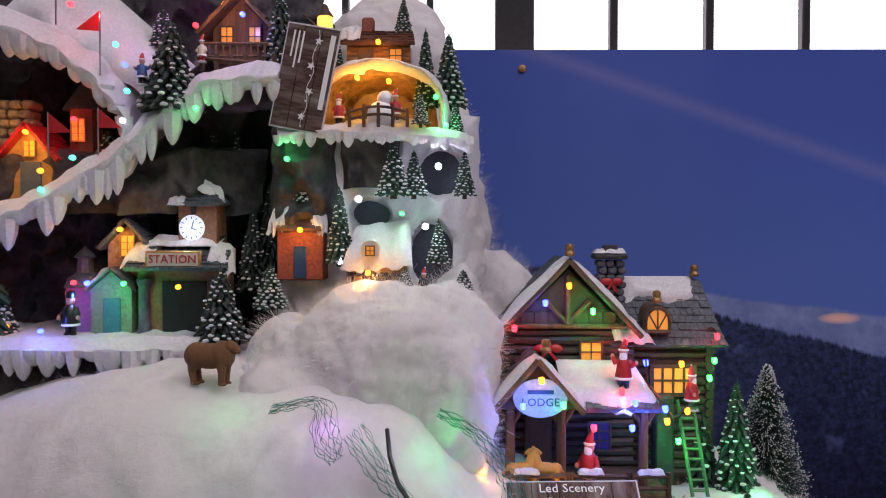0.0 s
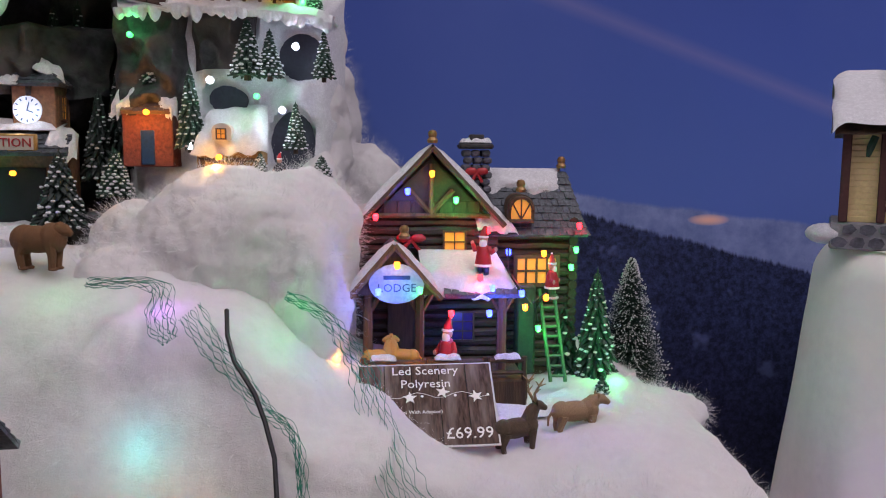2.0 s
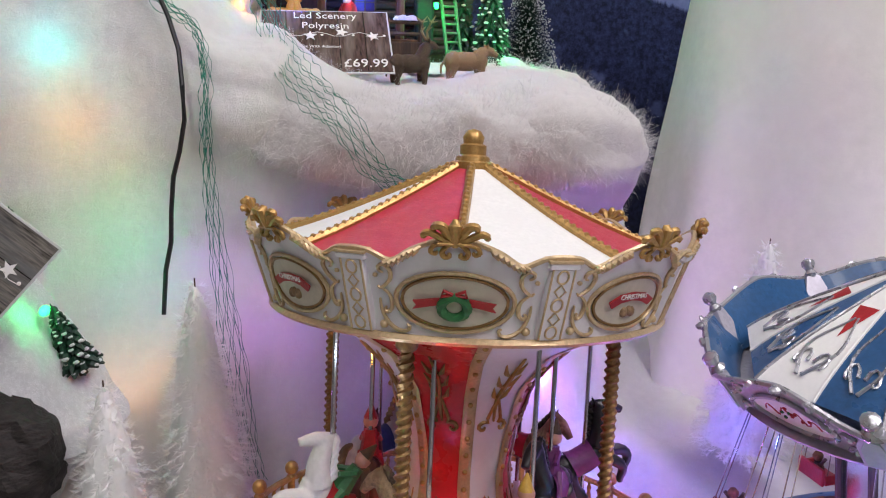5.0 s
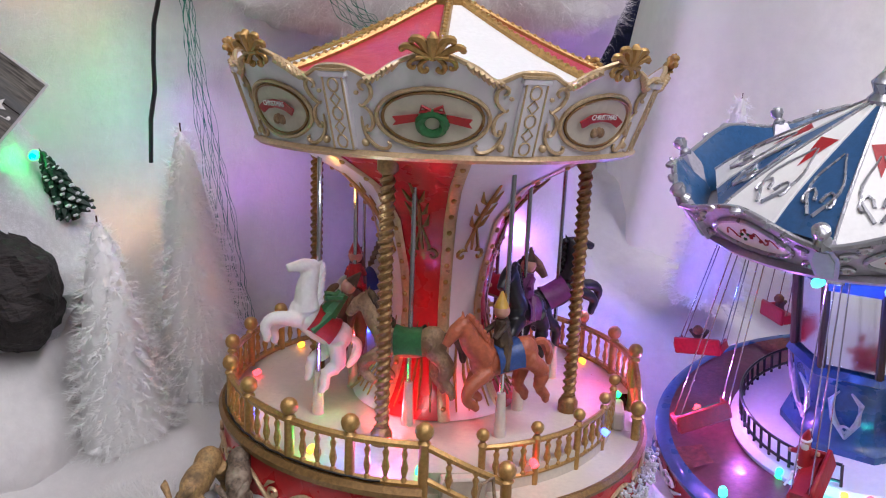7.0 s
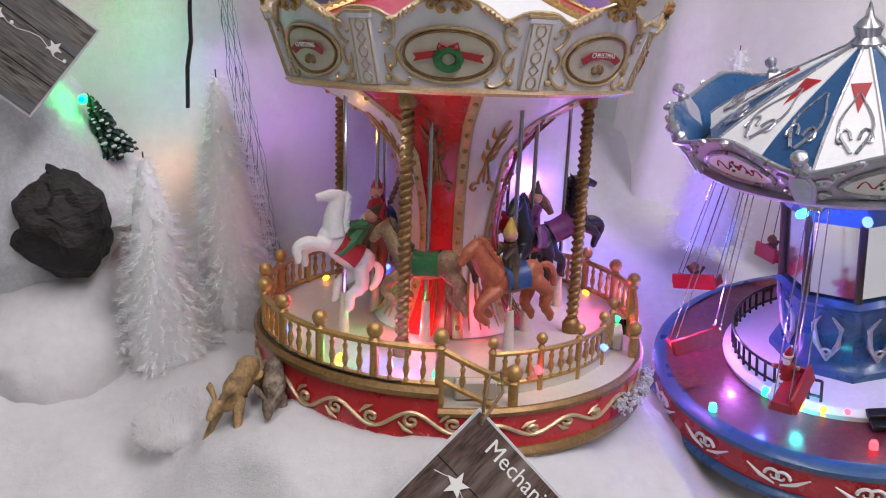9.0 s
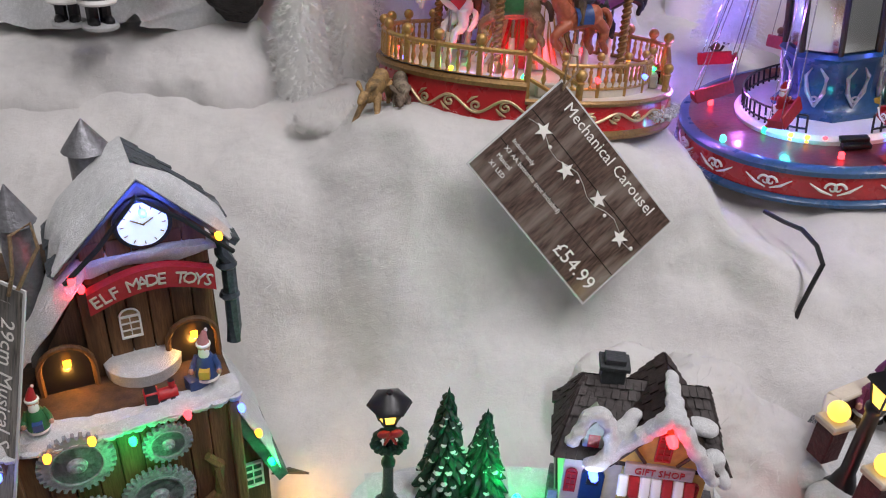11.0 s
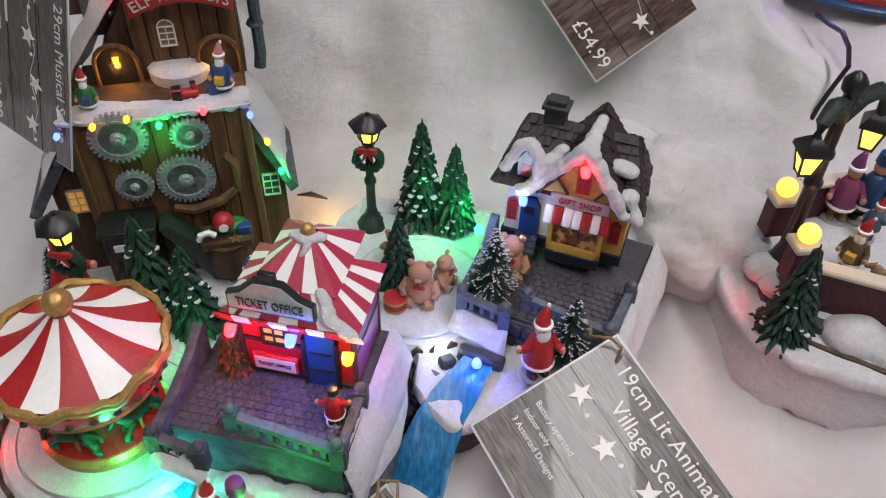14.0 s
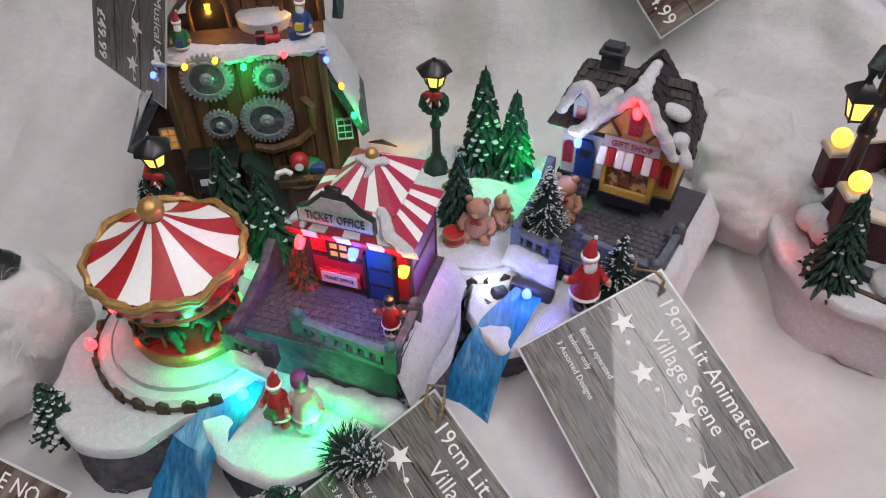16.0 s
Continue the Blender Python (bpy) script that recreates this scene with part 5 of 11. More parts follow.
CARD = surf("printed_weathered_board_card", (0.10, 0.062, 0.050), 0.22, scale=70, var=0.5, bump=0.03, other=(0.19, 0.15, 0.13), cover=(0.48, 0.7), stretch=(6, 1, 1), coat=0.6)
CARD_GREY = surf("printed_grey_board_card", (0.165, 0.15, 0.13), 0.30, scale=260, var=0.6, bump=0.05, other=(0.12, 0.125, 0.13), cover=(0.45, 0.7), stretch=(.25, 1, 3), coat=0.5)
CARD_EDGE = surf("clear_laminate_edge", (0.55, 0.55, 0.55), 0.2, scale=100, var=0.05, bump=0.02)
JOINT = surf("printed_dark_joint", (0.02, 0.014, 0.012), 0.25, scale=100, var=0.2, bump=0.02)
INK = surf("printed_pale_ink", (0.78, 0.76, 0.73), 0.3, scale=200, var=0.05, bump=0.02)
TWINE = surf("jute_twine", (0.30, 0.20, 0.11), 0.85, scale=600, var=0.4, bump=0.8)


def price_tag(m, w, h, title, small, price, label, mat=None, planks=4, upright=True, stars=4, twine=None, bend=0.0, title_size=.011, bars=()):
    """A laminated card: printed boards, stars on a string, words and a price; local x right, z up, facing -y."""
    root = thing("price_tag", label, "price tag", m, "price tags")
    bm = bmesh.new()
    box(bm, w, .0012, h, ID, .0003)
    part("laminate", bm, CARD_EDGE, root, "clear glossy laminate edge")
    bm = bmesh.new()
    box(bm, w - .0035, .0004, h - .0035, T((0, -.0009, 0)))
    part("print", bm, mat or CARD, root, "printed weathered boards")
    for i in range(1, planks):
        bm = bmesh.new()
        if upright:
            box(bm, .0007, .0002, h - .004, T((-w / 2 + w * i / planks, -.0013, 0)))
        else:
            box(bm, w - .004, .0002, .0007, T((0, -.0013, -h / 2 + h * i / planks)))
        part("board_joint", bm, JOINT, root, "dark printed board joint")
    rnd = random.Random(len(label))
    zs = h * .10
    pts = [Vector((-w * .46 + w * .92 * i / 14, -.0013, zs + h * .035 * math.sin(i * 1.3))) for i in range(15)]
    bm = bmesh.new()
    sweep(bm, pts, .0003, 4)
    part("star_string", bm, INK, root, "printed star string")
    for i in range(stars):
        bm = bmesh.new()
        x = -w * .36 + w * .72 * i / (stars - 1)
        star(bm, h * .075, T((x, -.0014, zs + h * .03 * (-1) ** i)) @ pose(0, 0, 0, 0, 15 * (i % 3 - 1), 0))
        part("star", bm, INK, root, "printed white star")
        bm = bmesh.new()
        ball(bm, h * .016, (x + w * .09, -.0013, zs - h * .01), (1, .3, 1), 8)
        part("bead", bm, INK, root, "printed bead")
    for i, ln in enumerate(bars):
        bm = bmesh.new()
        box(bm, w * ln, .0002, title_size * (.55 if i == 0 else .2), T((-w * .43 + w * ln / 2, -.0015, h * (.38 if i == 0 else -.08 - .085 * i))))
        part("print_bar", bm, INK, root, "unreadable printed line")
    for i, s in enumerate(title):
        lettering(s, title_size, T((0, -.0015, h * .40 - title_size * 1.15 * i)) @ UP, INK, root, "title_lettering", .0001)
    for i, s in enumerate(small):
        lettering(s, title_size * .40, T((-w * .43, -.0015, -h * .10 - title_size * .62 * i)) @ UP, INK, root, "small_lettering", .0001, "LEFT")
    if price:
        lettering(price, title_size * 1.25, T((w * .46, -.0015, -h * .36)) @ UP, INK, root, "price_lettering", .0003, "RIGHT")
    if twine:
        for tw in twine:
            bm = bmesh.new()
            sweep(bm, tw, .0011, 6)
            part("twine", bm, TWINE, root, "rough jute twine")
    return root


def frame_of(centre, x_dir, front):
    """Pose of a flat thing from its middle, its reading direction and the way it faces."""
    x = Vector(x_dir).normalized()
    n = Vector(front)
    n = (n - x * n.dot(x)).normalized()
    z = n.cross(x)
    m = Matrix((x, -n, z)).transposed().to_4x4()
    m.translation = centre
    return m


def boards(parent, x0, x1, z0, z1, y, n, mat, seed=1, depth=.004, name="board"):
    """Upright boards, each a piece of its own."""
    rnd = random.Random(seed)
    w = (x1 - x0) / n
    for i in range(n):
        bm = bmesh.new()
        box(bm, w * .95, depth * rnd.uniform(.85, 1.15), z1 - z0, T((x0 + w * (i + .5), y, (z0 + z1) / 2)), .0006)
        part(name, bm, mat, parent)



# ---- log lodge ----
LODGE_BULBS = [("amber", (-.048, -.014, .232)), ("blue", (-.074, -.014, .213)), ("green", (-.022, -.014, .204)), ("red", (-.108, -.020, .186)), ("red", (.012, -.020, .172)), ("blue", (.036, -.014, .148)), ("amber", (.076, -.010, .146)), ("green", (.112, -.010, .150)), ("red", (.116, -.006, .176)),
               ("amber", (-.088, -.106, .146)), ("blue", (-.106, -.104, .120)), ("green", (-.066, -.104, .121)), ("red", (-.034, -.092, .096)), ("blue", (.004, -.092, .096)), ("amber", (.044, -.072, .098)), ("amber", (.068, -.060, .106)), ("blue", (.036, -.094, .116)), ("blue", (.006, -.096, .122)), ("green", (.066, -.036, .068)), ("green", (.108, -.006, .130)), ("red", (-.004, -.080, .130))]
GLOW_OF = {"red": RED, "green": GREEN, "blue": BLUE, "amber": AMBER}


def lodge(m):
    root = thing("log_lodge", "lit snow-roofed log lodge with porch, chimney and coloured bulbs", "model house", m)
    def walls(x0, x1, z0, z1, y, n, tag="log"):
        for i in range(n):
            z = z0 + (z1 - z0) * (i + .5) / n
            bm = bmesh.new()
            r = (z1 - z0) / n * .54
            sweep(bm, [(x0 + (x1 - x0) * k / 6, y + .0006 * math.sin(i * 3 + k), z + .0006 * math.sin(k * 2 + i)) for k in range(7)], r, 8)
            part(tag, bm, LOG, root)
    # bodies behind the logs
    bm = bmesh.new()
    prism(bm, [(-.118, .0), (.022, .0), (.022, .180), (-.048, .250), (-.118, .180)], .004, .110)
    part("main_body", bm, WOOD_DARK, root)
    bm = bmesh.new()
    box(bm, .094, .090, .172, T((.066, .062, .086)))
    part("wing_body", bm, WOOD_DARK, root)
    walls(-.122, .026, .028, .182, .002, 15)
    walls(.022, .116, .010, .166, .016, 15)
    for i in range(15):
        for x, y in ((-.124, .0), (.114, .014)):
            bm = bmesh.new()
            rod(bm, (x, y - .006, .034 + .0102 * i), (x, y + .02, .034 + .0102 * i), .0055, n=8)
            part("log_end", bm, LOG, root)
    # gable boards and truss
    boards(root, -.100, .006, .184, .200, -.001, 7, WOOD_DARK, 2, .004)
    bm = bmesh.new()
    prism(bm, [(-.110, .184), (.014, .184), (-.048, .246)], -.002, .003)
    gable = part("gable", bm, surf("brown_gable_board", (.050, .024, .013), .6, scale=220, var=.4, bump=.5), root, "brown boarded gable")
    bm = bmesh.new()
    for a, b in (((-.048, .184), (-.048, .240)), ((-.048, .186), (-.072, .212)), ((-.048, .186), (-.024, .212)), ((-.112, .184), (.016, .184))):
        rod(bm, (a[0], -.005, a[1]), (b[0], -.005, b[1]), .003, n=6)
    part("truss", bm, WOOD, gable, "brown timber truss")
    # roofs
    for s in (-1, 1):
        shingles(root, (-.048 + s * .078, -.016, .176), (-.048 + s * .078, .112, .176), (-.048, .112, .258), (-.048, -.016, .258), 9, 12, SLATE)
        bm = bmesh.new()
        rod(bm, (-.048 + s * .079, -.018, .174), (-.048, -.018, .257), .0034, n=6)
        part("barge_board", bm, WOOD_DARK, root)
        bm = bmesh.new()
        snow_cap(bm, (-.048 + s * .080, -.020, .176), (-.048 + s * .080, .020 if s < 0 else .012, .176), (-.048, -.020, .261), (-.048, .026, .261), .007, 3 + s, wave=.25, drip=.004)
        part("roof_snow", bm, SNOW, root, "snow along the gable roof edge")
    shingles(root, (.000, -.002, .162), (.128, -.002, .162), (.112, .052, .232), (.010, .052, .232), 9, 16, SLATE)
    shingles(root, (.128, .110, .162), (.000, .110, .162), (.010, .052, .232), (.112, .052, .232), 9, 16, SLATE)
    shingles(root, (.128, -.002, .162), (.128, .110, .162), (.112, .054, .232), (.112, .050, .232), 9, 10, SLATE)
    bm = bmesh.new()
    snow_cap(bm, (.018, .030, .206), (.100, .030, .206), (.010, .056, .236), (.108, .056, .236), .006, 9, wave=.5)
    part("roof_snow", bm, SNOW, root, "snow along the wing ridge")
    bm = bmesh.new()
    snow_cap(bm, (.005, -.012, .166), (.052, -.010, .164), (-.008, .020, .206), (.020, .024, .196), .009, 12, wave=.3, drip=.006)
    part("roof_snow", bm, SNOW, root, "snow slide in the roof valley")
    # dormer
    bm = bmesh.new()
    prism(bm, [(.036, .176), (.066, .176)] + [(.051 + .015 * math.cos(PI * i / 10), .192 + .016 * math.sin(PI * i / 10)) for i in range(11)], -.004, .040)
    dm = part("dormer", bm, WOOD_DARK, root, "round-headed dormer")
    bm = bmesh.new()
    prism(bm, [(.040, .180), (.062, .180)] + [(.051 + .011 * math.cos(PI * i / 10), .192 + .011 * math.sin(PI * i / 10)) for i in range(11)], -.0055, -.0042)
    part("pane", bm, GLASS_WARM, dm, "amber fanlight")
    bm = bmesh.new()
    for a in (40, 90, 140):
        rod(bm, (.051, -.006, .180), (.051 + .013 * math.cos(radians(a)), -.006, .190 + .013 * math.sin(radians(a))), .0009, n=5)
    sweep(bm, [(.051 + .013 * math.cos(PI * i / 12), -.006, .191 + .0135 * math.sin(PI * i / 12)) for i in range(13)], .0022, 6)
    rod(bm, (.038, -.006, .179), (.064, -.006, .179), .002, n=6)
    part("fanlight_frame", bm, WOOD_DARK, dm)
    for x, y, z in ((-.048, -.016, .262), (.051, .0, .210), (.108, .052, .236), (-.080, -.075, .166)):
        bm = bmesh.new()
        lathe(bm, [(.005, 0), (.006, .003), (.004, .006), (.005, .010), (.0035, .013), (.0003, .014)], 10, T((x, y, z)))
        part("ridge_knob", bm, GOLD_DARK, root)
    # chimney of stacked stones
    rnd = random.Random(3)
    for j in range(9):
        for i in range(3):
            bm = bmesh.new()
            box(bm, .0095, .024, .0075, pose(.004 + .0105 * (i - 1) + .002 * (j % 2), .030, .188 + .008 * j, 0, 0, rnd.uniform(-4, 4)), .002)
            part("chimney_stone", bm, PALE_ROCK, root)
    bm = bmesh.new()
    box(bm, .038, .030, .006, T((.004, .030, .260)), .002)
    box(bm, .016, .014, .010, T((.005, .030, .268)), .001)
    part("chimney_cap", bm, ROCK, root, "dark chimney cap")
    bm = bmesh.new()
    snow_cap(bm, (-.014, .016, .264), (.022, .016, .264), (-.014, .044, .264), (.022, .044, .264), .006, 4)
    part("chimney_snow", bm, SNOW, root)
    bm = bmesh.new()
    for s in (-1, 1):
        ball(bm, .005, (.004 + s * .006, .015, .232), (1.4, .5, .9), 8)
        rod(bm, (.004, .015, .231), (.004 + s * .006, .014, .220), .0018, n=5)
    part("bow", bm, TOY_RED, root, "dark red bow")
    # windows
    window(root, T((-.022, -.004, .150)), .024, .034, 2, 3, WOOD_DARK)
    window(root, T((.072, .008, .122)), .048, .032, 4, 2, WOOD_DARK)
    window(root, T((-.012, -.004, .062)), .024, .032, 2, 3, WOOD_DARK, surf("violet_night_pane", (.05, .035, .16), .2))
    bm = bmesh.new()
    box(bm, .030, .004, .060, T((-.080, -.004, .062)), .001)
    part("door", bm, WOOD_DARK, root, "dark plank door")
    bm = bmesh.new()
    for i in range(20):
        a = 2 * PI * i / 20
        ball(bm, .0032, (-.070 + .011 * math.cos(a), -.007, .142 + .011 * math.sin(a)), n=6)
    wr = part("wreath", bm, PINE, root, "green door wreath")
    bm = bmesh.new()
    for s in (-1, 1):
        ball(bm, .006, (-.070 + s * .008, -.010, .160), (1.4, .5, .8), 8)
        rod(bm, (-.070, -.010, .158), (-.070 + s * .010, -.010, .146), .002, n=5)
    part("bow", bm, TOY_RED, wr, "large red bow")
    # porch
    bm = bmesh.new()
    box(bm, .166, .100, .030, T((-.040, -.048, .012)), .002)
    part("porch_floor", bm, WOOD_DARK, root)
    for x in (-.116, -.064, .020):
        bm = bmesh.new()
        rod(bm, (x, -.074, .027), (x, -.074, .112), .0052, .0045, 8)
        for s in (-1, 1):
            rod(bm, (x, -.074, .088), (x + s * .014, -.074, .112), .0026, n=6)
        part("porch_post", bm, WOOD, root, "brown timber post with braces")
    bm = bmesh.new()
    rod(bm, (-.126, -.074, .115), (.030, -.074, .113), .004, n=8)
    part("porch_beam", bm, WOOD_DARK, root)
    shingles(root, (-.040, -.090, .110), (.036, -.090, .110), (.020, -.004, .146), (-.040, -.004, .146), 6, 10, SLATE)
    bm = bmesh.new()
    snow_cap(bm, (-.060, -.093, .110), (.038, -.093, .108), (-.062, -.010, .148), (.022, -.006, .147), .009, 21, wave=.35, drip=.009)
    part("porch_snow", bm, SNOW, root, "thick drooping snow on the porch roof")
    for s in (-1, 1):
        shingles(root, (-.090 + s * .044, -.094, .110), (-.090 + s * .044, -.006, .110), (-.090, -.006, .160), (-.090, -.094, .160), 6, 9, SLATE)
        bm = bmesh.new()
        rod(bm, (-.090 + s * .046, -.096, .108), (-.090, -.096, .161), .0034, n=6)
        part("porch_barge_board", bm, WOOD, root)
        bm = bmesh.new()
        snow_cap(bm, (-.090 + s * .046, -.097, .111), (-.090 + s * .046, -.060, .111), (-.090, -.097, .163), (-.090, -.060, .163), .006, 24 + s, wave=.2)
        part("porch_snow", bm, SNOW, root)
    bm = bmesh.new()
    prism(bm, [(-.128, .112), (-.052, .112), (-.090, .156)], -.092, -.086)
    part("porch_gable", bm, WOOD_DARK, root)
    bm = bmesh.new()
    lathe(bm, [(.026, 0), (.027, .002), (.027, .004), (.024, .005), (.0001, .0055)], 28, T((-.088, -.094, .124)) @ pose(0, 0, 0, 90, 0, 0) @ Matrix.Diagonal((1, .72, 1, 1)))
    sg = part("sign_board", bm, surf("pale_blue_sign", (.35, .45, .55), .4), root, "pale oval lodge sign")
    bm = bmesh.new()
    box(bm, .026, .0004, .0040, T((-.088, -.1000, .1305)))
    part("print_bar", bm, NAVY, sg, "unreadable painted word")
    lettering("LODGE", .0115, T((-.088, -.1000, .120)) @ UP, NAVY, sg, depth=.0003)
    # railing, low wall
    for x0, x1 in ((-.120, -.060), (-.056, .000), (.004, .040)):
        bm = bmesh.new()
        for z in (.034, .046):
            rod(bm, (x0, -.096, z), (x1, -.096, z), .0024, n=6)
        for x in (x0, x1):
            rod(bm, (x, -.096, .026), (x, -.096, .050), .0028, n=6)
        part("porch_rail", bm, WOOD_DARK, root)
        bm = bmesh.new()
        snow_cap(bm, (x0 + .006, -.100, .048), (x0 + .032, -.100, .048), (x0 + .006, -.090, .049), (x0 + .032, -.090, .049), .005, int(x0 * 1000) % 17)
        part("rail_snow", bm, SNOW, root)
    bm = bmesh.new()
    box(bm, .040, .030, .024, T((.024, -.082, .016)), .002)
    part("wood_crate", bm, WOOD, root, "brown plank crate at the porch corner")
    bm = bmesh.new()
    def skirt(u, v):
        a = 2 * PI * u
        q = Vector(((.150 * math.cos(a)) * (1.0 - .25 * v) - .005, (.120 * math.sin(a)) * (1 - .25 * v) - .005, .010 * v - .006))
        return q + lump(q, 40, .004, 5)
    grid(bm, skirt, 60, 8, wrap=True)
    part("snow_base", bm, SNOW, root, "painted snow base")
    # ladder
    bm = bmesh.new()
    for s in (-1, 1):
        rod(bm, (.086 + s * .008, -.050, .010), (.080 + s * .008, -.010, .104), .0022, n=6)
    for i in range(9):
        q = (i + .6) / 9.5
        rod(bm, (.086 - .006 * q - .008, -.050 + .04 * q, .010 + .094 * q), (.086 - .006 * q + .008, -.050 + .04 * q, .010 + .094 * q), .0016, n=6)
    part("ladder", bm, TOY_GREEN, root, "green ladder against the log wall")
    bm = bmesh.new()
    box(bm, .022, .016, .100, T((.056, -.012, .060)), .003)
    part("rain_barrel", bm, surf("dark_green_wood", (.02, .045, .03), .6, scale=200, var=.4, bump=.5), root, "dark green upright boards beside the ladder")
    # coloured bulbs and their wire
    for c, p in LODGE_BULBS:
        led(root, c, p, .0030, (0, -.5, -1))
    bm = bmesh.new()
    sweep(bm, [(.036, -.014, .150), (.030, -.05, .13), (.036, -.094, .118), (.050, -.075, .100), (.068, -.060, .108), (.060, -.05, .090), (.066, -.034, .072)], .0009, 5)
    part("light_wire", bm, BLACK, root, "thin black light wire")
    return root


LODGE = pose(.188, .935, 1.232)
lodge(LODGE)
for rgb, p, w in ((GREEN, (-.024, -.030, .200), .022), (BLUE, (-.090, -.118, .122), .014), (RED, (.010, -.040, .165), .016), (BLUE, (.010, -.108, .108), .03), (GREEN, (.070, -.056, .064), .02), (AMBER, (.072, -.034, .140), .008), (GREEN, (.120, -.024, .148), .008), (BLUE, (-.015, -.05, .07), .02), (AMBER, (-.07, -.112, .035), .008)):
    glow(rgb, w * 4, *(LODGE @ Vector(p)), .003)
for c, p in LODGE_BULBS:
    glow(GLOW_OF[c], {"red": .045, "green": .026, "blue": .065, "amber": .02}[c], *(LODGE @ Vector((p[0], p[1] - .008, p[2] - .006))), .003)
figurine("santa_figurine", LODGE @ pose(-.036, -.080, .027, 0, 0, -40), .060, "painted Santa figurine in a red robe standing on the porch", legs=TOY_RED, group="figurines")
figurine("elf_figurine", LODGE @ pose(.002, -.060, .124, 0, 0, -20), .054, "elf figurine in red standing on the porch roof", arms=((-1, .5, .2), (1, .8, .0)), legs=NAVY, group="figurines")
figurine("elf_figurine", LODGE @ pose(.080, -.036, .098, 0, 0, 60), .048, "elf figurine in a red cap climbing the ladder", TOY_RED, TOY_RED, TOY_GREEN, group="figurines")
AMBER_FUR = surf("amber_fur_paint", (.55, .28, .05), .55, scale=400, var=.2, bump=.3)
for x, r in ((-.104, 0), (-.082, 150)):
    beast("reindeer_figurine", LODGE @ pose(x, -.086, .030, 0, 0, r + 15), .040, AMBER_FUR, "small amber reindeer figurine on the porch", head=(.30, .90), neck=.5, group="reindeer")
resin_tree(pose(.327, .930, 1.222), .138, .027, "tall cast fir lit bright green beside the lodge", .85, 11, 13, 41)
resin_tree(pose(.296, .950, 1.228), .105, .020, "dark cast fir against the lodge wall", .3, 9, 9, 42)
resin_tree(pose(.318, .870, 1.222), .030, .012, "tiny snowy cast fir at the lodge corner", .9, 5, 7, 43)
glow(GREEN, .09, .318, .880, 1.300, .004)
glow(GREEN, .08, .335, .885, 1.252, .004)
brush_tree(pose(.400, 1.030, 1.190), .170, .050, NEEDLE, "dark green brush tree with frosted tips behind the lodge", 11000, 45, SNOW)
cotton_tuft([(.31, .84, 1.215, .07, .05, .022), (.38, .90, 1.20, .06, .06, .03)], 27, "cotton snow round the lodge firs")

# animals and tag before the lodge
beast("stag_figurine", pose(.206, .752, 1.212, 0, 0, 20), .054, DARK_FUR, "dark brown stag figurine with antlers on the cotton", TAN, head=(.34, .82))
beast("lioness_figurine", pose(.270, .790, 1.212, 0, 0, 8), .058, TAN, "tan lioness figurine with open jaws on the cotton", head=(.36, .66))
beast("bear_figurine", pose(-0.215, .800, 1.376, 0, 0, -10), .054, BEAR_FUR, "chestnut brown bear figurine standing on the cotton", heavy=1.35, head=(.34, .64), tail=False)
LT = frame_of((.1250, .766, 1.2575), (.131, 0, .002), (0, -.64, .77))
price_tag(LT, .125, .088, ["Led Scenery", "Polyresin"], ["Electrical (Comes With Adaptor)", "Led Lights", "Indoor"], "£69.99", "brown board-print price tag leaning before the lodge", None, 5, True, 4, None, title_size=.0125)

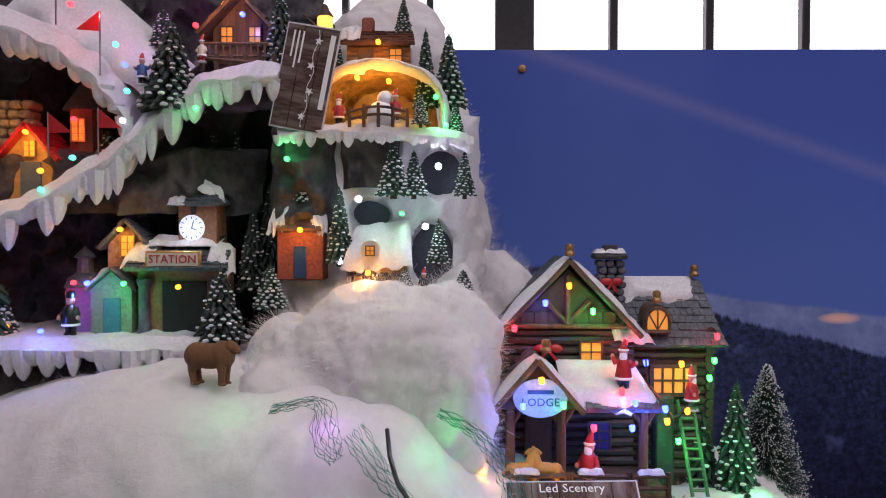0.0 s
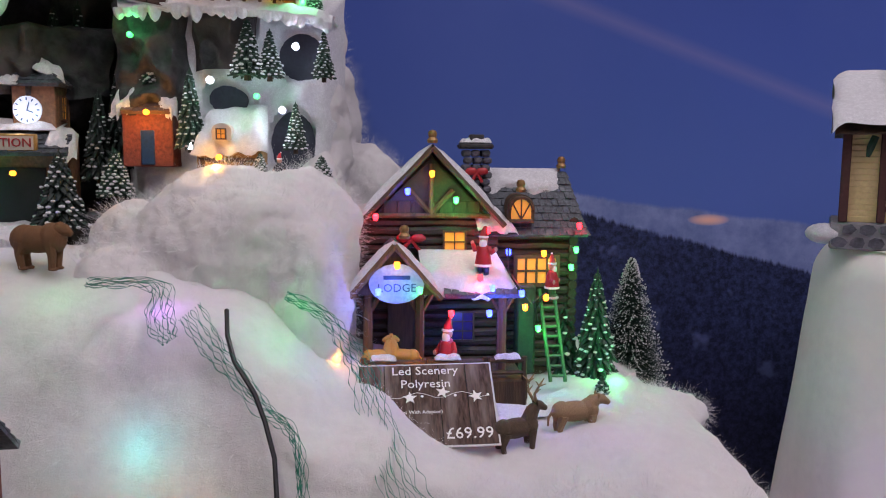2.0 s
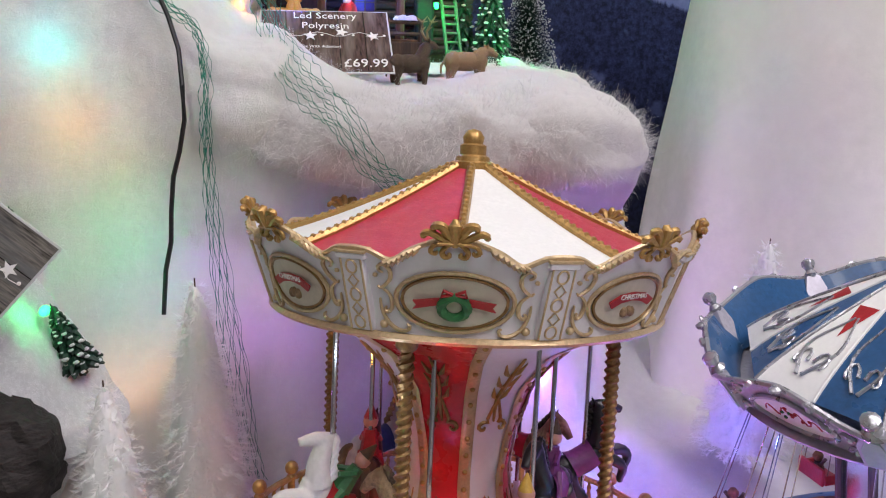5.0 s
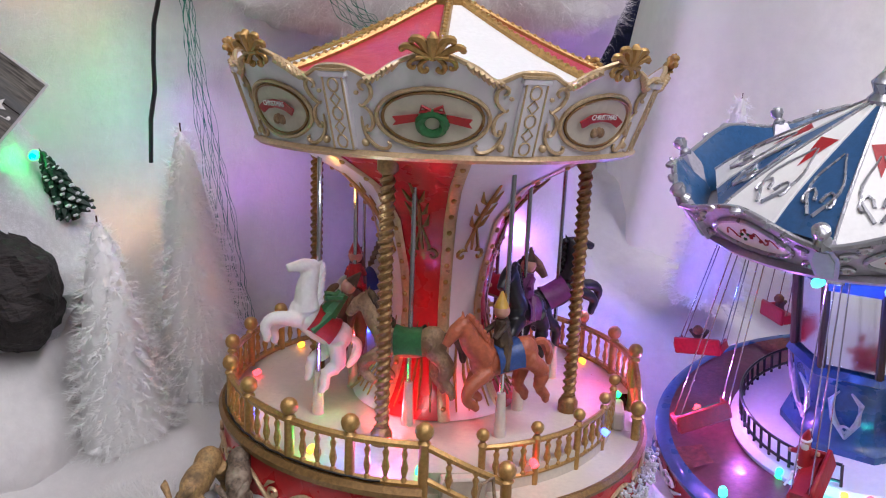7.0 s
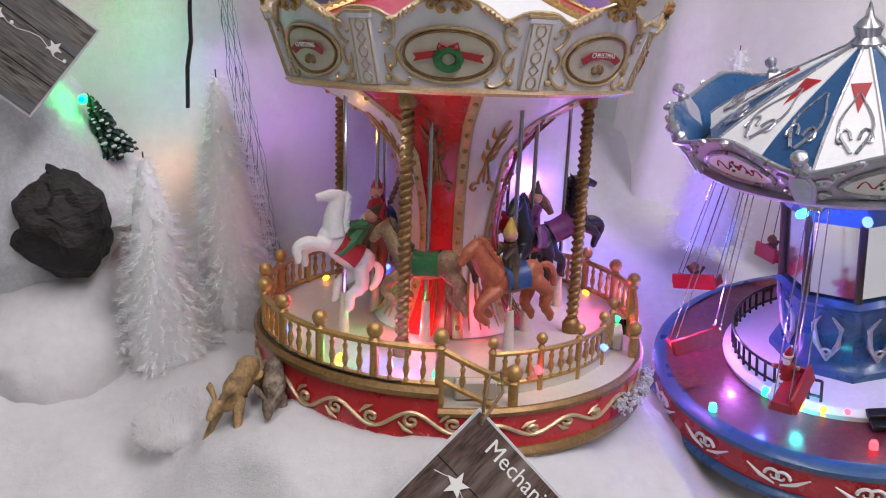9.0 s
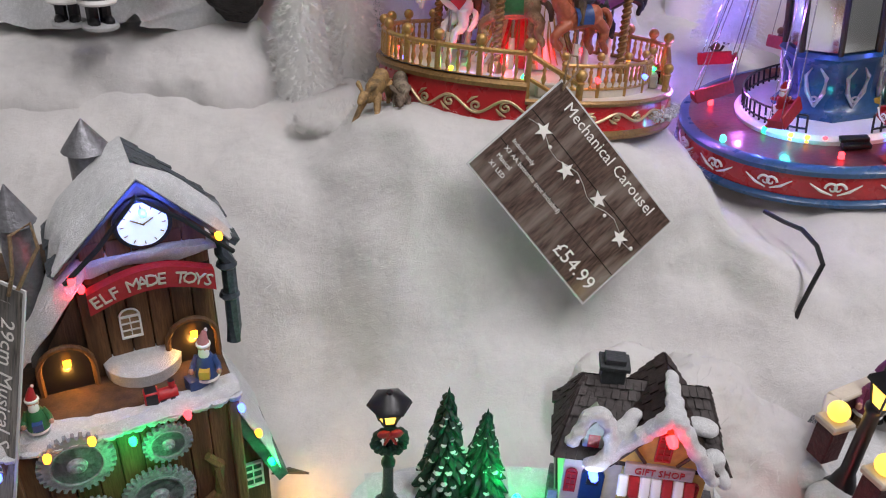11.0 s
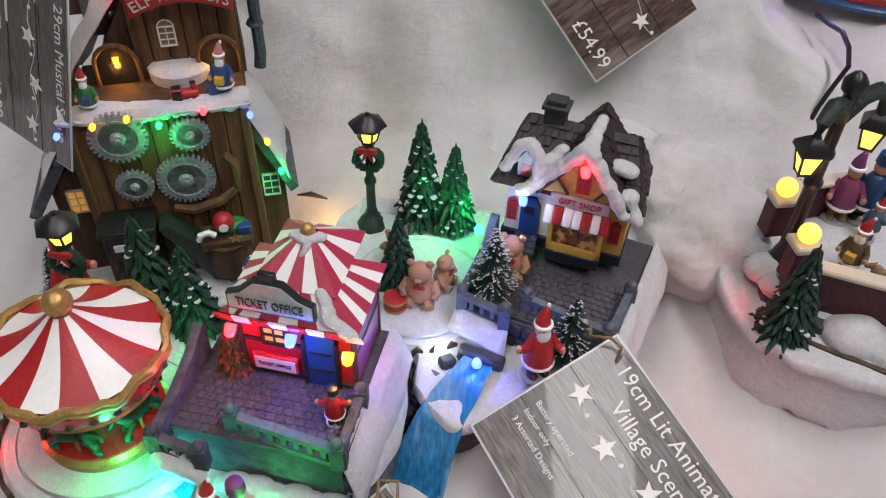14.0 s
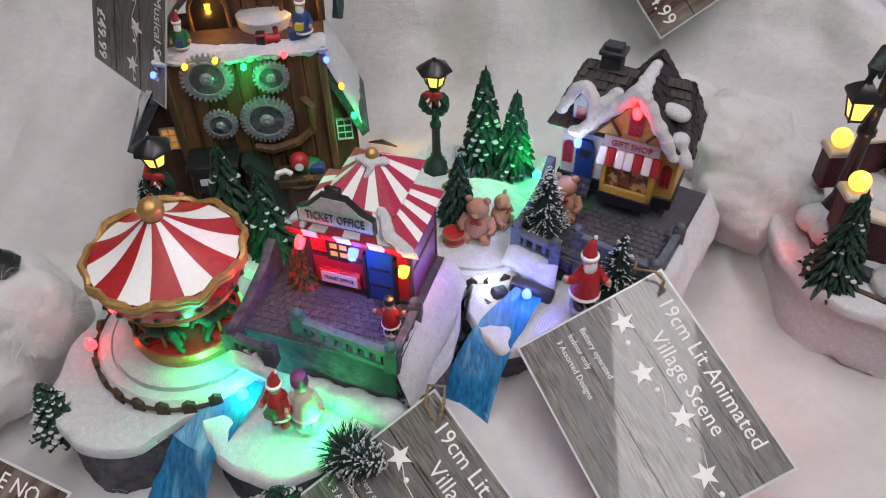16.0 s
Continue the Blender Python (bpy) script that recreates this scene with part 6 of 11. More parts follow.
# ---- station mountain ----
def station_mountain():
    root = thing("ski_mountain", "dark rock mountain model with snow slopes, station and cottages", "model mountain", ID)
    crag(root, -.80, -.16, 1.36, 1.92, 1.055, .06, .035, 2, holes=[(-.235, 1.50, .075, .17, .10), (-.44, 1.68, .08, .09, .05)])
    crag(root, -.80, -.235, 1.300, 1.405, .915, .05, .016, 5, surf("brown_carved_rock", (.060, .046, .038), .7, scale=100, var=.5, bump=.9, dist=.003), "rock_foot")
    crag(root, -.78, -.215, 1.54, 1.62, .965, .05, .02, 9, None, "rock_shelf")
    # snow terraces
    snow_bank(root, [(-.80, .905, 1.402), (-.70, .900, 1.402), (-.60, .905, 1.401), (-.52, .898, 1.400), (-.45, .900, 1.402), (-.38, .896, 1.401), (-.31, .900, 1.402), (-.25, .905, 1.402)], .16, .020, .055, 2, width=.014)
    snow_bank(root, [(-.52, .900, 1.530), (-.47, .905, 1.545), (-.42, .915, 1.570), (-.36, .925, 1.612), (-.31, .930, 1.655), (-.26, .925, 1.690), (-.20, .920, 1.700), (-.175, .925, 1.700)], .10, .030, .052, 3, width=.012)
    snow_bank(root, [(-.62, .915, 1.80), (-.54, .920, 1.775), (-.48, .925, 1.758), (-.42, .930, 1.735), (-.375, .935, 1.70), (-.345, .940, 1.655), (-.355, .940, 1.62)], .11, .036, .040, 4, width=.016)
    snow_bank(root, [(-.56, .935, 1.545), (-.50, .940, 1.550), (-.44, .945, 1.556), (-.40, .950, 1.580)], .08, .016, .01, 6)
    bm = bmesh.new()
    snow_cap(bm, (-.50, .945, 1.76), (-.33, .945, 1.66), (-.46, 1.02, 1.86), (-.30, 1.02, 1.72), .02, 5, nu=24, nv=16)
    part("snow_slope", bm, SNOW, root, "smooth white ski slope")
    # station
    sb = surf("peach_station_brick", (.26, .13, .07), .6, scale=260, var=.35, bump=.6)
    bm = bmesh.new()
    box(bm, .096, .050, .090, T((-.296, .972, 1.447)), .001)
    st = part("station_hall", bm, sb, root, "peach brick station hall")
    # no opening is cut; a black panel puts in the tunnel's shade
    bm = bmesh.new()
    box(bm, .050, .004, .062, T((-.290, .9465, 1.433)))
    part("tunnel_mouth", bm, surf("black_void_paint", (.004, .004, .004), .8), st, "flat black panel standing for the shade in the station tunnel")
    for x in (-.335, -.252):
        bm = bmesh.new()
        lathe(bm, [(.008, 0), (.008, .006), (.006, .009), (.0055, .052), (.008, .056), (.009, .062)], 12, T((x, .944, 1.404)))
        part("column", bm, PALE_ROCK, st, "grey station column")
    shingles(st, (-.352, .926, 1.478), (-.236, .926, 1.478), (-.240, .960, 1.500), (-.348, .960, 1.500), 5, 14, SLATE)
    bm = bmesh.new()
    box(bm, .062, .004, .019, T((-.297, .930, 1.489)), .001)
    sg = part("sign_board", bm, GOLD, st, "gold-framed station sign")
    bm = bmesh.new()
    box(bm, .056, .001, .014, T((-.297, .9274, 1.489)))
    part("sign_face", bm, CREAM, sg)
    lettering("STATION", .0128, T((-.297, .9262, 1.489)) @ UP, TOY_RED, sg, depth=.0004)
    bm = bmesh.new()
    snow_cap(bm, (-.360, .930, 1.478), (-.328, .930, 1.480), (-.352, .975, 1.508), (-.320, .975, 1.508), .010, 3, drip=.008)
    snow_cap(bm, (-.262, .928, 1.480), (-.228, .930, 1.472), (-.266, .975, 1.512), (-.240, .975, 1.500), .010, 4, drip=.008)
    snow_cap(bm, (-.335, .945, 1.502), (-.255, .945, 1.502), (-.335, .985, 1.512), (-.255, .985, 1.512), .009, 5)
    part("roof_snow", bm, SNOW, st, "snow patches on the station roof")
    bm = bmesh.new()
    box(bm, .044, .040, .050, T((-.278, .975, 1.527)), .001)
    tw = part("clock_tower", bm, sb, root, "square clock tower")
    bm = bmesh.new()
    lathe(bm, [(.013, 0), (.0145, .001), (.0145, .003), (.0001, .0035)], 24, pose(-.284, .956, 1.524, 90, 0, 0))
    part("clock_face", bm, CLOCK_LIT, tw, "lit white clock face")
    bm = bmesh.new()
    for i in range(12):
        a = 2 * PI * i / 12
        box(bm, .0012, .0006, .003, pose(-.284 + .0115 * math.sin(a), .9520, 1.524 + .0115 * math.cos(a), 0, math.degrees(a), 0))
    box(bm, .0011, .0006, .009, pose(-.2825, .9518, 1.528, 0, 15, 0))
    box(bm, .0011, .0006, .007, pose(-.281, .9518, 1.5225, 0, 110, 0))
    part("clock_pointer", bm, NAVY, tw, "dark clock pointers and marks")
    window(tw, pose(-.2555, .972, 1.527, 0, 0, 90), .014, .024, 2, 3, WOOD_DARK)
    for a, b, c, d in (((-.306, .948), (-.250, .948), (-.272, .974), (-.284, .974)), ((-.250, .948), (-.250, 1.002), (-.272, .976), (-.272, .974)), ((-.306, 1.002), (-.306, .948), (-.284, .974), (-.284, .976))):
        shingles(tw, (*a, 1.550), (*b, 1.550), (*c, 1.576), (*d, 1.576), 6, 7, SLATE)
    bm = bmesh.new()
    snow_cap(bm, (-.312, .944, 1.549), (-.290, .944, 1.549), (-.300, .960, 1.556), (-.290, .960, 1.556), .008, 6)
    snow_cap(bm, (-.276, .950, 1.566), (-.246, .962, 1.550), (-.284, .978, 1.580), (-.262, .984, 1.572), .007, 7)
    part("tower_snow", bm, SNOW, tw)
    # platform house
    bm = bmesh.new()
    prism(bm, [(-.384, 1.402), (-.336, 1.402), (-.336, 1.505), (-.360, 1.528), (-.384, 1.505)], .962, 1.01)
    hs = part("platform_house", bm, STONE, root, "tan stone platform house")
    window(hs, T((-.360, .9605, 1.503)), .016, .024, 2, 3, GOLD)
    for s in (-1, 1):
        shingles(hs, (-.360 + s * .031, .950, 1.500), (-.360 + s * .031, 1.01, 1.500), (-.360, 1.01, 1.534), (-.360, .950, 1.534), 5, 6, SLATE)
    bm = bmesh.new()
    prism(bm, [(-.394, 1.402), (-.348, 1.402), (-.348, 1.455), (-.371, 1.475), (-.394, 1.455)], .940, .962)
    # green lamplight on the porch wall is part of its base colour
    pr = part("green_porch", bm, surf("green_lit_wall", (.16, .26, .14), .6, scale=220, var=.3, bump=.4), hs, "small porch with green lamplight put into its wall colour")
    bm = bmesh.new()
    box(bm, .020, .003, .042, T((-.370, .939, 1.424)), .001)
    part("door", bm, surf("teal_door", (.03, .16, .17), .5), pr, "teal panel door")
    bm = bmesh.new()
    prism(bm, [(-.430, 1.402), (-.398, 1.402), (-.398, 1.455), (-.430, 1.455)], .955, .985)
    kiosk = part("platform_kiosk", bm, surf("violet_wall", (.20, .14, .26), .6), hs, "small violet kiosk")
    bm = bmesh.new()
    lathe(bm, [(.024, 1.455), (.020, 1.466), (.010, 1.472), (.009, 1.488), (.013, 1.490), (.001, 1.502)], 8, T((-.414, .970, 0)))
    part("kiosk_roof", bm, SLATE, kiosk)
    for s in (-1, 1):
        bm = bmesh.new()
        snow_cap(bm, (-.371 + s * .030, .934, 1.452), (-.371 + s * .030, .962, 1.452), (-.371, .934, 1.480), (-.371, .962, 1.480), .005, 8 + s, wave=.2)
        part("porch_snow", bm, SLATE if s > 0 else SNOW, pr)
    # cottage and tower on the upper terrace
    bm = bmesh.new()
    prism(bm, [(-.500, 1.555), (-.440, 1.555), (-.440, 1.605), (-.470, 1.638), (-.500, 1.605)], .958, 1.01)
    ct = part("cottage", bm, surf("ochre_wall", (.40, .24, .07), .6, scale=200, var=.25, bump=.4), root, "ochre cottage")
    for s in (-1, 1):
        shingles(ct, (-.470 + s * .037, .944, 1.600), (-.470 + s * .037, 1.01, 1.600), (-.470, 1.01, 1.642), (-.470, .944, 1.642), 5, 6, TOY_RED)
    bm = bmesh.new()
    box(bm, .024, .003, .042, T((-.469, .9565, 1.578)), .001)
    part("door", bm, surf("grey_blue_door", (.08, .11, .13), .5), ct, "grey-blue cottage door")
    window(ct, T((-.470, .9565, 1.614)), .014, .018, 2, 3, GOLD)
    rnd = random.Random(8)
    for j in range(10):
        for i in range(3):
            bm = bmesh.new()
            box(bm, .0125, .03, .010, pose(-.506 + .0135 * i + .003 * (j % 2), .975, 1.568 + .0108 * j, 0, 0, rnd.uniform(-4, 4)), .0025)
            part("chimney_stone", bm, STONE, ct)
    bm = bmesh.new()
    lathe(bm, [(.020, 1.60), (.018, 1.665)], 8, T((-.425, 1.0, 0)))
    tw2 = part("turret", bm, surf("dark_red_wall", (.20, .05, .03), .6), root, "dark red turret")
    bm = bmesh.new()
    lathe(bm, [(.027, 1.663), (.024, 1.668), (.002, 1.700)], 8, T((-.425, 1.0, 0)))
    part("turret_roof", bm, SLATE, tw2)
    window(tw2, T((-.425, .9805, 1.638)), .016, .026, 2, 3, GOLD)
    # mountain cabin on the high ledge
    bm = bmesh.new()
    prism(bm, [(-.262, 1.712), (-.196, 1.712), (-.196, 1.750), (-.229, 1.785), (-.262, 1.750)], .965, 1.02)
    cb = part("cabin", bm, WOOD, root, "brown timber cabin")
    for s in (-1, 1):
        shingles(cb, (-.229 + s * .046, .945, 1.742), (-.229 + s * .046, 1.03, 1.742), (-.229, 1.03, 1.790), (-.229, .945, 1.790), 6, 7, WOOD)
    for x in (-.245, -.213):
        window(cb, T((x, .9635, 1.742)), .014, .022, 2, 2, WOOD_DARK)
    bm = bmesh.new()
    for z in (.0, .014):
        rod(bm, (-.268, .945, 1.716 + z), (-.190, .945, 1.716 + z), .0018, n=6)
    for i in range(11):
        rod(bm, (-.268 + .0078 * i, .945, 1.712), (-.268 + .0078 * i, .945, 1.732), .0014, n=5)
    part("balcony_rail", bm, WOOD, cb)
    bm = bmesh.new()
    snow_cap(bm, (-.205, .945, 1.758), (-.178, .945, 1.738), (-.205, 1.02, 1.765), (-.180, 1.02, 1.745), .009, 4)
    part("roof_snow", bm, SNOW, cb)
    for i in range(6):
        bm = bmesh.new()
        rod(bm, (-.265 + .016 * i, .935, 1.698), (-.265 + .016 * i, .935, 1.716), .003, n=6)
        part("fence_post", bm, WOOD_DARK, root)
    bm = bmesh.new()
    rod(bm, (-.27, .934, 1.712), (-.180, .934, 1.704), .0024, n=6)
    part("fence_rail", bm, WOOD_DARK, root)
    for x, z, h, c in ((-.372, 1.69, .07, 1), (-.375, 1.60, .055, 1), (-.49, 1.525, .03, 1), (-.42, 1.745, .06, 1), (-.43, 1.60, .05, 1)):
        bm = bmesh.new()
        rod(bm, (x, .92, z), (x, .92, z + h), .0010, n=5, idx=1)
        prism(bm, [(x, z + h), (x, z + h - .022), (x - .026, z + h - .020)] if z > 1.65 else [(x, z + h), (x, z + h - .022), (x + .026, z + h - .022)], .9195, .9205, ID, 0)
        part("piste_flag", bm, [TOY_RED, CHROME], root, "red triangular piste flag")
    for c, p in (("amber", (-.363, .948, 1.522)), ("red", (-.415, .945, 1.462)), ("blue", (-.395, .935, 1.462)), ("green", (-.352, .930, 1.462)), ("amber", (-.293, .935, 1.458)), ("green", (-.262, .905, 1.652)), ("amber", (-.470, .950, 1.632)), ("red", (-.427, .975, 1.650)), ("amber", (-.245, .955, 1.776)), ("blue", (-.222, .945, 1.762)), ("red", (-.268, .925, 1.745)),
                 ("cyan", (-.352, .915, 1.722)), ("blue", (-.342, .915, 1.700)), ("cyan", (-.340, .915, 1.672)), ("white", (-.345, .915, 1.640)), ("cyan", (-.43, .905, 1.565)), ("amber", (-.43, .905, 1.585)), ("red", (-.40, .915, 1.765)), ("blue", (-.42, .915, 1.78)), ("cyan", (-.40, .915, 1.60)), ("blue", (-.44, .92, 1.41)), ("cyan", (-.515, .92, 1.43))):
        led(root, c, p, .0029)
    return root


station_mountain()
for rgb, x, y, z, w in ((AMBER, -.363, .930, 1.515, .014), (RED, -.420, .925, 1.455, .008), (BLUE, -.398, .915, 1.450, .014), (GREEN, -.352, .912, 1.45, .02), (AMBER, -.468, .925, 1.62, .02), (GREEN, -.258, .895, 1.645, .01), (BLUE, -.218, .925, 1.755, .012), (AMBER, -.24, .93, 1.765, .010), (VIOLET, -.30, .98, 1.75, .02), (COOL, -.283, .935, 1.508, .006), (RED, -.43, .955, 1.645, .006), (BLUE, -.43, .88, 1.42, .02), (RED, -.37, .90, 1.76, .01)):
    glow(rgb, w * (4.0 if rgb == GREEN else 8 if rgb in (AMBER, RED) else 6), x, y - .004, z, .003)
for x, y, z, h, r, sn in ((-.240, .915, 1.402, .082, .026, .7), (-.500, .930, 1.404, .060, .026, .9), (-.222, .985, 1.45, .10, .020, .6), (-.282, 1.03, 1.56, .085, .018, .6), (-.252, 1.02, 1.55, .10, .018, .6), (-.205, 1.0, 1.46, .12, .020, .5), (-.300, .935, 1.652, .105, .032, .7), (-.182, .955, 1.695, .10, .022, .7), (-.328, .99, 1.735, .05, .016, .6), (-.372, 1.0, 1.60, .055, .018, .5), (-.395, .99, 1.59, .05, .018, .5), (-.428, .995, 1.415, .045, .014, .4)):
    resin_tree(pose(x, y, z), h, r, "dark cast fir with snow-lined tiers on the mountain", sn, 10, 12, int(h * 5000), "mountain firs", green=surf_blackgreen if z < 9 else None)
resin_tree(pose(-.515, .925, 1.404), .125, .040, "decorated green Christmas tree with coloured baubles", .0, 9, 12, 77, "mountain firs")
for i in range(14):
    bm = bmesh.new()
    a, q = i * 2.4, (i + .5) / 14
    ball(bm, .0034, (-.515 + .036 * (1 - q) * math.cos(a), .925 - abs(.036 * (1 - q) * math.sin(a)) - .003, 1.41 + .11 * q), n=8)
    single("bauble", bm, [BULB["amber"], TOY_RED, GOLD, BULB["cyan"]][i % 4], "small bright bauble on the Christmas tree", "bauble", group="baubles")
figurine("skier_figurine", pose(-.328, .925, 1.680, 0, 0, 30), .036, "skier figurine in blue on the ski slope", TOY_BLUE, TOY_RED, BLACK, False, ((-1, .8, -.1), (1, .8, .1)), group="figurines")
figurine("traveller_figurine", pose(-.405, .915, 1.404, 0, 0, 0), .056, "dark-coated traveller figurine on the platform", BLACK, BLACK, BLACK, False, hat_kind="flat", group="figurines")
figurine("child_figurine", pose(-.262, .925, 1.705, 0, 0, 0), .030, "child figurine in a pale coat on the ledge", CREAM, TOY_RED, TOY_RED, False, group="figurines")

# ---- slope mountain ----
def slope_mountain():
    root = thing("piste_mountain", "snowy mountain model with lit cave, cabin and toboggan tunnels", "model mountain", ID)
    holes = [(-.002, 1.588, .026, .030, .05), (-.012, 1.492, .026, .040, .05), (-.082, 1.540, .024, .020, .04)]
    crag(root, -.200, .045, 1.38, 1.66, .972, .05, .012, 14, SNOW, "snow_face", holes)
    # each tunnel's inner shade is painted as a flat slate-blue disc
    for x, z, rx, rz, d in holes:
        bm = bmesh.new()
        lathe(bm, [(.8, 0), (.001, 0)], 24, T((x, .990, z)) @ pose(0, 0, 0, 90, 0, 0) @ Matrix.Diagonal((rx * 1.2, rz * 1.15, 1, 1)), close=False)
        part("tunnel_mouth", bm, surf("slate_blue_shadow_paint", (.03, .035, .06), .6), root, "flat dark disc standing for the shade in a toboggan tunnel")
    crag(root, -.195, -.120, 1.52, 1.640, .945, .03, .02, 16, ROCK, "rock_face")
    crag(root, -.118, -.045, 1.57, 1.632, .955, .03, .016, 18, ROCK, "rock_face")
    # cave with painted golden wall
    bm = bmesh.new()
    def cave(u, v):
        a = PI * u
        q = Vector((-.070 - .066 * math.cos(a) * (1 - .35 * v), .945 + .075 * v, 1.636 + (.066 * math.sin(a) ** .55) * (1 - .3 * v)))
        return q + lump(q, 70, .004, 3)
    grid(bm, cave, 30, 14)
    bm2 = bmesh.new()
    prism(bm2, [(-.12 + .10 * i / 12, 1.630 + .062 * math.sin(PI * i / 12) ** .55) for i in range(13)], 1.005, 1.012)
    part("cave_lining", bm, surf("golden_brown_cave_paint", (.21, .13, .03), .35, scale=150, var=.6, bump=.7), root, "golden brown cave lining")
    part("cave_wall", bm2, surf("golden_cave_wall_paint", (.20, .12, .03), .35, scale=120, var=.5, bump=.6), root, "golden cave back wall")
    bm = bmesh.new()
    def roofs(u, v):
        a = PI * (-.05 + 1.1 * u)
        r = .005 + .010 * noise.noise((u * 6, 3, 1)) ** 2
        b = 2 * PI * v
        c = Vector((-.070 - .074 * math.cos(a), .955, 1.636 + .070 * max(-.2, math.sin(a)) ** .6 if math.sin(a) > 0 else 1.630))
        q = c + Vector((-math.cos(a), 0, math.sin(a))) * r * math.cos(b) + Vector((0, 1, 0)) * .035 * math.sin(b)
        return q + lump(q, 60, .003, 4)
    grid(bm, roofs, 40, 16)
    part("cave_snow", bm, SNOW, root, "snow arch over the cave")
    snow_bank(root, [(-.180, .925, 1.632), (-.13, .918, 1.634), (-.08, .912, 1.634), (-.03, .914, 1.630), (.02, .918, 1.626), (.036, .925, 1.620)], .08, .016, .018, 11)
    # cabin over the cave
    bm = bmesh.new()
    box(bm, .070, .045, .036, T((-.072, .985, 1.732)), .001)
    cb = part("cabin", bm, surf("amber_log_wall", (.28, .12, .04), .6, scale=220, var=.35, bump=.5), root, "amber log cabin", T((0, 0, -.013)))
    for i in range(6):
        bm = bmesh.new()
        rod(bm, (-.108, .962, 1.717 + .006 * i), (-.036, .962, 1.717 + .006 * i), .0032, n=6)
        part("log", bm, surf_amberlog, cb)
    shingles(cb, (-.114, .950, 1.745), (-.030, .950, 1.745), (-.034, .985, 1.766), (-.110, .985, 1.766), 5, 12, surf("rust_brown_shingle", (.10, .035, .02), .6, scale=300, var=.4, bump=.6))
    bm = bmesh.new()
    box(bm, .018, .003, .028, T((-.086, .958, 1.728)))
    part("door", bm, WOOD_DARK, cb)
    window(cb, T((-.052, .958, 1.732)), .014, .016, 2, 2, WOOD_DARK)
    bm = bmesh.new()
    snow_cap(bm, (-.118, .948, 1.746), (-.092, .948, 1.748), (-.112, .985, 1.770), (-.094, .985, 1.770), .007, 4)
    part("roof_snow", bm, SNOW, cb)
    bm = bmesh.new()
    box(bm, .014, .014, .018, T((-.086, .985, 1.772)), .002)
    part("chimney", bm, BRICK, cb)
    # lantern
    bm = bmesh.new()
    lathe(bm, [(.008, 0), (.009, .018), (.006, .020)], 8, T((-.131, .95, 1.742)))
    ln = part("lantern", bm, LIT_LAMP, root, "glowing amber lantern")
    bm = bmesh.new()
    lathe(bm, [(.010, 1.761), (.005, 1.768), (.003, 1.774), (.001, 1.775)], 8, T((-.131, .95, 0)))
    sweep(bm, [(-.131, .96, 1.745), (-.145, .965, 1.756), (-.158, .965, 1.768)], .0016, 5)
    rod(bm, (-.131, .955, 1.66), (-.131, .955, 1.742), .002, n=6)
    part("lantern_bracket", bm, WOOD_DARK, ln)
    # brick kiosk
    bm = bmesh.new()
    box(bm, .052, .040, .056, T((-.157, .955, 1.494)), .001)
    kk = part("kiosk", bm, BRICK, root, "red brick kiosk")
    bm = bmesh.new()
    box(bm, .014, .003, .036, T((-.157, .934, 1.486)), .001)
    part("door", bm, NAVY, kk, "dark kiosk door")
    shingles(kk, (-.182, .928, 1.522), (-.132, .928, 1.522), (-.138, .955, 1.548), (-.176, .955, 1.548), 5, 8, surf("brown_tile_paint", (.12, .07, .05), .6, scale=260, var=.3, bump=.5))
    bm = bmesh.new()
    snow_cap(bm, (-.194, .926, 1.516), (-.174, .926, 1.522), (-.184, .965, 1.556), (-.160, .965, 1.556), .010, 5, drip=.01)
    snow_cap(bm, (-.142, .926, 1.520), (-.124, .926, 1.514), (-.158, .965, 1.556), (-.132, .965, 1.552), .010, 6, drip=.01)
    part("roof_snow", bm, SNOW, kk)
    bm = bmesh.new()
    box(bm, .012, .012, .012, T((-.143, .95, 1.556)), .002)
    part("chimney", bm, SNOW, kk)
    # cottage under deep snow
    bm = bmesh.new()
    box(bm, .066, .045, .030, T((-.070, .935, 1.472)), .001)
    cg = part("cottage", bm, surf("ochre_cottage_wall", (.40, .22, .06), .6, scale=220, var=.3, bump=.4), root, "ochre cottage buried in snow")
    bm = bmesh.new()
    snow_cap(bm, (-.108, .902, 1.478), (-.030, .902, 1.482), (-.100, .960, 1.522), (-.036, .960, 1.534), .016, 7, wave=.1, drip=.006, nu=24, nv=14)
    part("roof_snow", bm, SNOW, cg, "deep rounded roof snow")
    bm = bmesh.new()
    prism(bm, [(-.084, 1.494), (-.066, 1.494)] + [(-.075 + .010 * math.cos(PI * i / 8), 1.503 + .008 * math.sin(PI * i / 8)) for i in range(9)], .898, .930)
    dd = part("dormer", bm, CREAM, cg)
    window(dd, T((-.075, .897, 1.500)), .009, .010, 2, 2, WOOD_DARK)
    bm = bmesh.new()
    for i in range(5):
        rod(bm, (-.096 + .013 * i, .908, 1.445), (-.096 + .013 * i, .908, 1.475), .002, n=6)
    rod(bm, (-.10, .908, 1.474), (-.036, .908, 1.474), .0024, n=6)
    part("porch", bm, WOOD_DARK, cg)
    # bridge in the cave mouth
    bm = bmesh.new()
    for z in (1.640, 1.648):
        sweep(bm, [(-.098 + .062 * i / 8, .905, z + .006 * math.sin(PI * i / 8)) for i in range(9)], .0016, 5)
    for i in range(5):
        x = -.098 + .062 * i / 4
        rod(bm, (x, .905, 1.632), (x, .905, 1.652 + .006 * math.sin(PI * i / 4)), .0019, n=6)
    part("bridge_rail", bm, WOOD_DARK, root, "dark little bridge rail")
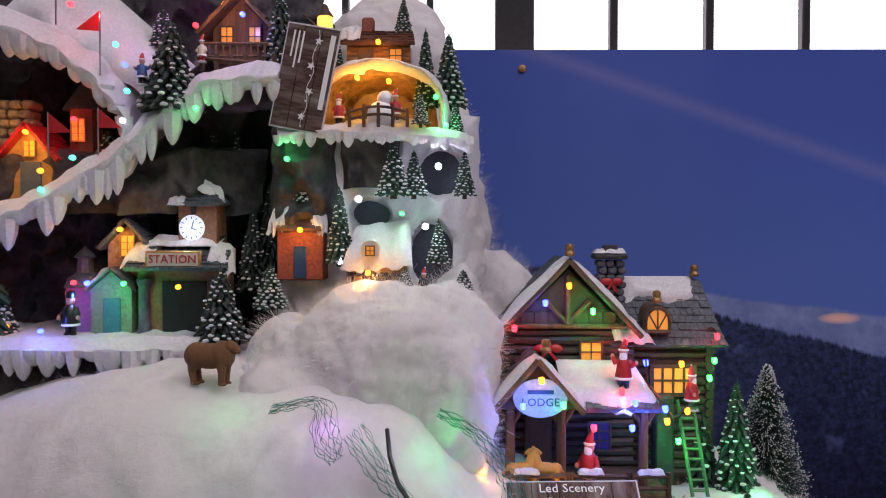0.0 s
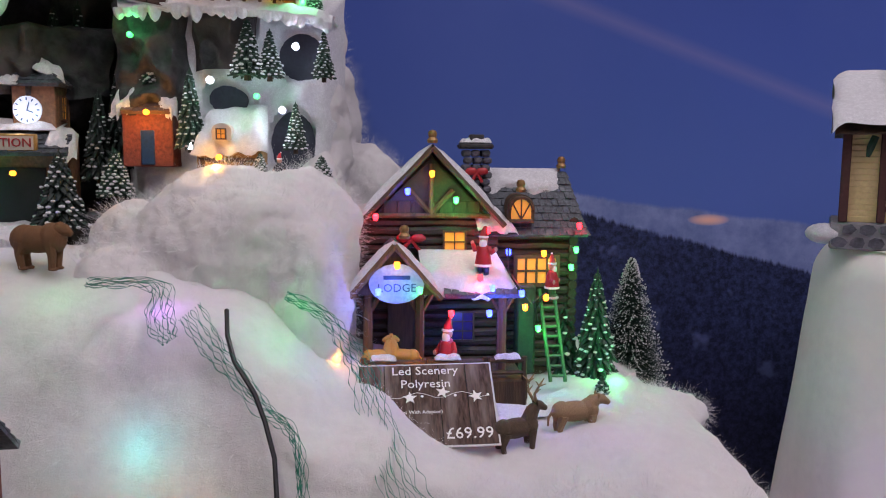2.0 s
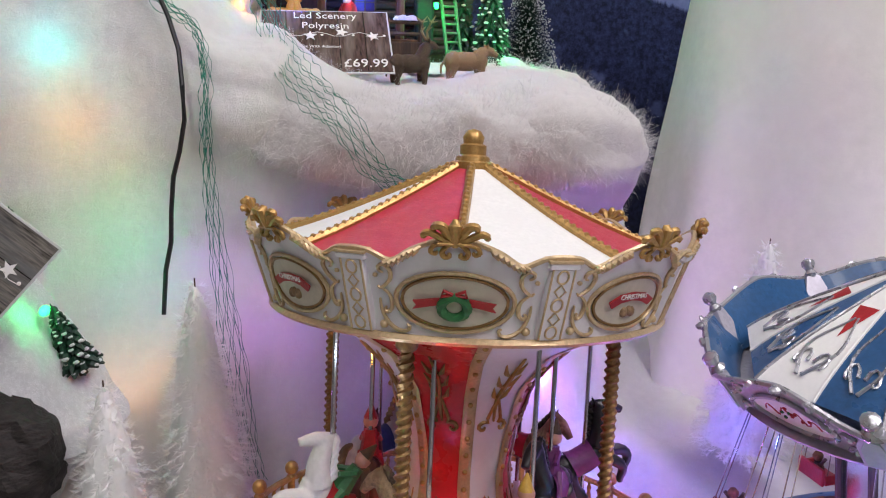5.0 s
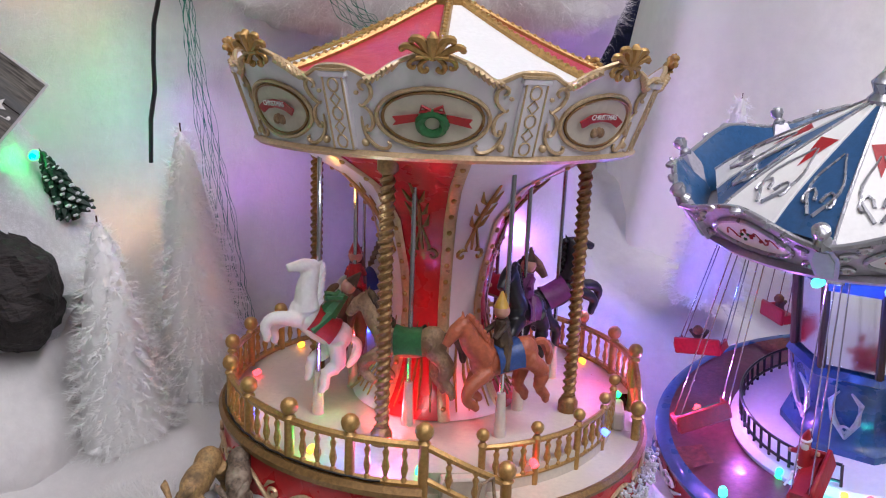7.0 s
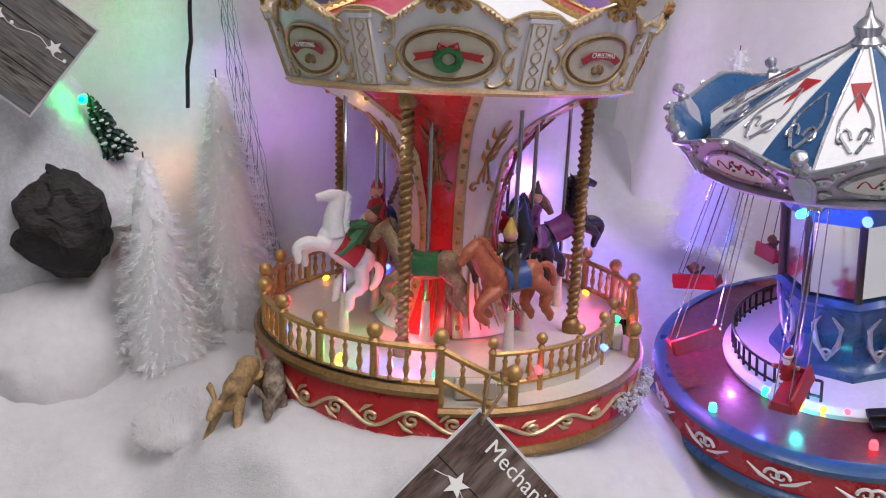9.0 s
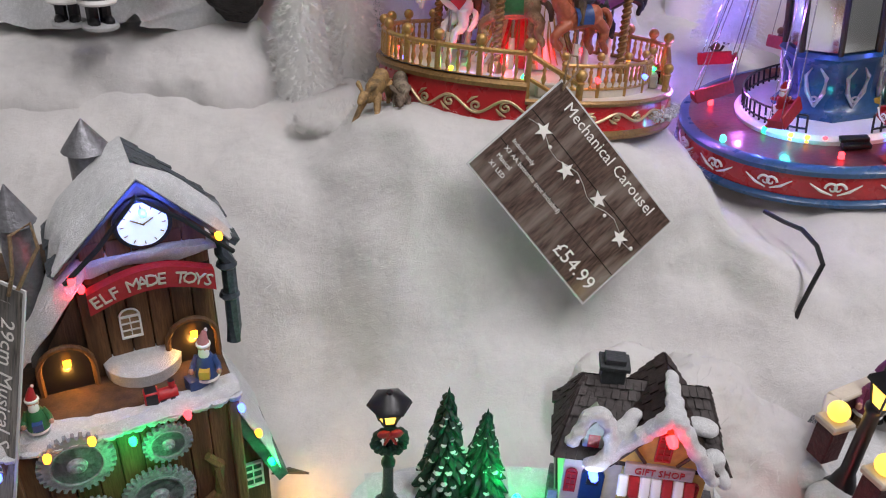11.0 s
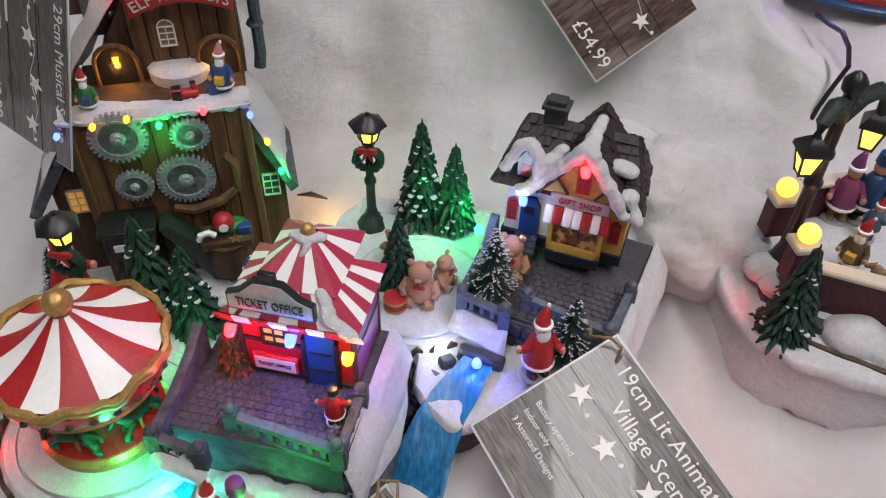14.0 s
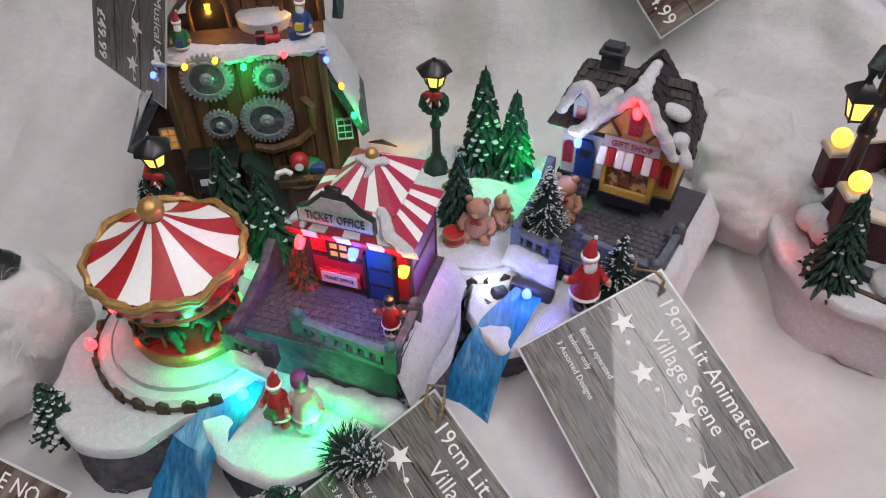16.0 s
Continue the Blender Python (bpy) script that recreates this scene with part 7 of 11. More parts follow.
    for c, p in (("amber", (-.093, .935, 1.690)), ("amber", (-.058, .935, 1.686)), ("amber", (-.071, .948, 1.732)), ("green", (.005, .925, 1.636)), ("green", (-.006, .93, 1.668)), ("white", (-.003, .93, 1.592)), ("white", (-.091, .93, 1.556)), ("white", (-.017, .925, 1.526)), ("green", (-.043, .925, 1.540)), ("white", (-.111, .925, 1.488)), ("amber", (-.077, .895, 1.477)), ("amber", (-.155, .926, 1.522)), ("green", (-.17, .93, 1.60))):
        led(root, c, p, .0038 if c == "white" else .0030)
    return root


surf_amberlog = surf("amber_log_paint", (.34, .15, .05), .6, scale=220, var=.3, bump=.5)
slope_mountain()
for rgb, x, y, z, w in ((AMBER, -.088, .950, 1.680, .018), (AMBER, -.060, .950, 1.676, .018), (AMBER, -.071, .935, 1.728, .008), (GREEN, .005, .915, 1.642, .016), (COOL, -.003, .915, 1.588, .012), (COOL, -.090, .915, 1.552, .010), (COOL, -.016, .905, 1.520, .012), (GREEN, -.043, .905, 1.538, .010), (AMBER, -.077, .880, 1.470, .016), (AMBER, -.155, .912, 1.516, .016), (GREEN, -.165, .92, 1.605, .008)):
    glow(rgb, w * (4.0 if rgb == GREEN else 8 if rgb in (AMBER, RED) else 6), x, y - .004, z, .003)
for x, y, z, h, r, sn in ((.008, .955, 1.66, .085, .020, .9), (-.018, .955, 1.66, .09, .014, .9), (-.052, .925, 1.56, .060, .018, .9), (-.030, .93, 1.56, .05, .014, .9), (-.112, .93, 1.485, .085, .016, .9), (-.155, .955, 1.552, .034, .016, .8), (-.188, .925, 1.435, .05, .018, .8), (-.003, .92, 1.485, .050, .012, .7), (.024, .905, 1.44, .04, .018, .8), (.026, .93, 1.56, .05, .012, .9), (.016, .94, 1.625, .04, .010, .9), (-.022, .91, 1.636, .034, .009, .9), (-.038, .905, 1.458, .024, .010, .9), (-.125, .97, 1.71, .05, .012, .9), (-.045, .985, 1.742, .05, .012, .9)):
    resin_tree(pose(x, y, z), h, r, "snow-laden cast fir on the piste mountain", min(1.0, sn * 1.8), 9, 11, int(h * 9000 + x * 100), "piste firs")
SNOWMAN = bmesh.new()
ball(SNOWMAN, .016, (0, 0, .012), n=14)
ball(SNOWMAN, .009, (.004, 0, .030), n=12)
single("snowball_figure", SNOWMAN, WHITE, "round white snowman figure in the golden cave", "figurine", T((-.066, .930, 1.636)))
figurine("child_figurine", pose(-.050, .925, 1.640, 0, 0, 0), .036, "child figurine in red beside the snowman", group="figurines", beard=False)
figurine("santa_figurine", pose(-.112, .925, 1.636, 0, 0, 0), .036, "Santa figurine at the cave mouth", group="figurines")
figurine("sledger_figurine", pose(-.018, .900, 1.452, 0, 0, 0), .030, "child figurine with a red cap in the tunnel mouth", BLACK, TOY_RED, BLACK, False, group="figurines")
MT = frame_of((-.147, .915, 1.686), (-.022, .0, -.11), (-.15, -.95, .1))
price_tag(MT, .115, .062, [], [], "", "glossy dark board-print price tag hung on the mountain", None, 3, False, 4, None, title_size=.010, bars=(.7, .3, .35, .25))
cotton_tuft([(-.07, 1.06, 1.72, .085, .05, .10), (-.10, 1.08, 1.66, .10, .05, .10), (.00, 1.06, 1.60, .045, .04, .10), (.022, 1.04, 1.50, .030, .05, .09)], 41, "cotton wool heaped behind the mountain top")

# ---- half-timbered house on the pedestal ----
def timber_house(m):
    root = thing("timber_house", "cream half-timbered model house with deep roof snow and stone chimney", "model house", m)
    bm = bmesh.new()
    box(bm, .21, .12, .030, T((.075, .06, .015)), .002)
    part("stone_plinth", bm, surf("pale_grey_mortar", (.26, .26, .27), .7, scale=200, var=.2, bump=.5), root, "grey stone plinth")
    rnd = random.Random(6)
    for j in range(2):
        for i in range(11):
            bm = bmesh.new()
            k = rnd.randint(5, 7)
            pts = [(.0085 * rnd.uniform(.8, 1.05) * math.cos(2 * PI * q / k), .0066 * rnd.uniform(.85, 1.05) * math.sin(2 * PI * q / k)) for q in range(k)]
            prism(bm, pts, -.002, .001, T((-.020 + .0178 * i + .009 * (j % 2), -.0005, .008 + .0145 * j)))
            part("plinth_stone", bm, PALE_ROCK, root)
    wall = surf("cream_clapboard", (.60, .47, .22), .55, scale=220, var=.12, bump=.3)
    for i in range(15):
        bm = bmesh.new()
        box(bm, .19, .006, .0066, pose(.075, .007, .0335 + .0064 * i, 8, 0, 0), .0006)
        part("clapboard", bm, wall, root)
    bm = bmesh.new()
    box(bm, .188, .10, .096, T((.075, .060, .078)))
    part("body", bm, wall, root)
    for x, w in ((-.018, .009), (.018, .008), (.086, .009), (.120, .008), (.168, .009)):
        bm = bmesh.new()
        box(bm, w, .010, .098, T((x, .004, .079)), .001)
        part("timber_post", bm, surf_timber, root)
    for x0, x1, z in ((.018, .086, .106), (.018, .086, .045), (.086, .168, .106), (.086, .168, .045)):
        bm = bmesh.new()
        box(bm, x1 - x0, .009, .006, T(((x0 + x1) / 2, .004, z)), .0008)
        part("timber_rail", bm, surf_timber, root)
    for x in (.052, .142):
        window(root, T((x, .003, .076)), .034, .044, 2, 3, TOY_GREEN, surf("dim_room_pane", (.06, .05, .045), .15, scale=60, var=.6, other=(.30, .12, .03), cover=(.55, .7)), .005)
    bm = bmesh.new()
    sweep(bm, [(.026 + .054 * i / 10, -.004, .122 - .012 * math.sin(PI * i / 10)) for i in range(11)], [.003 + .001 * (i % 2) for i in range(11)], 6)
    sweep(bm, [(.008, -.003, .122), (.004, -.004, .110), (.002, -.004, .100)], [.004, .0045, .002], 6)
    part("garland", bm, PINE, root, "green swag garland")
    bm = bmesh.new()
    prism(bm, [(-.020, .124), (.062, .186), (.144, .124)], -.186, .030, pose(0, 0, 0, 0, 0, 90))
    part("roof", bm, WOOD_DARK, root, "dark roof under the snow")
    bm = bmesh.new()
    def cap(u, v):
        x = -.034 + .225 * u
        w = v * 2
        if w < 1:
            y, z = -.024 + .088 * w, .124 + .064 * w ** .9
        else:
            y, z = .064 + .08 * (w - 1), .188 - .06 * (w - 1)
        e = min(1, min(u, 1 - u) * 18) ** .5
        q = Vector((x, y - .004 * (1 - e), z + .010 * e))
        return q + lump(q, 40, .003, 4)
    grid(bm, cap, 60, 40)
    part("roof_snow", bm, SNOW, root, "deep smooth roof snow")
    bm = bmesh.new()
    lathe(bm, [(.019, .140), (.018, .18), (.0165, .226), (.019, .229)], 14, T((.062, .030, 0)))
    ch = part("chimney", bm, ROCK, root, "round dark stone chimney")
    for j in range(8):
        for i in range(7):
            a = 2 * PI * (i + .5 * (j % 2)) / 7
            bm = bmesh.new()
            ball(bm, .0085, (.062 + .0165 * math.cos(a), .030 + .0165 * math.sin(a), .150 + .0095 * j), (1, 1, .62), 7)
            part("chimney_stone", bm, PALE_ROCK, ch)
    bm = bmesh.new()
    lathe(bm, [(.018, .226), (.022, .230), (.020, .240), (.010, .246), (.001, .247)], 16, T((.062, .030, 0)))
    part("chimney_snow", bm, SNOW, ch)
    bm = bmesh.new()
    ball(bm, .013, (-.034, .010, .016), (1.6, 1, .9), 14)
    part("snow_bank", bm, SNOW, root)
    return root


surf_timber = surf("dark_red_timber", (.075, .022, .018), .55, scale=250, var=.3, bump=.4)
timber_house(pose(.600, .880, 1.384, 0, 0, -31))

# ---- swing ride ----
SWING = leaning(.573, .417, .804, 1.75, -8.93, -162.6, 1.119)
PLUM = surf("plum_deck_paint", (.16, .035, .045), .35, scale=200, var=.3, bump=.2, coat=.2)
SILVER = surf("silver_lilac_paint", (.55, .52, .60), .35, .35, scale=300, var=.15, bump=.15)
RIDE_BLUE = surf("ride_blue_paint", (.03, .10, .24), .3, scale=250, var=.2, bump=.15, coat=.2)
MIRROR = surf("mirror_pane", (.75, .78, .80), .06, 1.0, scale=20, var=.05, bump=.01)


def swing_ride(m):
    root = thing("swing_ride", "blue, white and silver toy chair-swing ride with lit column", "swing ride", m)
    bm = bmesh.new()
    lathe(bm, [(.149, .004), (.151, .010), (.147, .030)], 72, close=False)
    part("drum", bm, CAR_RED, root, "red drum with white scrolls")
    bm = bmesh.new()
    lathe(bm, [(.145, 0), (.154, 0), (.155, .004), (.151, .007), (.147, .007)], 72, close=False)
    lathe(bm, [(.143, .029), (.150, .029), (.151, .034), (.146, .037), (.140, .037)], 72, close=False)
    part("blue_rim", bm, RIDE_BLUE, root, "blue mouldings of the drum")
    for k in range(16):
        bm = bmesh.new()
        base = pose(0, 0, 0, 0, 0, 22.5 * k) @ pose(0, -.151, .018)
        for hand in (-1, 1):
            scroll(bm, 1.0, .006, base @ T((hand * .009, 0, .001)), .0014, hand)
            sweep(bm, [base @ Vector((hand * .002, 0, -.006)), base @ Vector((hand * .012, 0, -.002)), base @ Vector((hand * .022, .001, .005))], [.0007, .0015, .0006], 5)
        part("drum_scroll", bm, WHITE, root, "white painted scroll")
    bm = bmesh.new()
    lathe(bm, [(.001, .0355), (.146, .0355)], 64, close=False)
    part("deck", bm, PLUM, root, "plum red deck")
    for a in (-118, -28, 62, 152):
        bm = bmesh.new()
        lathe(bm, [(.120, .0375), (.140, .0375)], 6, a0=radians(a), a1=radians(a + 11), close=False)
        part("deck_hatch", bm, BRICK, root, "rust red hatch")
    bm = bmesh.new()
    lathe(bm, [(.092, .0355), (.093, .040), (.088, .044)], 56, close=False)
    lathe(bm, [(.088, .044), (.001, .0445)], 56, close=False)
    part("inner_floor", bm, WHITE, root, "white inner floor")
    for r, z in ((.085, .062), (.085, .048)):
        bm = bmesh.new()
        sweep(bm, arc(r, z, -292, 28, 80), .0012, 5)
        part("fence_rail", bm, BLACK, root)
    bm = bmesh.new()
    rod(bm, (0, 0, 0), (0, 0, .018), .0011, n=5)
    first = None
    for i in range(54):
        a = radians(-292 + 320 * i / 53)
        mm = pose(.085 * math.cos(a), .085 * math.sin(a), .044)
        if first is None:
            first = part("fence_bar", bm, BLACK, root, m=mm)
        else:
            again(first, mm)
    # column
    bm = bmesh.new()
    lathe(bm, [(.056, .044), (.056, .050), (.050, .054), (.046, .070), (.048, .100), (.054, .106), (.050, .110)], 8)
    part("column_base", bm, RIDE_BLUE, root, "blue octagonal column base")
    for i in range(8):
        a = 45 * i + 22.5
        mm = pose(0, 0, 0, 0, 0, a + 90)
        bm = bmesh.new()
        for s in (-1, 1):
            sweep(bm, [mm @ Vector((0, -.046, .056)), mm @ Vector((s * .008, -.0475, .072)), mm @ Vector((s * .010, -.049, .088)), mm @ Vector((s * .004, -.052, .098))], [.0012, .0024, .0020, .0008], 6)
            scroll(bm, 1.0, .004, mm @ T((s * .004, -.048, .064)), .0011, s)
        part("column_leaf", bm, SILVER, root, "silver leaf relief")
        bm = bmesh.new()
        box(bm, .033, .002, .060, mm @ T((0, -.0425, .142)))
        part("window", bm, MIRROR, root, "mirror window")
        bm = bmesh.new()
        rod(bm, mm @ Vector((.0185, -.0448, .110)), mm @ Vector((.0185, -.0448, .176)), .0028, n=6)
        part("mullion", bm, WOOD_DARK, root, "dark red-brown mullion")
    bm = bmesh.new()
    lathe(bm, [(.040, .108), (.040, .176)], 8)
    part("column_core", bm, WOOD_DARK, root)
    bm = bmesh.new()
    lathe(bm, [(.044, .168), (.050, .171), (.052, .186), (.047, .192), (.046, .216)], 8)
    part("column_head", bm, RIDE_BLUE, root, "blue column head")
    for i in range(8):
        a = radians(45 * i)
        led(root, ("cyan", "blue", "green", "blue")[i % 4], (.054 * math.cos(a), .054 * math.sin(a), .179), .0034, (math.cos(a), math.sin(a), 0))
    # canopy: silver valance, blue behind, under a roof of navy and white gores
    lip, tip_r, z0, z1 = .118, .139, .2155, .2445
    bm = bmesh.new()
    lathe(bm, [(.002, .2135), (lip, .2135), (lip + .003, .2165), (lip - .002, .219)], 64, close=False)
    part("canopy_soffit", bm, SILVER, root, "lilac canopy underside")

    def gore(a, v):
        """Roof surface at angle a in degrees, v from eaves to peak; flat between the eight ridges."""
        q = ((a + 22.5) % 45 - 22.5) / 22.5
        r = (.112 * (1 - v) + .008 * v) * math.cos(radians(22.5)) / math.cos(radians(22.5 * q)) * (1 + .05 * math.sin(PI * v))
        return Vector((r * math.cos(radians(a)), r * math.sin(radians(a)), .2335 + .058 * v ** .92))

    for k in range(8):
        c = 45 * k
        def val(u, v, off=0.0):
            q = 2 * u - 1
            h = z1 + .0085 * math.cos(q * PI / 2) ** 2 - .003 * abs(q)
            z = z0 + (h - z0) * v
            r = lip + (tip_r - lip) * v ** 1.3 + off
            a = radians(c + 22.5 * q)
            rr = r * (math.cos(radians(22.5)) / math.cos(radians(22.5 * q)) * .55 + .45)
            return Vector((rr * math.cos(a), rr * math.sin(a), z))
        bm = bmesh.new()
        grid(bm, val, 20, 6)
        grid(bm, lambda u, v: val(1 - u, v, -.003), 20, 6, 1)
        pn = part("valance_panel", bm, [SILVER, RIDE_BLUE], root, "silver-lilac valance panel, blue behind")
        bm = bmesh.new()
        sweep(bm, [val(i / 20, 1, -.001) for i in range(21)], .0021, 6)
        P = lambda x, z: val(.5 + x, (z - z0) / (z1 + .006 - z0), .0016)
        zc = .2315
        sweep(bm, [P(.30 * math.cos(2 * PI * i / 30), zc + .0105 * math.sin(2 * PI * i / 30)) for i in range(30)], .0017, 6, loop=True)
        for s in (-1, 1):
            for x, z, r in ((.39, .2395, .05), (.40, .2245, .045), (.31, .2455, .035), (.20, .2500, .03)):
                sweep(bm, [P(s * (x - r * (1 - i / 11) * math.cos(i * .75)), z + .09 * r * (1 - i / 11) * math.sin(i * .75)) for i in range(11)], [.0014 * (1 - .04 * i) for i in range(11)], 5)
                ball(bm, .0024, P(s * x, z), n=7)
        ball(bm, .0032, P(0, .2500), (1.5, 1.2, .8), 8)
        part("valance_scroll", bm, CHROME_SOFT, pn, "silver scroll moulding")
        bm = bmesh.new()
        cen = bm.verts.new(P(0, zc))
        rim = [bm.verts.new(P(.28 * math.cos(2 * PI * i / 30), zc + .0092 * math.sin(2 * PI * i / 30))) for i in range(30)]
        for i in range(30):
            bm.faces.new((cen, rim[i], rim[(i + 1) % 30]))
        pc = part("oval_picture", bm, WHITE, pn, "white oval picture")
        bm = bmesh.new()
        for i in range(9):
            a = i * 2.4
            ball(bm, .0015, P(.16 * (i / 9) * math.cos(a), zc + .0055 * (i / 9) * math.sin(a)), (1, 1, .8), 6, i % 3 == 1)
        for s in (-1, 1):
            sweep(bm, [P(s * (.02 + .02 * i), zc + .0035 * math.sin(i * 1.1)) for i in range(10)], .0006, 5)
        part("holly_motif", bm, [TOY_RED, TOY_GREEN], pc, "red and green painted sprig")
        bm = bmesh.new()
        mm = pose(0, 0, 0, 0, 0, c + 22.5 + 90) @ T((0, -.1275, .2315)) @ pose(0, 0, 0, 30, 0, 0)
        prism(bm, [(-.006, -.016), (.006, -.016), (.0085, .003), (.005, .014), (-.005, .014), (-.0085, .003)], -.003, .003, mm)
        pl = part("pilaster", bm, SILVER, root, "pale silver pilaster shield")
        bm = bmesh.new()
        prism(bm, [(-.004, -.013), (.004, -.013), (.006, .002), (.0035, .010), (-.0035, .010), (-.006, .002)], -.0042, -.0030, mm)
        part("pilaster_inlay", bm, surf_mint, pl, "mint green inlay")
        bm = bmesh.new()
        lathe(bm, [(.0035, .013), (.005, .016), (.0028, .019), (.0052, .023), (.0050, .0265), (.001, .029)], 10, mm)
        part("pilaster_knob", bm, CHROME_SOFT, pl, "silver knob")
        # two gores over each panel
        for h in range(2):
            bm = bmesh.new()
            grid(bm, lambda u, v: gore(c + 22.5 * (h + u), v), 6, 12)
            gr = part("roof_gore", bm, WHITE if h else RIDE_BLUE, root, "white roof gore" if h else "navy blue roof gore")
            bm = bmesh.new()
            mid, up = c + 22.5 * h + 11.25, Vector((0, 0, .0008))
            for s in (-1, 1):
                sweep(bm, [gore(mid + s * (1.0 + 6.5 * math.sin(i / 9 * PI) ** 1.2), .12 + .05 * i) + up for i in range(10)], [.0013 * (1 - .06 * i) for i in range(10)], 5)
                sweep(bm, [gore(mid + s * (5.0 - 3.6 * (1 - i / 10) * math.cos(i * .62)), .22 + .10 * (1 - i / 10) * math.sin(i * .62)) + up for i in range(11)], [.0012 * (1 - .04 * i) for i in range(11)], 5)
            part("roof_scroll", bm, CHROME_SOFT, gr, "silver scroll on the roof")
            if h:
                bm = bmesh.new()
                tri = [bm.verts.new(gore(a, v) + up * .7) for a, v in ((mid - 8.5, .66), (mid + 8.5, .66), (mid, .42))]
                bm.faces.new(tri)
                part("roof_pennant", bm, TOY_RED, gr, "red painted triangle")
            bm = bmesh.new()
            sweep(bm, [gore(c + 22.5 * h, i / 10) + Vector((0, 0, .0004)) for i in range(11)], .0011, 6)
            part("roof_rib", bm, CHROME_SOFT if h else WHITE, root)
        # chair on its chains, its seat along the radius
        a = radians(c - 23)
        d, t = Vector((math.cos(a), math.sin(a), 0)), Vector((-math.sin(a), math.cos(a), 0))
        mt = Matrix((d, t, Vector((0, 0, 1)))).transposed().to_4x4()
        mt.translation = d * .124 + Vector((0, 0, .070 + .004 * (k % 2)))
        mt = mt @ pose(0, 0, 0, 0, 10, 0)
        bm = bmesh.new()
        box(bm, .040, .016, .0035, mt @ pose(0, -.002, 0, 12, 0, 0), .001)
        box(bm, .040, .003, .014, mt @ pose(0, .007, .005, 12, 0, 0), .001)
        for s in (-1, 1):
            box(bm, .0025, .014, .008, mt @ pose(s * .0195, 0, .003), .0006)
        ch = part("chair_seat", bm, TOY_RED, root, "red chair seat")
        bm = bmesh.new()
        box(bm, .033, .010, .0012, mt @ pose(0, -.003, .0032, 12, 0, 0), .0004)
        part("seat_pad", bm, TOY_GREEN if k in (0, 4) else TOY_RED, ch, "painted seat pad")
        bm = bmesh.new()
        for s in (-1, 1):
            rod(bm, mt @ Vector((s * .019, .004, .004)), d * (.086 + s * .010) + t * .004 + Vector((0, 0, .211)), .0005, n=4)
            rod(bm, mt @ Vector((s * .019, -.007, .002)), d * (.086 + s * .010) - t * .004 + Vector((0, 0, .211)), .0005, n=4)
            box(bm, .006, .011, .013, T(d * (.086 + s * .010) + Vector((0, 0, .208))) @ pose(0, 0, 0, 0, 0, math.degrees(a)), .001)
        part("chain", bm, CHROME, ch, "thin steel chains")
        if k in (1, 2):
            bm = bmesh.new()
            for s in (-1, 1):
                scroll(bm, 1.1, .004, mt @ T((s * .009, -.011, .004)), .0008, s)
                sweep(bm, [mt @ Vector((s * .002, -.011, .000)), mt @ Vector((s * .010, -.012, .003)), mt @ Vector((s * .017, -.011, .008))], .0008, 5)
            part("filigree", bm, WHITE, ch, "white scroll on the chair front")
        if k in (3, 6, 7):
            bm = bmesh.new()
            rod(bm, mt @ Vector((0, 0, .002)), mt @ Vector((0, 0, .012)), .0045, .0036, 8, 0)
            ball(bm, .0045, mt @ Vector((0, 0, .0165)), n=8, idx=1)
            for s in (-1, 1):
                rod(bm, mt @ Vector((s * .003, 0, .010)), mt @ Vector((s * .008, -.002, .016)), .0016, n=6)
            part("rider", bm, [DARK_FUR, BEAR_FUR], ch, "small brown bear rider")
    bm = bmesh.new()
    lathe(bm, [(.012, .287), (.012, .292), (.008, .296), (.010, .303), (.003, .310), (.0004, .320)], 14)
    part("finial", bm, CHROME_SOFT, root, "silver finial")
    # small gate house, bench and lights on the floor
    bm = bmesh.new()
    box(bm, .030, .022, .050, pose(-.038, .056, .069, 0, 0, 150), .001)
    box(bm, .034, .026, .004, pose(-.038, .056, .046, 0, 0, 150), .001)
    gh = part("ticket_booth", bm, surf_mint, root, "small pale mint booth")
    bm = bmesh.new()
    lathe(bm, [(.0085, .046), (.0085, .068), (.006, .074), (.0001, .077)], 12, pose(-.0325, .0655, 0, 0, 0, 0))
    part("door", bm, TOY_RED, gh, "red arched booth door")
    bm = bmesh.new()
    lathe(bm, [(.022, .093), (.018, .098), (.002, .122), (.0006, .134)], 4, pose(-.038, .056, 0, 0, 0, 15))
    part("booth_roof", bm, PALE_ROCK, gh, "grey pointed roof")
    for q in (-1, 1):
        bm = bmesh.new()
        lathe(bm, [(.003, .094), (.003, .102), (.0001, .110)], 8, pose(-.038 + q * .012, .056 + q * .007, 0))
        part("turret", bm, WHITE, gh, "small white turret")
    bm = bmesh.new()
    box(bm, .016, .009, .006, pose(-.012, .050, .048, 0, 0, 160), .001)
    box(bm, .016, .002, .012, pose(-.010, .044, .053, 0, 0, 160), .001)
    part("bench", bm, YELLOW, root, "small yellow bench")
    for q in range(2):
        bm = bmesh.new()
        box(bm, .026, .010, .0045, pose(0, 0, 0, 0, 0, 146) @ pose(0, -.091 - .008 * q, .0425 - .0035 * q), .0008)
        part("step", bm, BLACK, root, "dark step up to the inner floor")
    for c, a, r in (("cyan", -3, .136), ("red", 47, .123), ("amber", 30, .090), ("red", 40, .089), ("green", 2, .091), ("blue", 75, .090), ("red", -49, .118), ("green", 95, .125), ("amber", 20, .090)):
        led(root, c, (r * math.cos(radians(a)), r * math.sin(radians(a)), .037), .0030, (0, 0, 1))
    return root


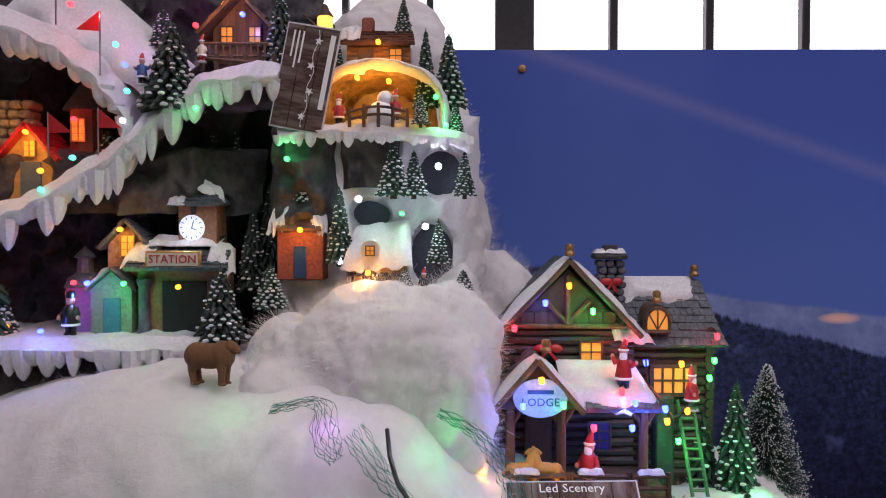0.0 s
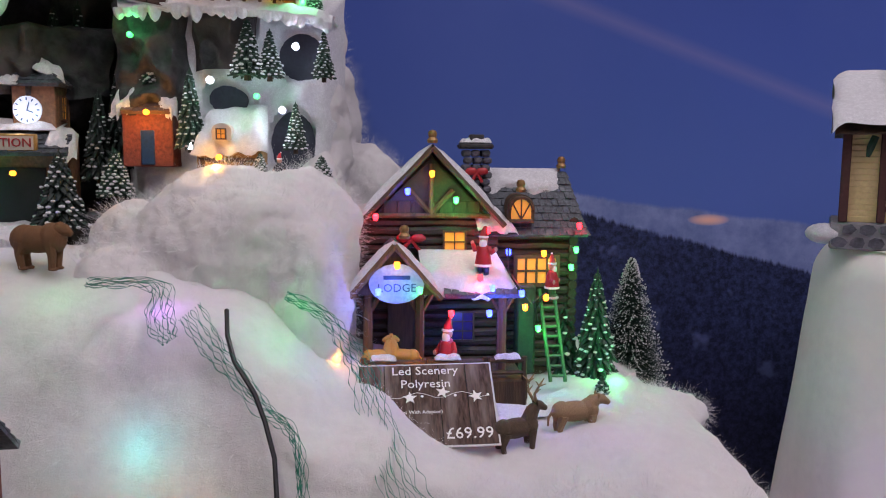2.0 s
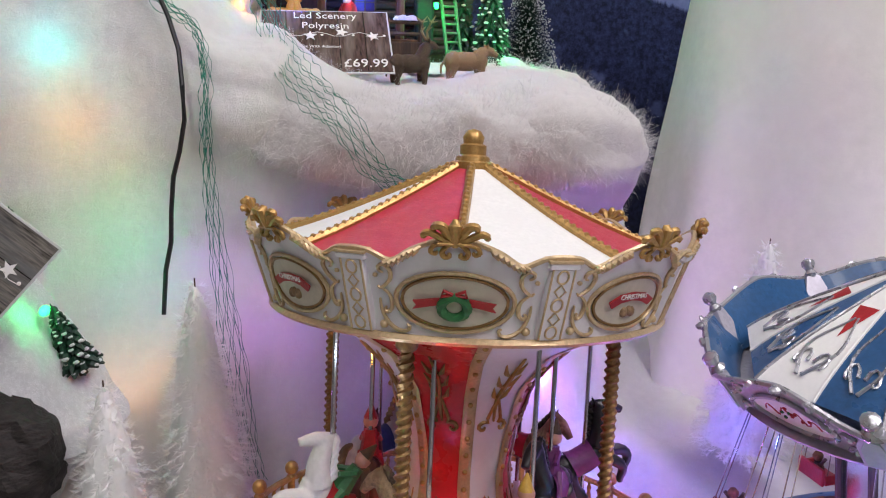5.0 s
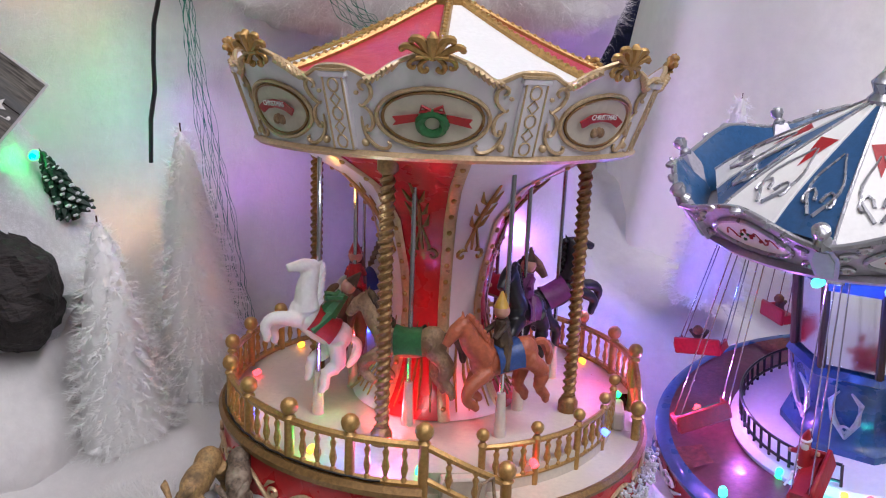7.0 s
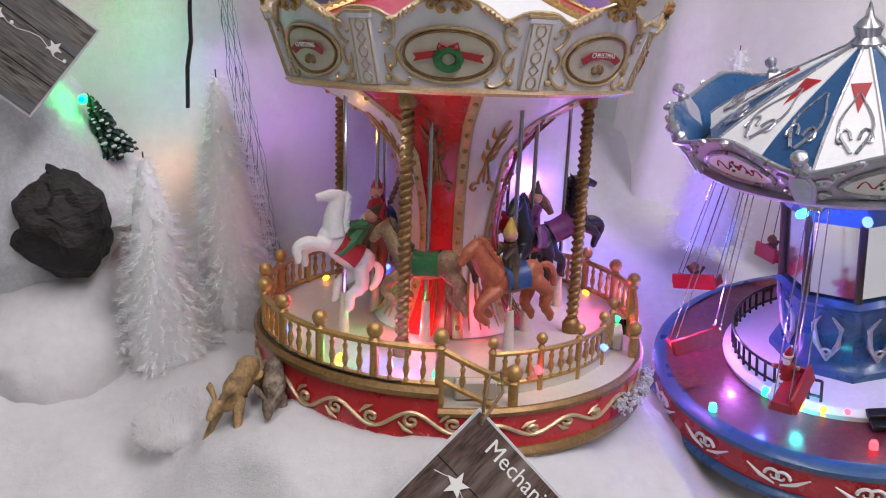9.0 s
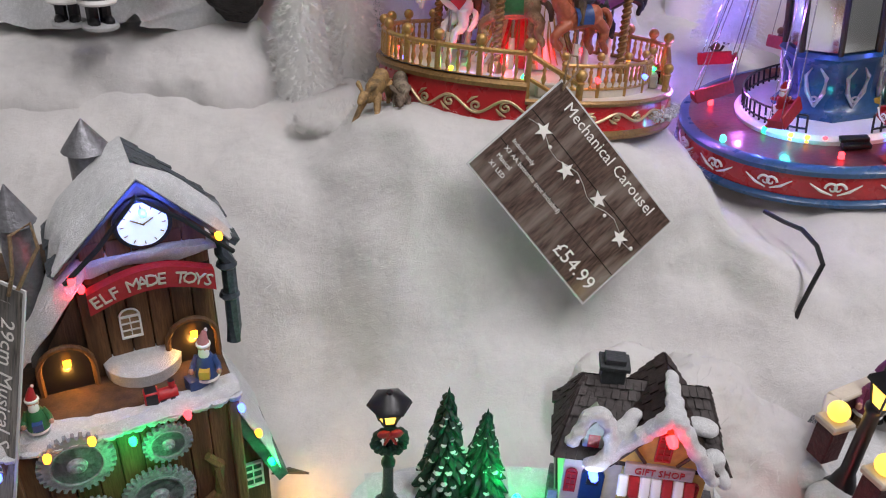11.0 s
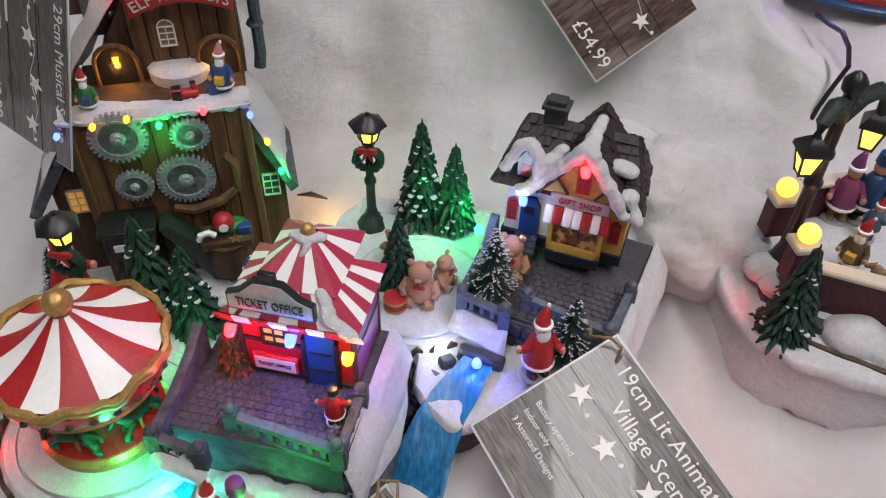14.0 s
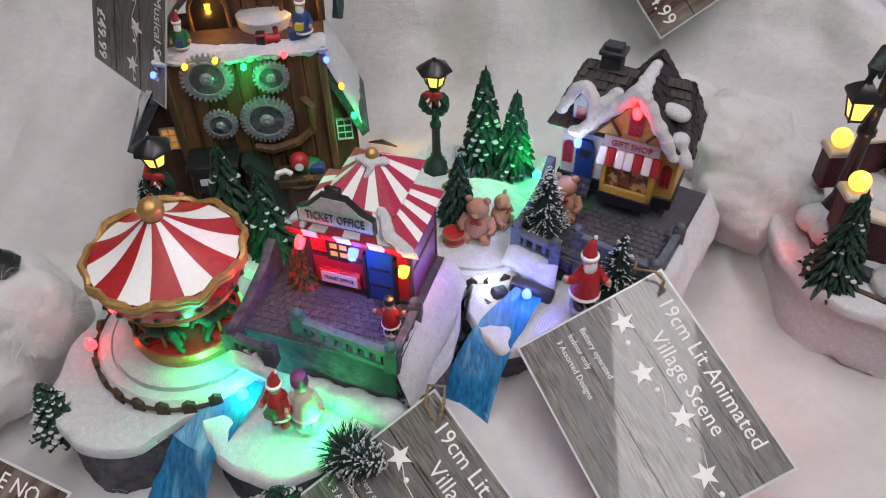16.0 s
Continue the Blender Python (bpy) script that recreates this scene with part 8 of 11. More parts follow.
surf_mint = surf("pale_mint_paint", (.42, .55, .50), .45, scale=300, var=.12, bump=.15)
CHROME_SOFT = surf("soft_silver_paint", (.52, .52, .56), .28, .7, scale=300, var=.15, bump=.1)
swing_ride(SWING)
figurine("santa_figurine", SWING @ pose(.108, .036, .068, 0, 0, 100), .036, "Santa figurine riding in a swing chair", group="figurines", arms=((-1, .8, -.1), (1, .8, .1)))
for rgb, p, w in ((BLUE, (-.075, -.030, .185), .10), (BLUE, (.03, -.08, .17), .06), (GREEN, (.05, -.055, .065), .03), (CYAN, (-.113, -.046, .050), .03), (VIOLET, (-.085, .05, .07), .08), (BLUE, (-.125, -.02, .06), .05), (VIOLET, (-.145, .06, .10), .14), (VIOLET, (-.13, .17, .16), .16), (BLUE, (-.02, .17, .12), .12), (RED, (-.05, -.124, .05), .008)):
    glow(rgb, w * 1.7, *(SWING @ Vector((-p[0] * .9, -p[1] * .9, p[2] * .95))), .004)

SNOWY_BRISTLE = cotton("flocked_white_bristle", (.93, .93, .92), .22, 250, .0)
# ---- white brush trees and things round the carousel ----
brush_tree(pose(-.042, .516, .828), .206, .047, SNOWY_BRISTLE, "white bottle-brush tree standing on the cotton", 17000, 51, SNOWY_BRISTLE, "white brush trees", width=.0006, full=.5, droop=.38, core=.72)
brush_tree(pose(.014, .590, .822), .264, .052, SNOWY_BRISTLE, "tall white bottle-brush tree standing on the cotton", 22000, 52, SNOWY_BRISTLE, "white brush trees", width=.0006, full=.5, droop=.38, core=.72)
brush_tree(pose(.556, .660, .850), .240, .050, SNOWY_BRISTLE, "white bottle-brush tree against the pedestal drape", 5000, 53, None, "white brush trees", width=.0005, core=.5)
brush_tree(pose(.690, .640, .850), .235, .050, SNOWY_BRISTLE, "white bottle-brush tree against the pedestal drape", 4000, 54, None, "white brush trees", width=.0005, core=.5)
def fawn(m, size, fur, label, splay):
    """A fawn stooping on splayed forelegs, rump up, facing -x; one plain mesh."""
    bm = bmesh.new()
    ball(bm, .17, (.10, 0, .56), (1.7, .85, .9), 12)
    ball(bm, .15, (.32, 0, .62), (1.1, .9, 1.0), 12)
    sweep(bm, [(-.08, 0, .52), (-.20, .02, .46), (-.30, .04, .52)], [.11, .08, .06], 9)
    sweep(bm, [(-.28, .04, .54), (-.38, .05, .52), (-.48, .06, .47)], [.085, .07, .04], 9)
    for s in (-1, 1):
        sweep(bm, [(-.27, .04 + s * .05, .60), (-.20, .04 + s * .14, .68), (-.13, .04 + s * .17, .70)], [.03, .045, .008], 7)
        sweep(bm, [(-.05, s * .08, .48), (-.05 - splay * .5, s * (.10 + .1 * splay), .26), (-.05 - splay, s * (.11 + .2 * splay), .03)], [.075, .045, .035], 8)
        sweep(bm, [(.34, s * .09, .56), (.42, s * .10, .30), (.36, s * .10, .03)], [.10, .045, .035], 8)
        ball(bm, .042, (-.07 - splay, s * (.11 + .2 * splay), .025), (1.3, 1, .6), 7)
        ball(bm, .042, (.35, s * .10, .025), (1.3, 1, .6), 7)
    ball(bm, .022, (-.49, .06, .475), n=7)
    sweep(bm, [(.46, 0, .66), (.52, 0, .60), (.52, 0, .52)], [.03, .03, .01], 6)
    ob = single("fawn_figurine", bm, fur, label, "animal figurine", m @ Matrix.Scale(size, 4), "fawns")
    union = ob.modifiers.new("union", "REMESH")
    union.mode, union.voxel_size, union.use_smooth_shade = "VOXEL", .013, True
    soft = ob.modifiers.new("soft", "SMOOTH")
    soft.factor, soft.iterations = .5, 5
    return ob


fawn(pose(.026, .372, .854, 0, 0, 66), .066, surf("golden_tan_fur", (.36, .22, .09), .6, scale=30, var=.3, bump=.5, other=(.12, .075, .035), cover=(.5, .65)), "golden tan fawn figurine stooping on splayed forelegs", .45)
fawn(pose(.054, .372, .854, 0, 0, 88), .062, surf("grey_brown_fur_paint", (.16, .115, .08), .7, scale=30, var=.4, bump=.6, other=(.30, .24, .18), cover=(.5, .65)), "grey-brown fawn figurine beside the carousel drum", .12)


def front_y(x, z):
    """The cotton's face in front of height z."""
    best = 9
    for k in range(120, 221):
        y, zz = cotton_at(x, k / 220)
        if abs(zz - z) < .012 and y > .5:
            best = min(best, y)
    return best if best < 9 else .66


NET_GREEN = surf("green_plastic_net", (.012, .22, .145), .35, scale=300, var=.3, bump=.1)


def netting(pts, width, label, seed=1):
    """Gathered plastic netting: long strands that twine together and part again."""
    rnd = random.Random(seed)
    pts = [Vector(p) for p in pts]
    n = len(pts) - 1
    bm = bmesh.new()
    steps = n * 14
    def along(q):
        k = min(int(q * n), n - 1)
        w = q * n - k
        p = [pts[min(max(k + d, 0), n)] for d in (-1, 0, 1, 2)]
        return 0.5 * ((2 * p[1]) + (p[2] - p[0]) * w + (2 * p[0] - 5 * p[1] + 4 * p[2] - p[3]) * w * w + (3 * p[1] - p[0] - 3 * p[2] + p[3]) * w ** 3)
    strands = 12
    for s in range(strands):
        line, ph = [], (s % 2) * PI
        for i in range(steps + 1):
            q = i / steps
            d = (along(min(1, q + .01)) - along(max(0, q - .01))).normalized()
            side = d.cross(Vector((0, -1, .1))).normalized()
            off = (s / (strands - 1) - .5) * width * (.62 + .38 * math.sin(q * 6 + seed) + .10 * math.sin(q * 31 + s)) + width * .050 * math.sin(i * .72 + ph + .5 * math.sin(q * 40 + s)) + width * .05 * math.sin(q * 23 + s * 1.9)
            line.append(along(q) + side * off + Vector((0, -.004 * math.sin(s * 2.2 + q * 9), 0)))
        sweep(bm, line, [.00022 + .00030 * max(0, math.sin(i * .72 + ph)) ** 6 for i in range(len(line))], 4)
    return single("netting", bm, NET_GREEN, label, "netting", group="green netting")


netting([(x, front_y(x, z) - .014, z) for x, z in ((-.124, 1.388), (-.108, 1.368), (-.094, 1.348), (-.083, 1.332))], .026, "scrap of green plastic netting caught on the cotton", 4)
netting([(x, front_y(x, z) - .014, z) for x, z in ((-.072, 1.352), (-.052, 1.330), (-.034, 1.311), (-.010, 1.286), (.014, 1.268), (.022, 1.235), (.023, 1.19), (.023, 1.134), (.030, 1.061), (.037, .99), (.043, .92), (.050, .87))], .024, "loose green plastic netting hanging down the cotton", 2)
netting([(.000, .775, 1.356), (.036, .755, 1.341), (.055, .750, 1.316), (.070, .745, 1.290), (.080, .725, 1.258), (.094, .655, 1.236), (.112, .625, 1.218), (.131, .612, 1.200), (.155, .606, 1.165), (.178, .606, 1.148), (.201, .610, 1.137), (.235, .620, 1.120)], .030, "green plastic netting trailing over the cotton edge", 5)
bm = bmesh.new()
sweep(bm, [(x, front_y(x, z) - .018, z) for x, z in ((-.043, 1.352), (-.039, 1.336), (-.032, 1.318), (-.015, 1.295), (-.006, 1.275), (.002, 1.250), (.005, 1.222), (.006, 1.195), (.001, 1.170), (-.005, 1.149), (-.008, 1.120), (-.009, 1.095), (-.014, 1.072), (-.017, 1.035))], .0020, 8)
single("power_cable", bm, BLACK, "black power cable running down the cotton", "cable")
bm = bmesh.new()
sweep(bm, [(.415, .262, .797), (.420, .235, .800), (.420, .205, .808), (.417, .175, .808), (.414, .156, .800), (.405, .150, .782), (.396, .144, .762), (.392, .14, .745)], .0023, 8)
single("power_cable", bm, BLACK, "black power cable leaving the swing ride", "cable")
bm = bmesh.new()
sweep(bm, [(-.080, .085, .668), (-.066, .084, .671), (-.050, .082, .668)], [.0008, .0028, .0008], 6)
single("cable_end", bm, BLACK, "short black wire end poking from the cotton", "cable")

# ---- snowy hill model left of the white trees ----
def snow_hill():
    root = thing("snow_hill_scene", "white snow hill model with dark cave rock and firs", "model hill", ID)
    bm = bmesh.new()
    line = [(-.40, .90), (-.34, .99), (-.25, 1.08), (-.17, 1.105), (-.125, 1.075), (-.095, 1.03), (-.070, .985), (-.052, .957), (-.060, .948), (-.085, .930), (-.11, .88)]
    def f(u, v):
        n = len(line) - 1
        k = min(int(u * n), n - 1)
        w = u * n - k
        p = Vector(line[k]).lerp(Vector(line[k + 1]), w)
        c = Vector((-.22, .92))
        s = 1 - .95 * max(0, (v - .5) * 2) ** 1.5 if v > .5 else 1
        q2 = c.lerp(p, s)
        y = .66 - .16 * v * 1.15 + .02 * (1 - s)
        q = Vector((q2.x, y, q2.y))
        return q + lump(q, 18, .010, 4) + lump(q, 60, .003, 5)
    grid(bm, f, 60, 34)
    part("snow_slope", bm, SNOW, root, "smooth white snow slope")
    bm = bmesh.new()
    ball(bm, 1, (0, 0, 0), n=36)
    for v in bm.verts:
        c = v.co.copy()
        q = Vector((-.121 + .040 * c.x, .540 + .040 * c.y, .962 + .046 * c.z + .012 * c.x * c.z))
        v.co = q + lump(q, 45, .009, 7) + lump(q, 140, .003, 9)
    part("cave_rock", bm, surf("dark_brown_rock", (.026, .019, .018), .75, scale=160, var=.6, bump=1.0, stretch=(1, 1, 2.5)), root, "dark brown layered cave rock", smooth=False)
    for c, p in (("green", (-.100, .600, 1.052)), ("blue", (-.285, .52, .995))):
        led(root, c, p, .004)
    return root


def hill_shop(m):
    """A narrow model shop: slate roof under snow, a red name board along its ridge, two amber lanterns."""
    root = thing("hill_shop", "model shop with a red name board over its snowy slate roof", "model house", m)
    bm = bmesh.new()
    box(bm, .136, .070, .190, T((-.082, .040, .095)), .001)
    part("body", bm, BRICK, root, "red brick walls")
    for x in (-.014, -.146):
        bm = bmesh.new()
        box(bm, .009, .009, .190, T((x, .006, .095)), .001)
        part("corner_post", bm, TOY_BLUE, root, "blue corner post")
    shingles(root, (-.156, -.004, .188), (-.006, -.004, .188), (-.010, .030, .222), (-.146, .030, .222), 6, 18, SLATE)
    shingles(root, (-.006, .084, .188), (-.156, .084, .188), (-.146, .050, .222), (-.010, .050, .222), 6, 18, SLATE)
    bm = bmesh.new()
    snow_cap(bm, (-.150, .012, .206), (.000, .012, .206), (-.148, .036, .224), (-.002, .036, .224), .006, 6, wave=.7, drip=.004)
    part("roof_snow", bm, SNOW, root, "snow along the roof top")
    bm = bmesh.new()
    ball(bm, .006, (-.004, .008, .210), (.9, 1, 1.3), 10)
    part("roof_snow", bm, SNOW, root, "snow knob at the roof corner")
    bm = bmesh.new()
    box(bm, .150, .005, .017, T((-.076, .016, .2315)), .0015)
    board = part("name_board", bm, surf("dark_red_sign", (.20, .012, .020), .4, scale=300, var=.2, bump=.2), root, "dark red name board")
    lettering("KLEFIELD", .0165, T((-.0065, .0128, .2312)) @ UP, WHITE, board, depth=.0006, align="RIGHT", squeeze=.80)
    for z in (.190, .199):
        led(root, "amber", (-.006, -.006, z), .0030, (0, -1, -.4))
    return root


hill_shop(pose(-.131, .490, 1.109, 0, 0, 4))
snow_hill()
glow(GREEN, .03, -.100, .588, 1.056, .003)
resin_tree(pose(-.078, .600, 1.000, 0, -18, 0), .060, .017, "small snowy cast fir leaning on the hill slope", .8, 8, 10, 61)
resin_tree(pose(-.118, .600, 1.085), .050, .014, "small snowy cast fir on the hill top", .8, 7, 9, 62)
brush_tree(pose(-.192, .500, .955), .110, .034, NEEDLE, "dark green brush tree before the hill", 1700, 63)
figurine("couple_figurine", pose(-.243, .460, .925, 0, 0, 30), .112, "grey-coated figurine with a mustard hat", surf("grey_coat_paint", (.10, .11, .11), .6), YELLOW, BLACK, False, hat_kind="flat", group="figurines")
figurine("couple_figurine", pose(-.275, .470, .925, 0, 0, 0), .108, "dark-coated figurine beside the hill", surf("dark_coat_paint", (.05, .05, .055), .6), BLACK, BLACK, False, hat_kind="flat", group="figurines")
price_tag(frame_of((-.135, .520, 1.130), (.75, -.05, -.66), (.1, -.95, .2)), .120, .085, [], [], "", "grey board-print price tag seen from behind on the hill", CARD_GREY, 3, False, 3)
cotton_tuft([(-.44 + .043 * i, .565, .835, .075, .12, .055 + .004 * i) for i in range(8)], 72, "cotton drift banked against the snow hill foot", fluffy=.005, rounds=60)
cotton_tuft([(-.015, .392, .850, .04, .04, .014)], 71, "small cotton patch under the fawn")

# ---- village at the front ----
def gear(parent, x, z, r, teeth, mat, hub=.3, y=-.006):
    bm = bmesh.new()
    pts = []
    for i in range(teeth):
        for k, q in enumerate((1.0, 1.0, .87, .87)):
            a = 2 * PI * (i + (.05, .45, .55, .95)[k]) / teeth
            pts.append((x + r * q * math.cos(a), z + r * q * math.sin(a)))
    prism(bm, pts, y, y + .004)
    lathe(bm, [(r * .70, 0), (r * .72, .0012), (r * .66, .0012), (r * .64, .0)], 28, pose(x, y, z, 90, 0, 0))
    g = part("gear", bm, mat, parent, "grey toothed gear wheel")
    bm = bmesh.new()
    lathe(bm, [(r * hub, 0), (r * hub, .0012), (r * hub * .7, .003), (r * hub * .35, .003), (r * hub * .3, .0045), (.0001, .005)], 20, pose(x, y, z, 90, 0, 0))
    part("hub", bm, mat, g, "grey round hub")


def elf_house(m):
    root = thing("toy_workshop", "tall brown wooden elf toy workshop with gears, clock and snow", "model house", m)
    bm = bmesh.new()
    def slab_f(u, v):
        a = 2 * PI * u
        rx, ry = .122, .098
        c, s = math.cos(a), math.sin(a)
        x, y = rx * abs(c) ** .5 * (1 if c > 0 else -1), ry * abs(s) ** .5 * (1 if s > 0 else -1)
        q = Vector((x * (1 if v < .5 else 2 * (1 - v)) - .006, y * (1 if v < .5 else 2 * (1 - v)) + .022, .0 + .026 * min(1, v * 2)))
        return q + lump(q, 50, .003, 2)
    grid(bm, slab_f, 60, 14, wrap=True)
    part("snow_base", bm, SNOW, root, "glittery snow base slab")
    # lower storey
    bm = bmesh.new()
    box(bm, .128, .086, .17, T((0, .048, .105)))
    part("lower_wall", bm, WOOD_DARK, root)
    boards(root, -.064, .064, .02, .188, .003, 9, WOOD, 3)
    for x in (-.066, .066):
        bm = bmesh.new()
        box(bm, .007, .010, .17, T((x, .002, .105)), .001)
        part("corner_post", bm, WOOD, root)
    for x0, z0, r, n in ((-.031, .178, .0225, 30), (.022, .174, .0155, 22), (-.029, .131, .0150, 22), (.0115, .132, .0235, 34)):
        gear(root, x0, z0, r, n, GEAR, .26, -.007)
    bm = bmesh.new()
    pts = [(.045, .150), (.052, .140), (.050, .115), (.036, .104), (.012, .098), (-.004, .103)]
    sweep(bm, [(x, -.003, z) for x, z in pts], [.003, .004, .004, .0045, .005, .004], 6)
    part("gear_guard", bm, WOOD, root, "carved wooden gear guard")
    # furnace with a chute
    bm = bmesh.new()
    box(bm, .040, .030, .030, T((-.042, -.012, .085)), .003)
    box(bm, .046, .034, .005, T((-.042, -.013, .101)), .001)
    lathe(bm, [(.019, 0), (.021, .003), (.021, .026), (.017, .030)], 20, pose(-.040, .004, .050, 90, 0, 0))
    lathe(bm, [(.016, .0), (.013, .004), (.004, .005), (.0002, .005)], 18, pose(-.040, -.026, .050, 90, 0, 0))
    part("furnace", bm, surf("black_iron_paint", (.022, .024, .024), .4, .3, scale=300, var=.5, bump=.5), root, "black iron furnace with a round hatch")
    bm = bmesh.new()
    box(bm, .024, .002, .007, T((-.043, -.028, .086)), .0005)
    part("snow_patch", bm, SNOW, root, "white label patch on the furnace")
    bm = bmesh.new()
    prism(bm, [(-.018, .095), (-.010, .098), (.030, .050), (.030, .030), (.018, .030)], -.022, .0)
    part("chute", bm, surf("dark_green_board", (.02, .035, .025), .6, scale=200, var=.4, bump=.5), root, "dark sloping chute")
    # work bench with toys
    bm = bmesh.new()
    box(bm, .044, .026, .010, T((.050, -.016, .062)), .002)
    lathe(bm, [(.018, .026), (.020, .030), (.017, .058), (.02, .06)], 14, T((.050, -.014, 0)))
    part("bench", bm, WOOD_DARK, root, m=T((-.016, 0, .012)))
    for nm, mat, lab in (("toy_ball", [TOY_RED, WHITE], "red and white ball"), ("candy_cane", [WHITE], "white candy cane"), ("toy_box", [TOY_BLUE], "blue box"), ("garland", [TOY_GREEN, GOLD], "green garland with a gold star")):
        bm = bmesh.new()
        if nm == "toy_ball":
            ball(bm, .009, (.050, -.018, .080), n=14)
            rod(bm, (.050, -.0275, .080), (.050, -.0265, .080), .004, n=10, idx=1)
        elif nm == "candy_cane":
            sweep(bm, [(.028, -.024, .068), (.030, -.026, .075), (.037, -.026, .077), (.042, -.026, .073)], .0028, 6)
        elif nm == "toy_box":
            box(bm, .012, .010, .008, T((.066, -.018, .071)), .001)
        else:
            ball(bm, .010, (.056, -.012, .070), (1.6, 1, .7), 10)
            star(bm, .006, T((.058, -.031, .071)), 1)
        part(nm, bm, mat, root, lab, T((-.016, 0, .012)))
    # side wings with lean-to roofs
    for s, x0, x1, zt in ((-1, -.100, -.064, .125), (1, .062, .090, .118)):
        bm = bmesh.new()
        prism(bm, [(x0, .015), (x1, .015), (x1, zt + .03 if s < 0 else zt + .035), (x0, zt - .005)] if s < 0 else [(x0, .015), (x1, .015), (x1, zt - .012), (x0, zt + .035)], .020, .085)
        wing = part("side_wing", bm, WOOD_DARK if s < 0 else WOOD, root)
        # the green bulb's light is put into the right wing pane's colour
        window(wing, T(((x0 + x1) / 2 + (0 if s < 0 else .002), .0195, .098 if s > 0 else .105)), .0135, .022, 2, 3, WHITE if s > 0 else CREAM, True if s < 0 else surf("green_tinted_pane", (.03, .10, .06), .2), .003)
    bm = bmesh.new()
    prism(bm, [(-.060, .178), (-.064, .186), (-.120, .102), (-.113, .097)], .008, .092)
    part("wing_roof", bm, SLATE, root, "dark lean-to roof")
    bm = bmesh.new()
    prism(bm, [(.064, .186), (.060, .176), (.094, .096), (.101, .101)], .006, .092)
    part("wing_roof", bm, SLATE, root, "dark lean-to roof")
    bm = bmesh.new()
    snow_cap(bm, (.098, .000, .108), (.098, .090, .108), (.064, .002, .190), (.064, .090, .190), .007, 3, drip=.006)
    part("wing_snow", bm, SNOW, root, "snow lying on the lean-to roofs")
    bm = bmesh.new()
    snow_cap(bm, (-.118, .004, .108), (-.118, .092, .108), (-.064, .004, .190), (-.064, .092, .190), .005, 6, wave=.9)
    part("wing_snow", bm, SNOW, root, "snow lying on the lean-to roofs")
    # balcony with the toy railway
    bm = bmesh.new()
    box(bm, .136, .076, .006, T((.002, .038, .194)), .001)
    part("balcony", bm, WOOD_DARK, root)
    bm = bmesh.new()
    edge = [(-.070, .000, .199), (-.04, -.001, .198), (0, -.002, .197), (.04, -.001, .198), (.072, .002, .199)]
    bm.free()
    snow_bank(root, edge, .010, .009, .007, 4, "snow edge hanging from the balcony", "balcony_snow", .006)
    bm = bmesh.new()
    for r in (.033, .040):
        sweep(bm, [(.022 + r * 1.1 * math.cos(radians(a)), .048 + r * math.sin(radians(a)) * .95, .1945) for a in range(-178, 0, 6)], .0010, 5)
    for a in range(-176, 0, 8):
        c, s = math.cos(radians(a)), math.sin(radians(a))
        rod(bm, (.022 + .031 * 1.1 * c, .048 + .031 * .95 * s, .1935), (.022 + .042 * 1.1 * c, .048 + .042 * .95 * s, .1935), .0011, n=4)
    part("railway_track", bm, BLACK, root, "curved black toy railway track")
    bm = bmesh.new()
    lathe(bm, [(.024, 0), (.025, .012), (.020, .016), (.001, .017)], 24, pose(.020, .050, .194))
    part("snow_drum", bm, SNOW, root, "round snow mound inside the track")
    # engine and tender
    bm = bmesh.new()
    rod(bm, (.020, .008, .2025), (.034, .0085, .2025), .0042, n=10)
    box(bm, .009, .009, .011, pose(.018, .008, .203), .001)
    rod(bm, (.031, .0085, .205), (.031, .0085, .212), .0018, .0024, 8, 1)
    for x in (.019, .025, .031):
        rod(bm, (x, .0035, .198), (x, .0135, .198), .003, n=8, idx=1)
    box(bm, .017, .009, .009, pose(.049, .012, .2025, 0, 0, 14), .001, 2)
    part("toy_train", bm, [TOY_RED, BLACK, TOY_BLUE], root, "red toy engine with a blue wagon")
    # upper storey, leaning to one side
    bm = bmesh.new()
    prism(bm, [(-.048, .192), (.072, .192), (.070, .292), (.032, .335), (-.006, .292), (-.012, .262), (-.034, .225)], .052, .092)
    part("upper_wall", bm, WOOD_DARK, root)
    boards(root, -.012, .070, .193, .262, .0505, 6, WOOD, 5, .0035)
    boards(root, -.006, .070, .268, .296, .0505, 5, plank_wood("red_brown_board_paint", (.12, .045, .022), (.20, .085, .04), .02), 6, .0035)
    bm = bmesh.new()
    prism(bm, [(-.006, .294), (.070, .294), (.032, .334)], .0495, .053)
    part("gable", bm, WOOD, root)
    for x, c in ((-.026, 0), (.052, 1)):
        # a black block under the arch stands for the opening's shade
        bm = bmesh.new()
        prism(bm, [(x - .015, .196), (x + .015, .196), (x + .015, .215)] + [(x + .015 * math.cos(PI * i / 10), .215 + .015 * math.sin(PI * i / 10)) for i in range(1, 10)] + [(x - .015, .215)], .0425, .0470)
        a = part("tunnel_mouth", bm, BLACK, root, "flat black block standing for the shade in the arched opening")
        bm = bmesh.new()
        sweep(bm, [(x - .016, .042, .196)] + [(x + .016 * math.cos(PI - PI * i / 10), .042, .215 + .016 * math.sin(PI * i / 10)) for i in range(11)] + [(x + .016, .042, .196)], .002, 6)
        part("arch", bm, WOOD, a, "wooden arch moulding")
        led(root, "amber", (x + .001, .040, .222), .0024, (0, -.5, -1))
    window(root, T((.016, .0485, .232)), .012, .016, 2, 3, WHITE, surf("tan_pane", (.28, .18, .09), .3), .0025, True)
    bm = bmesh.new()
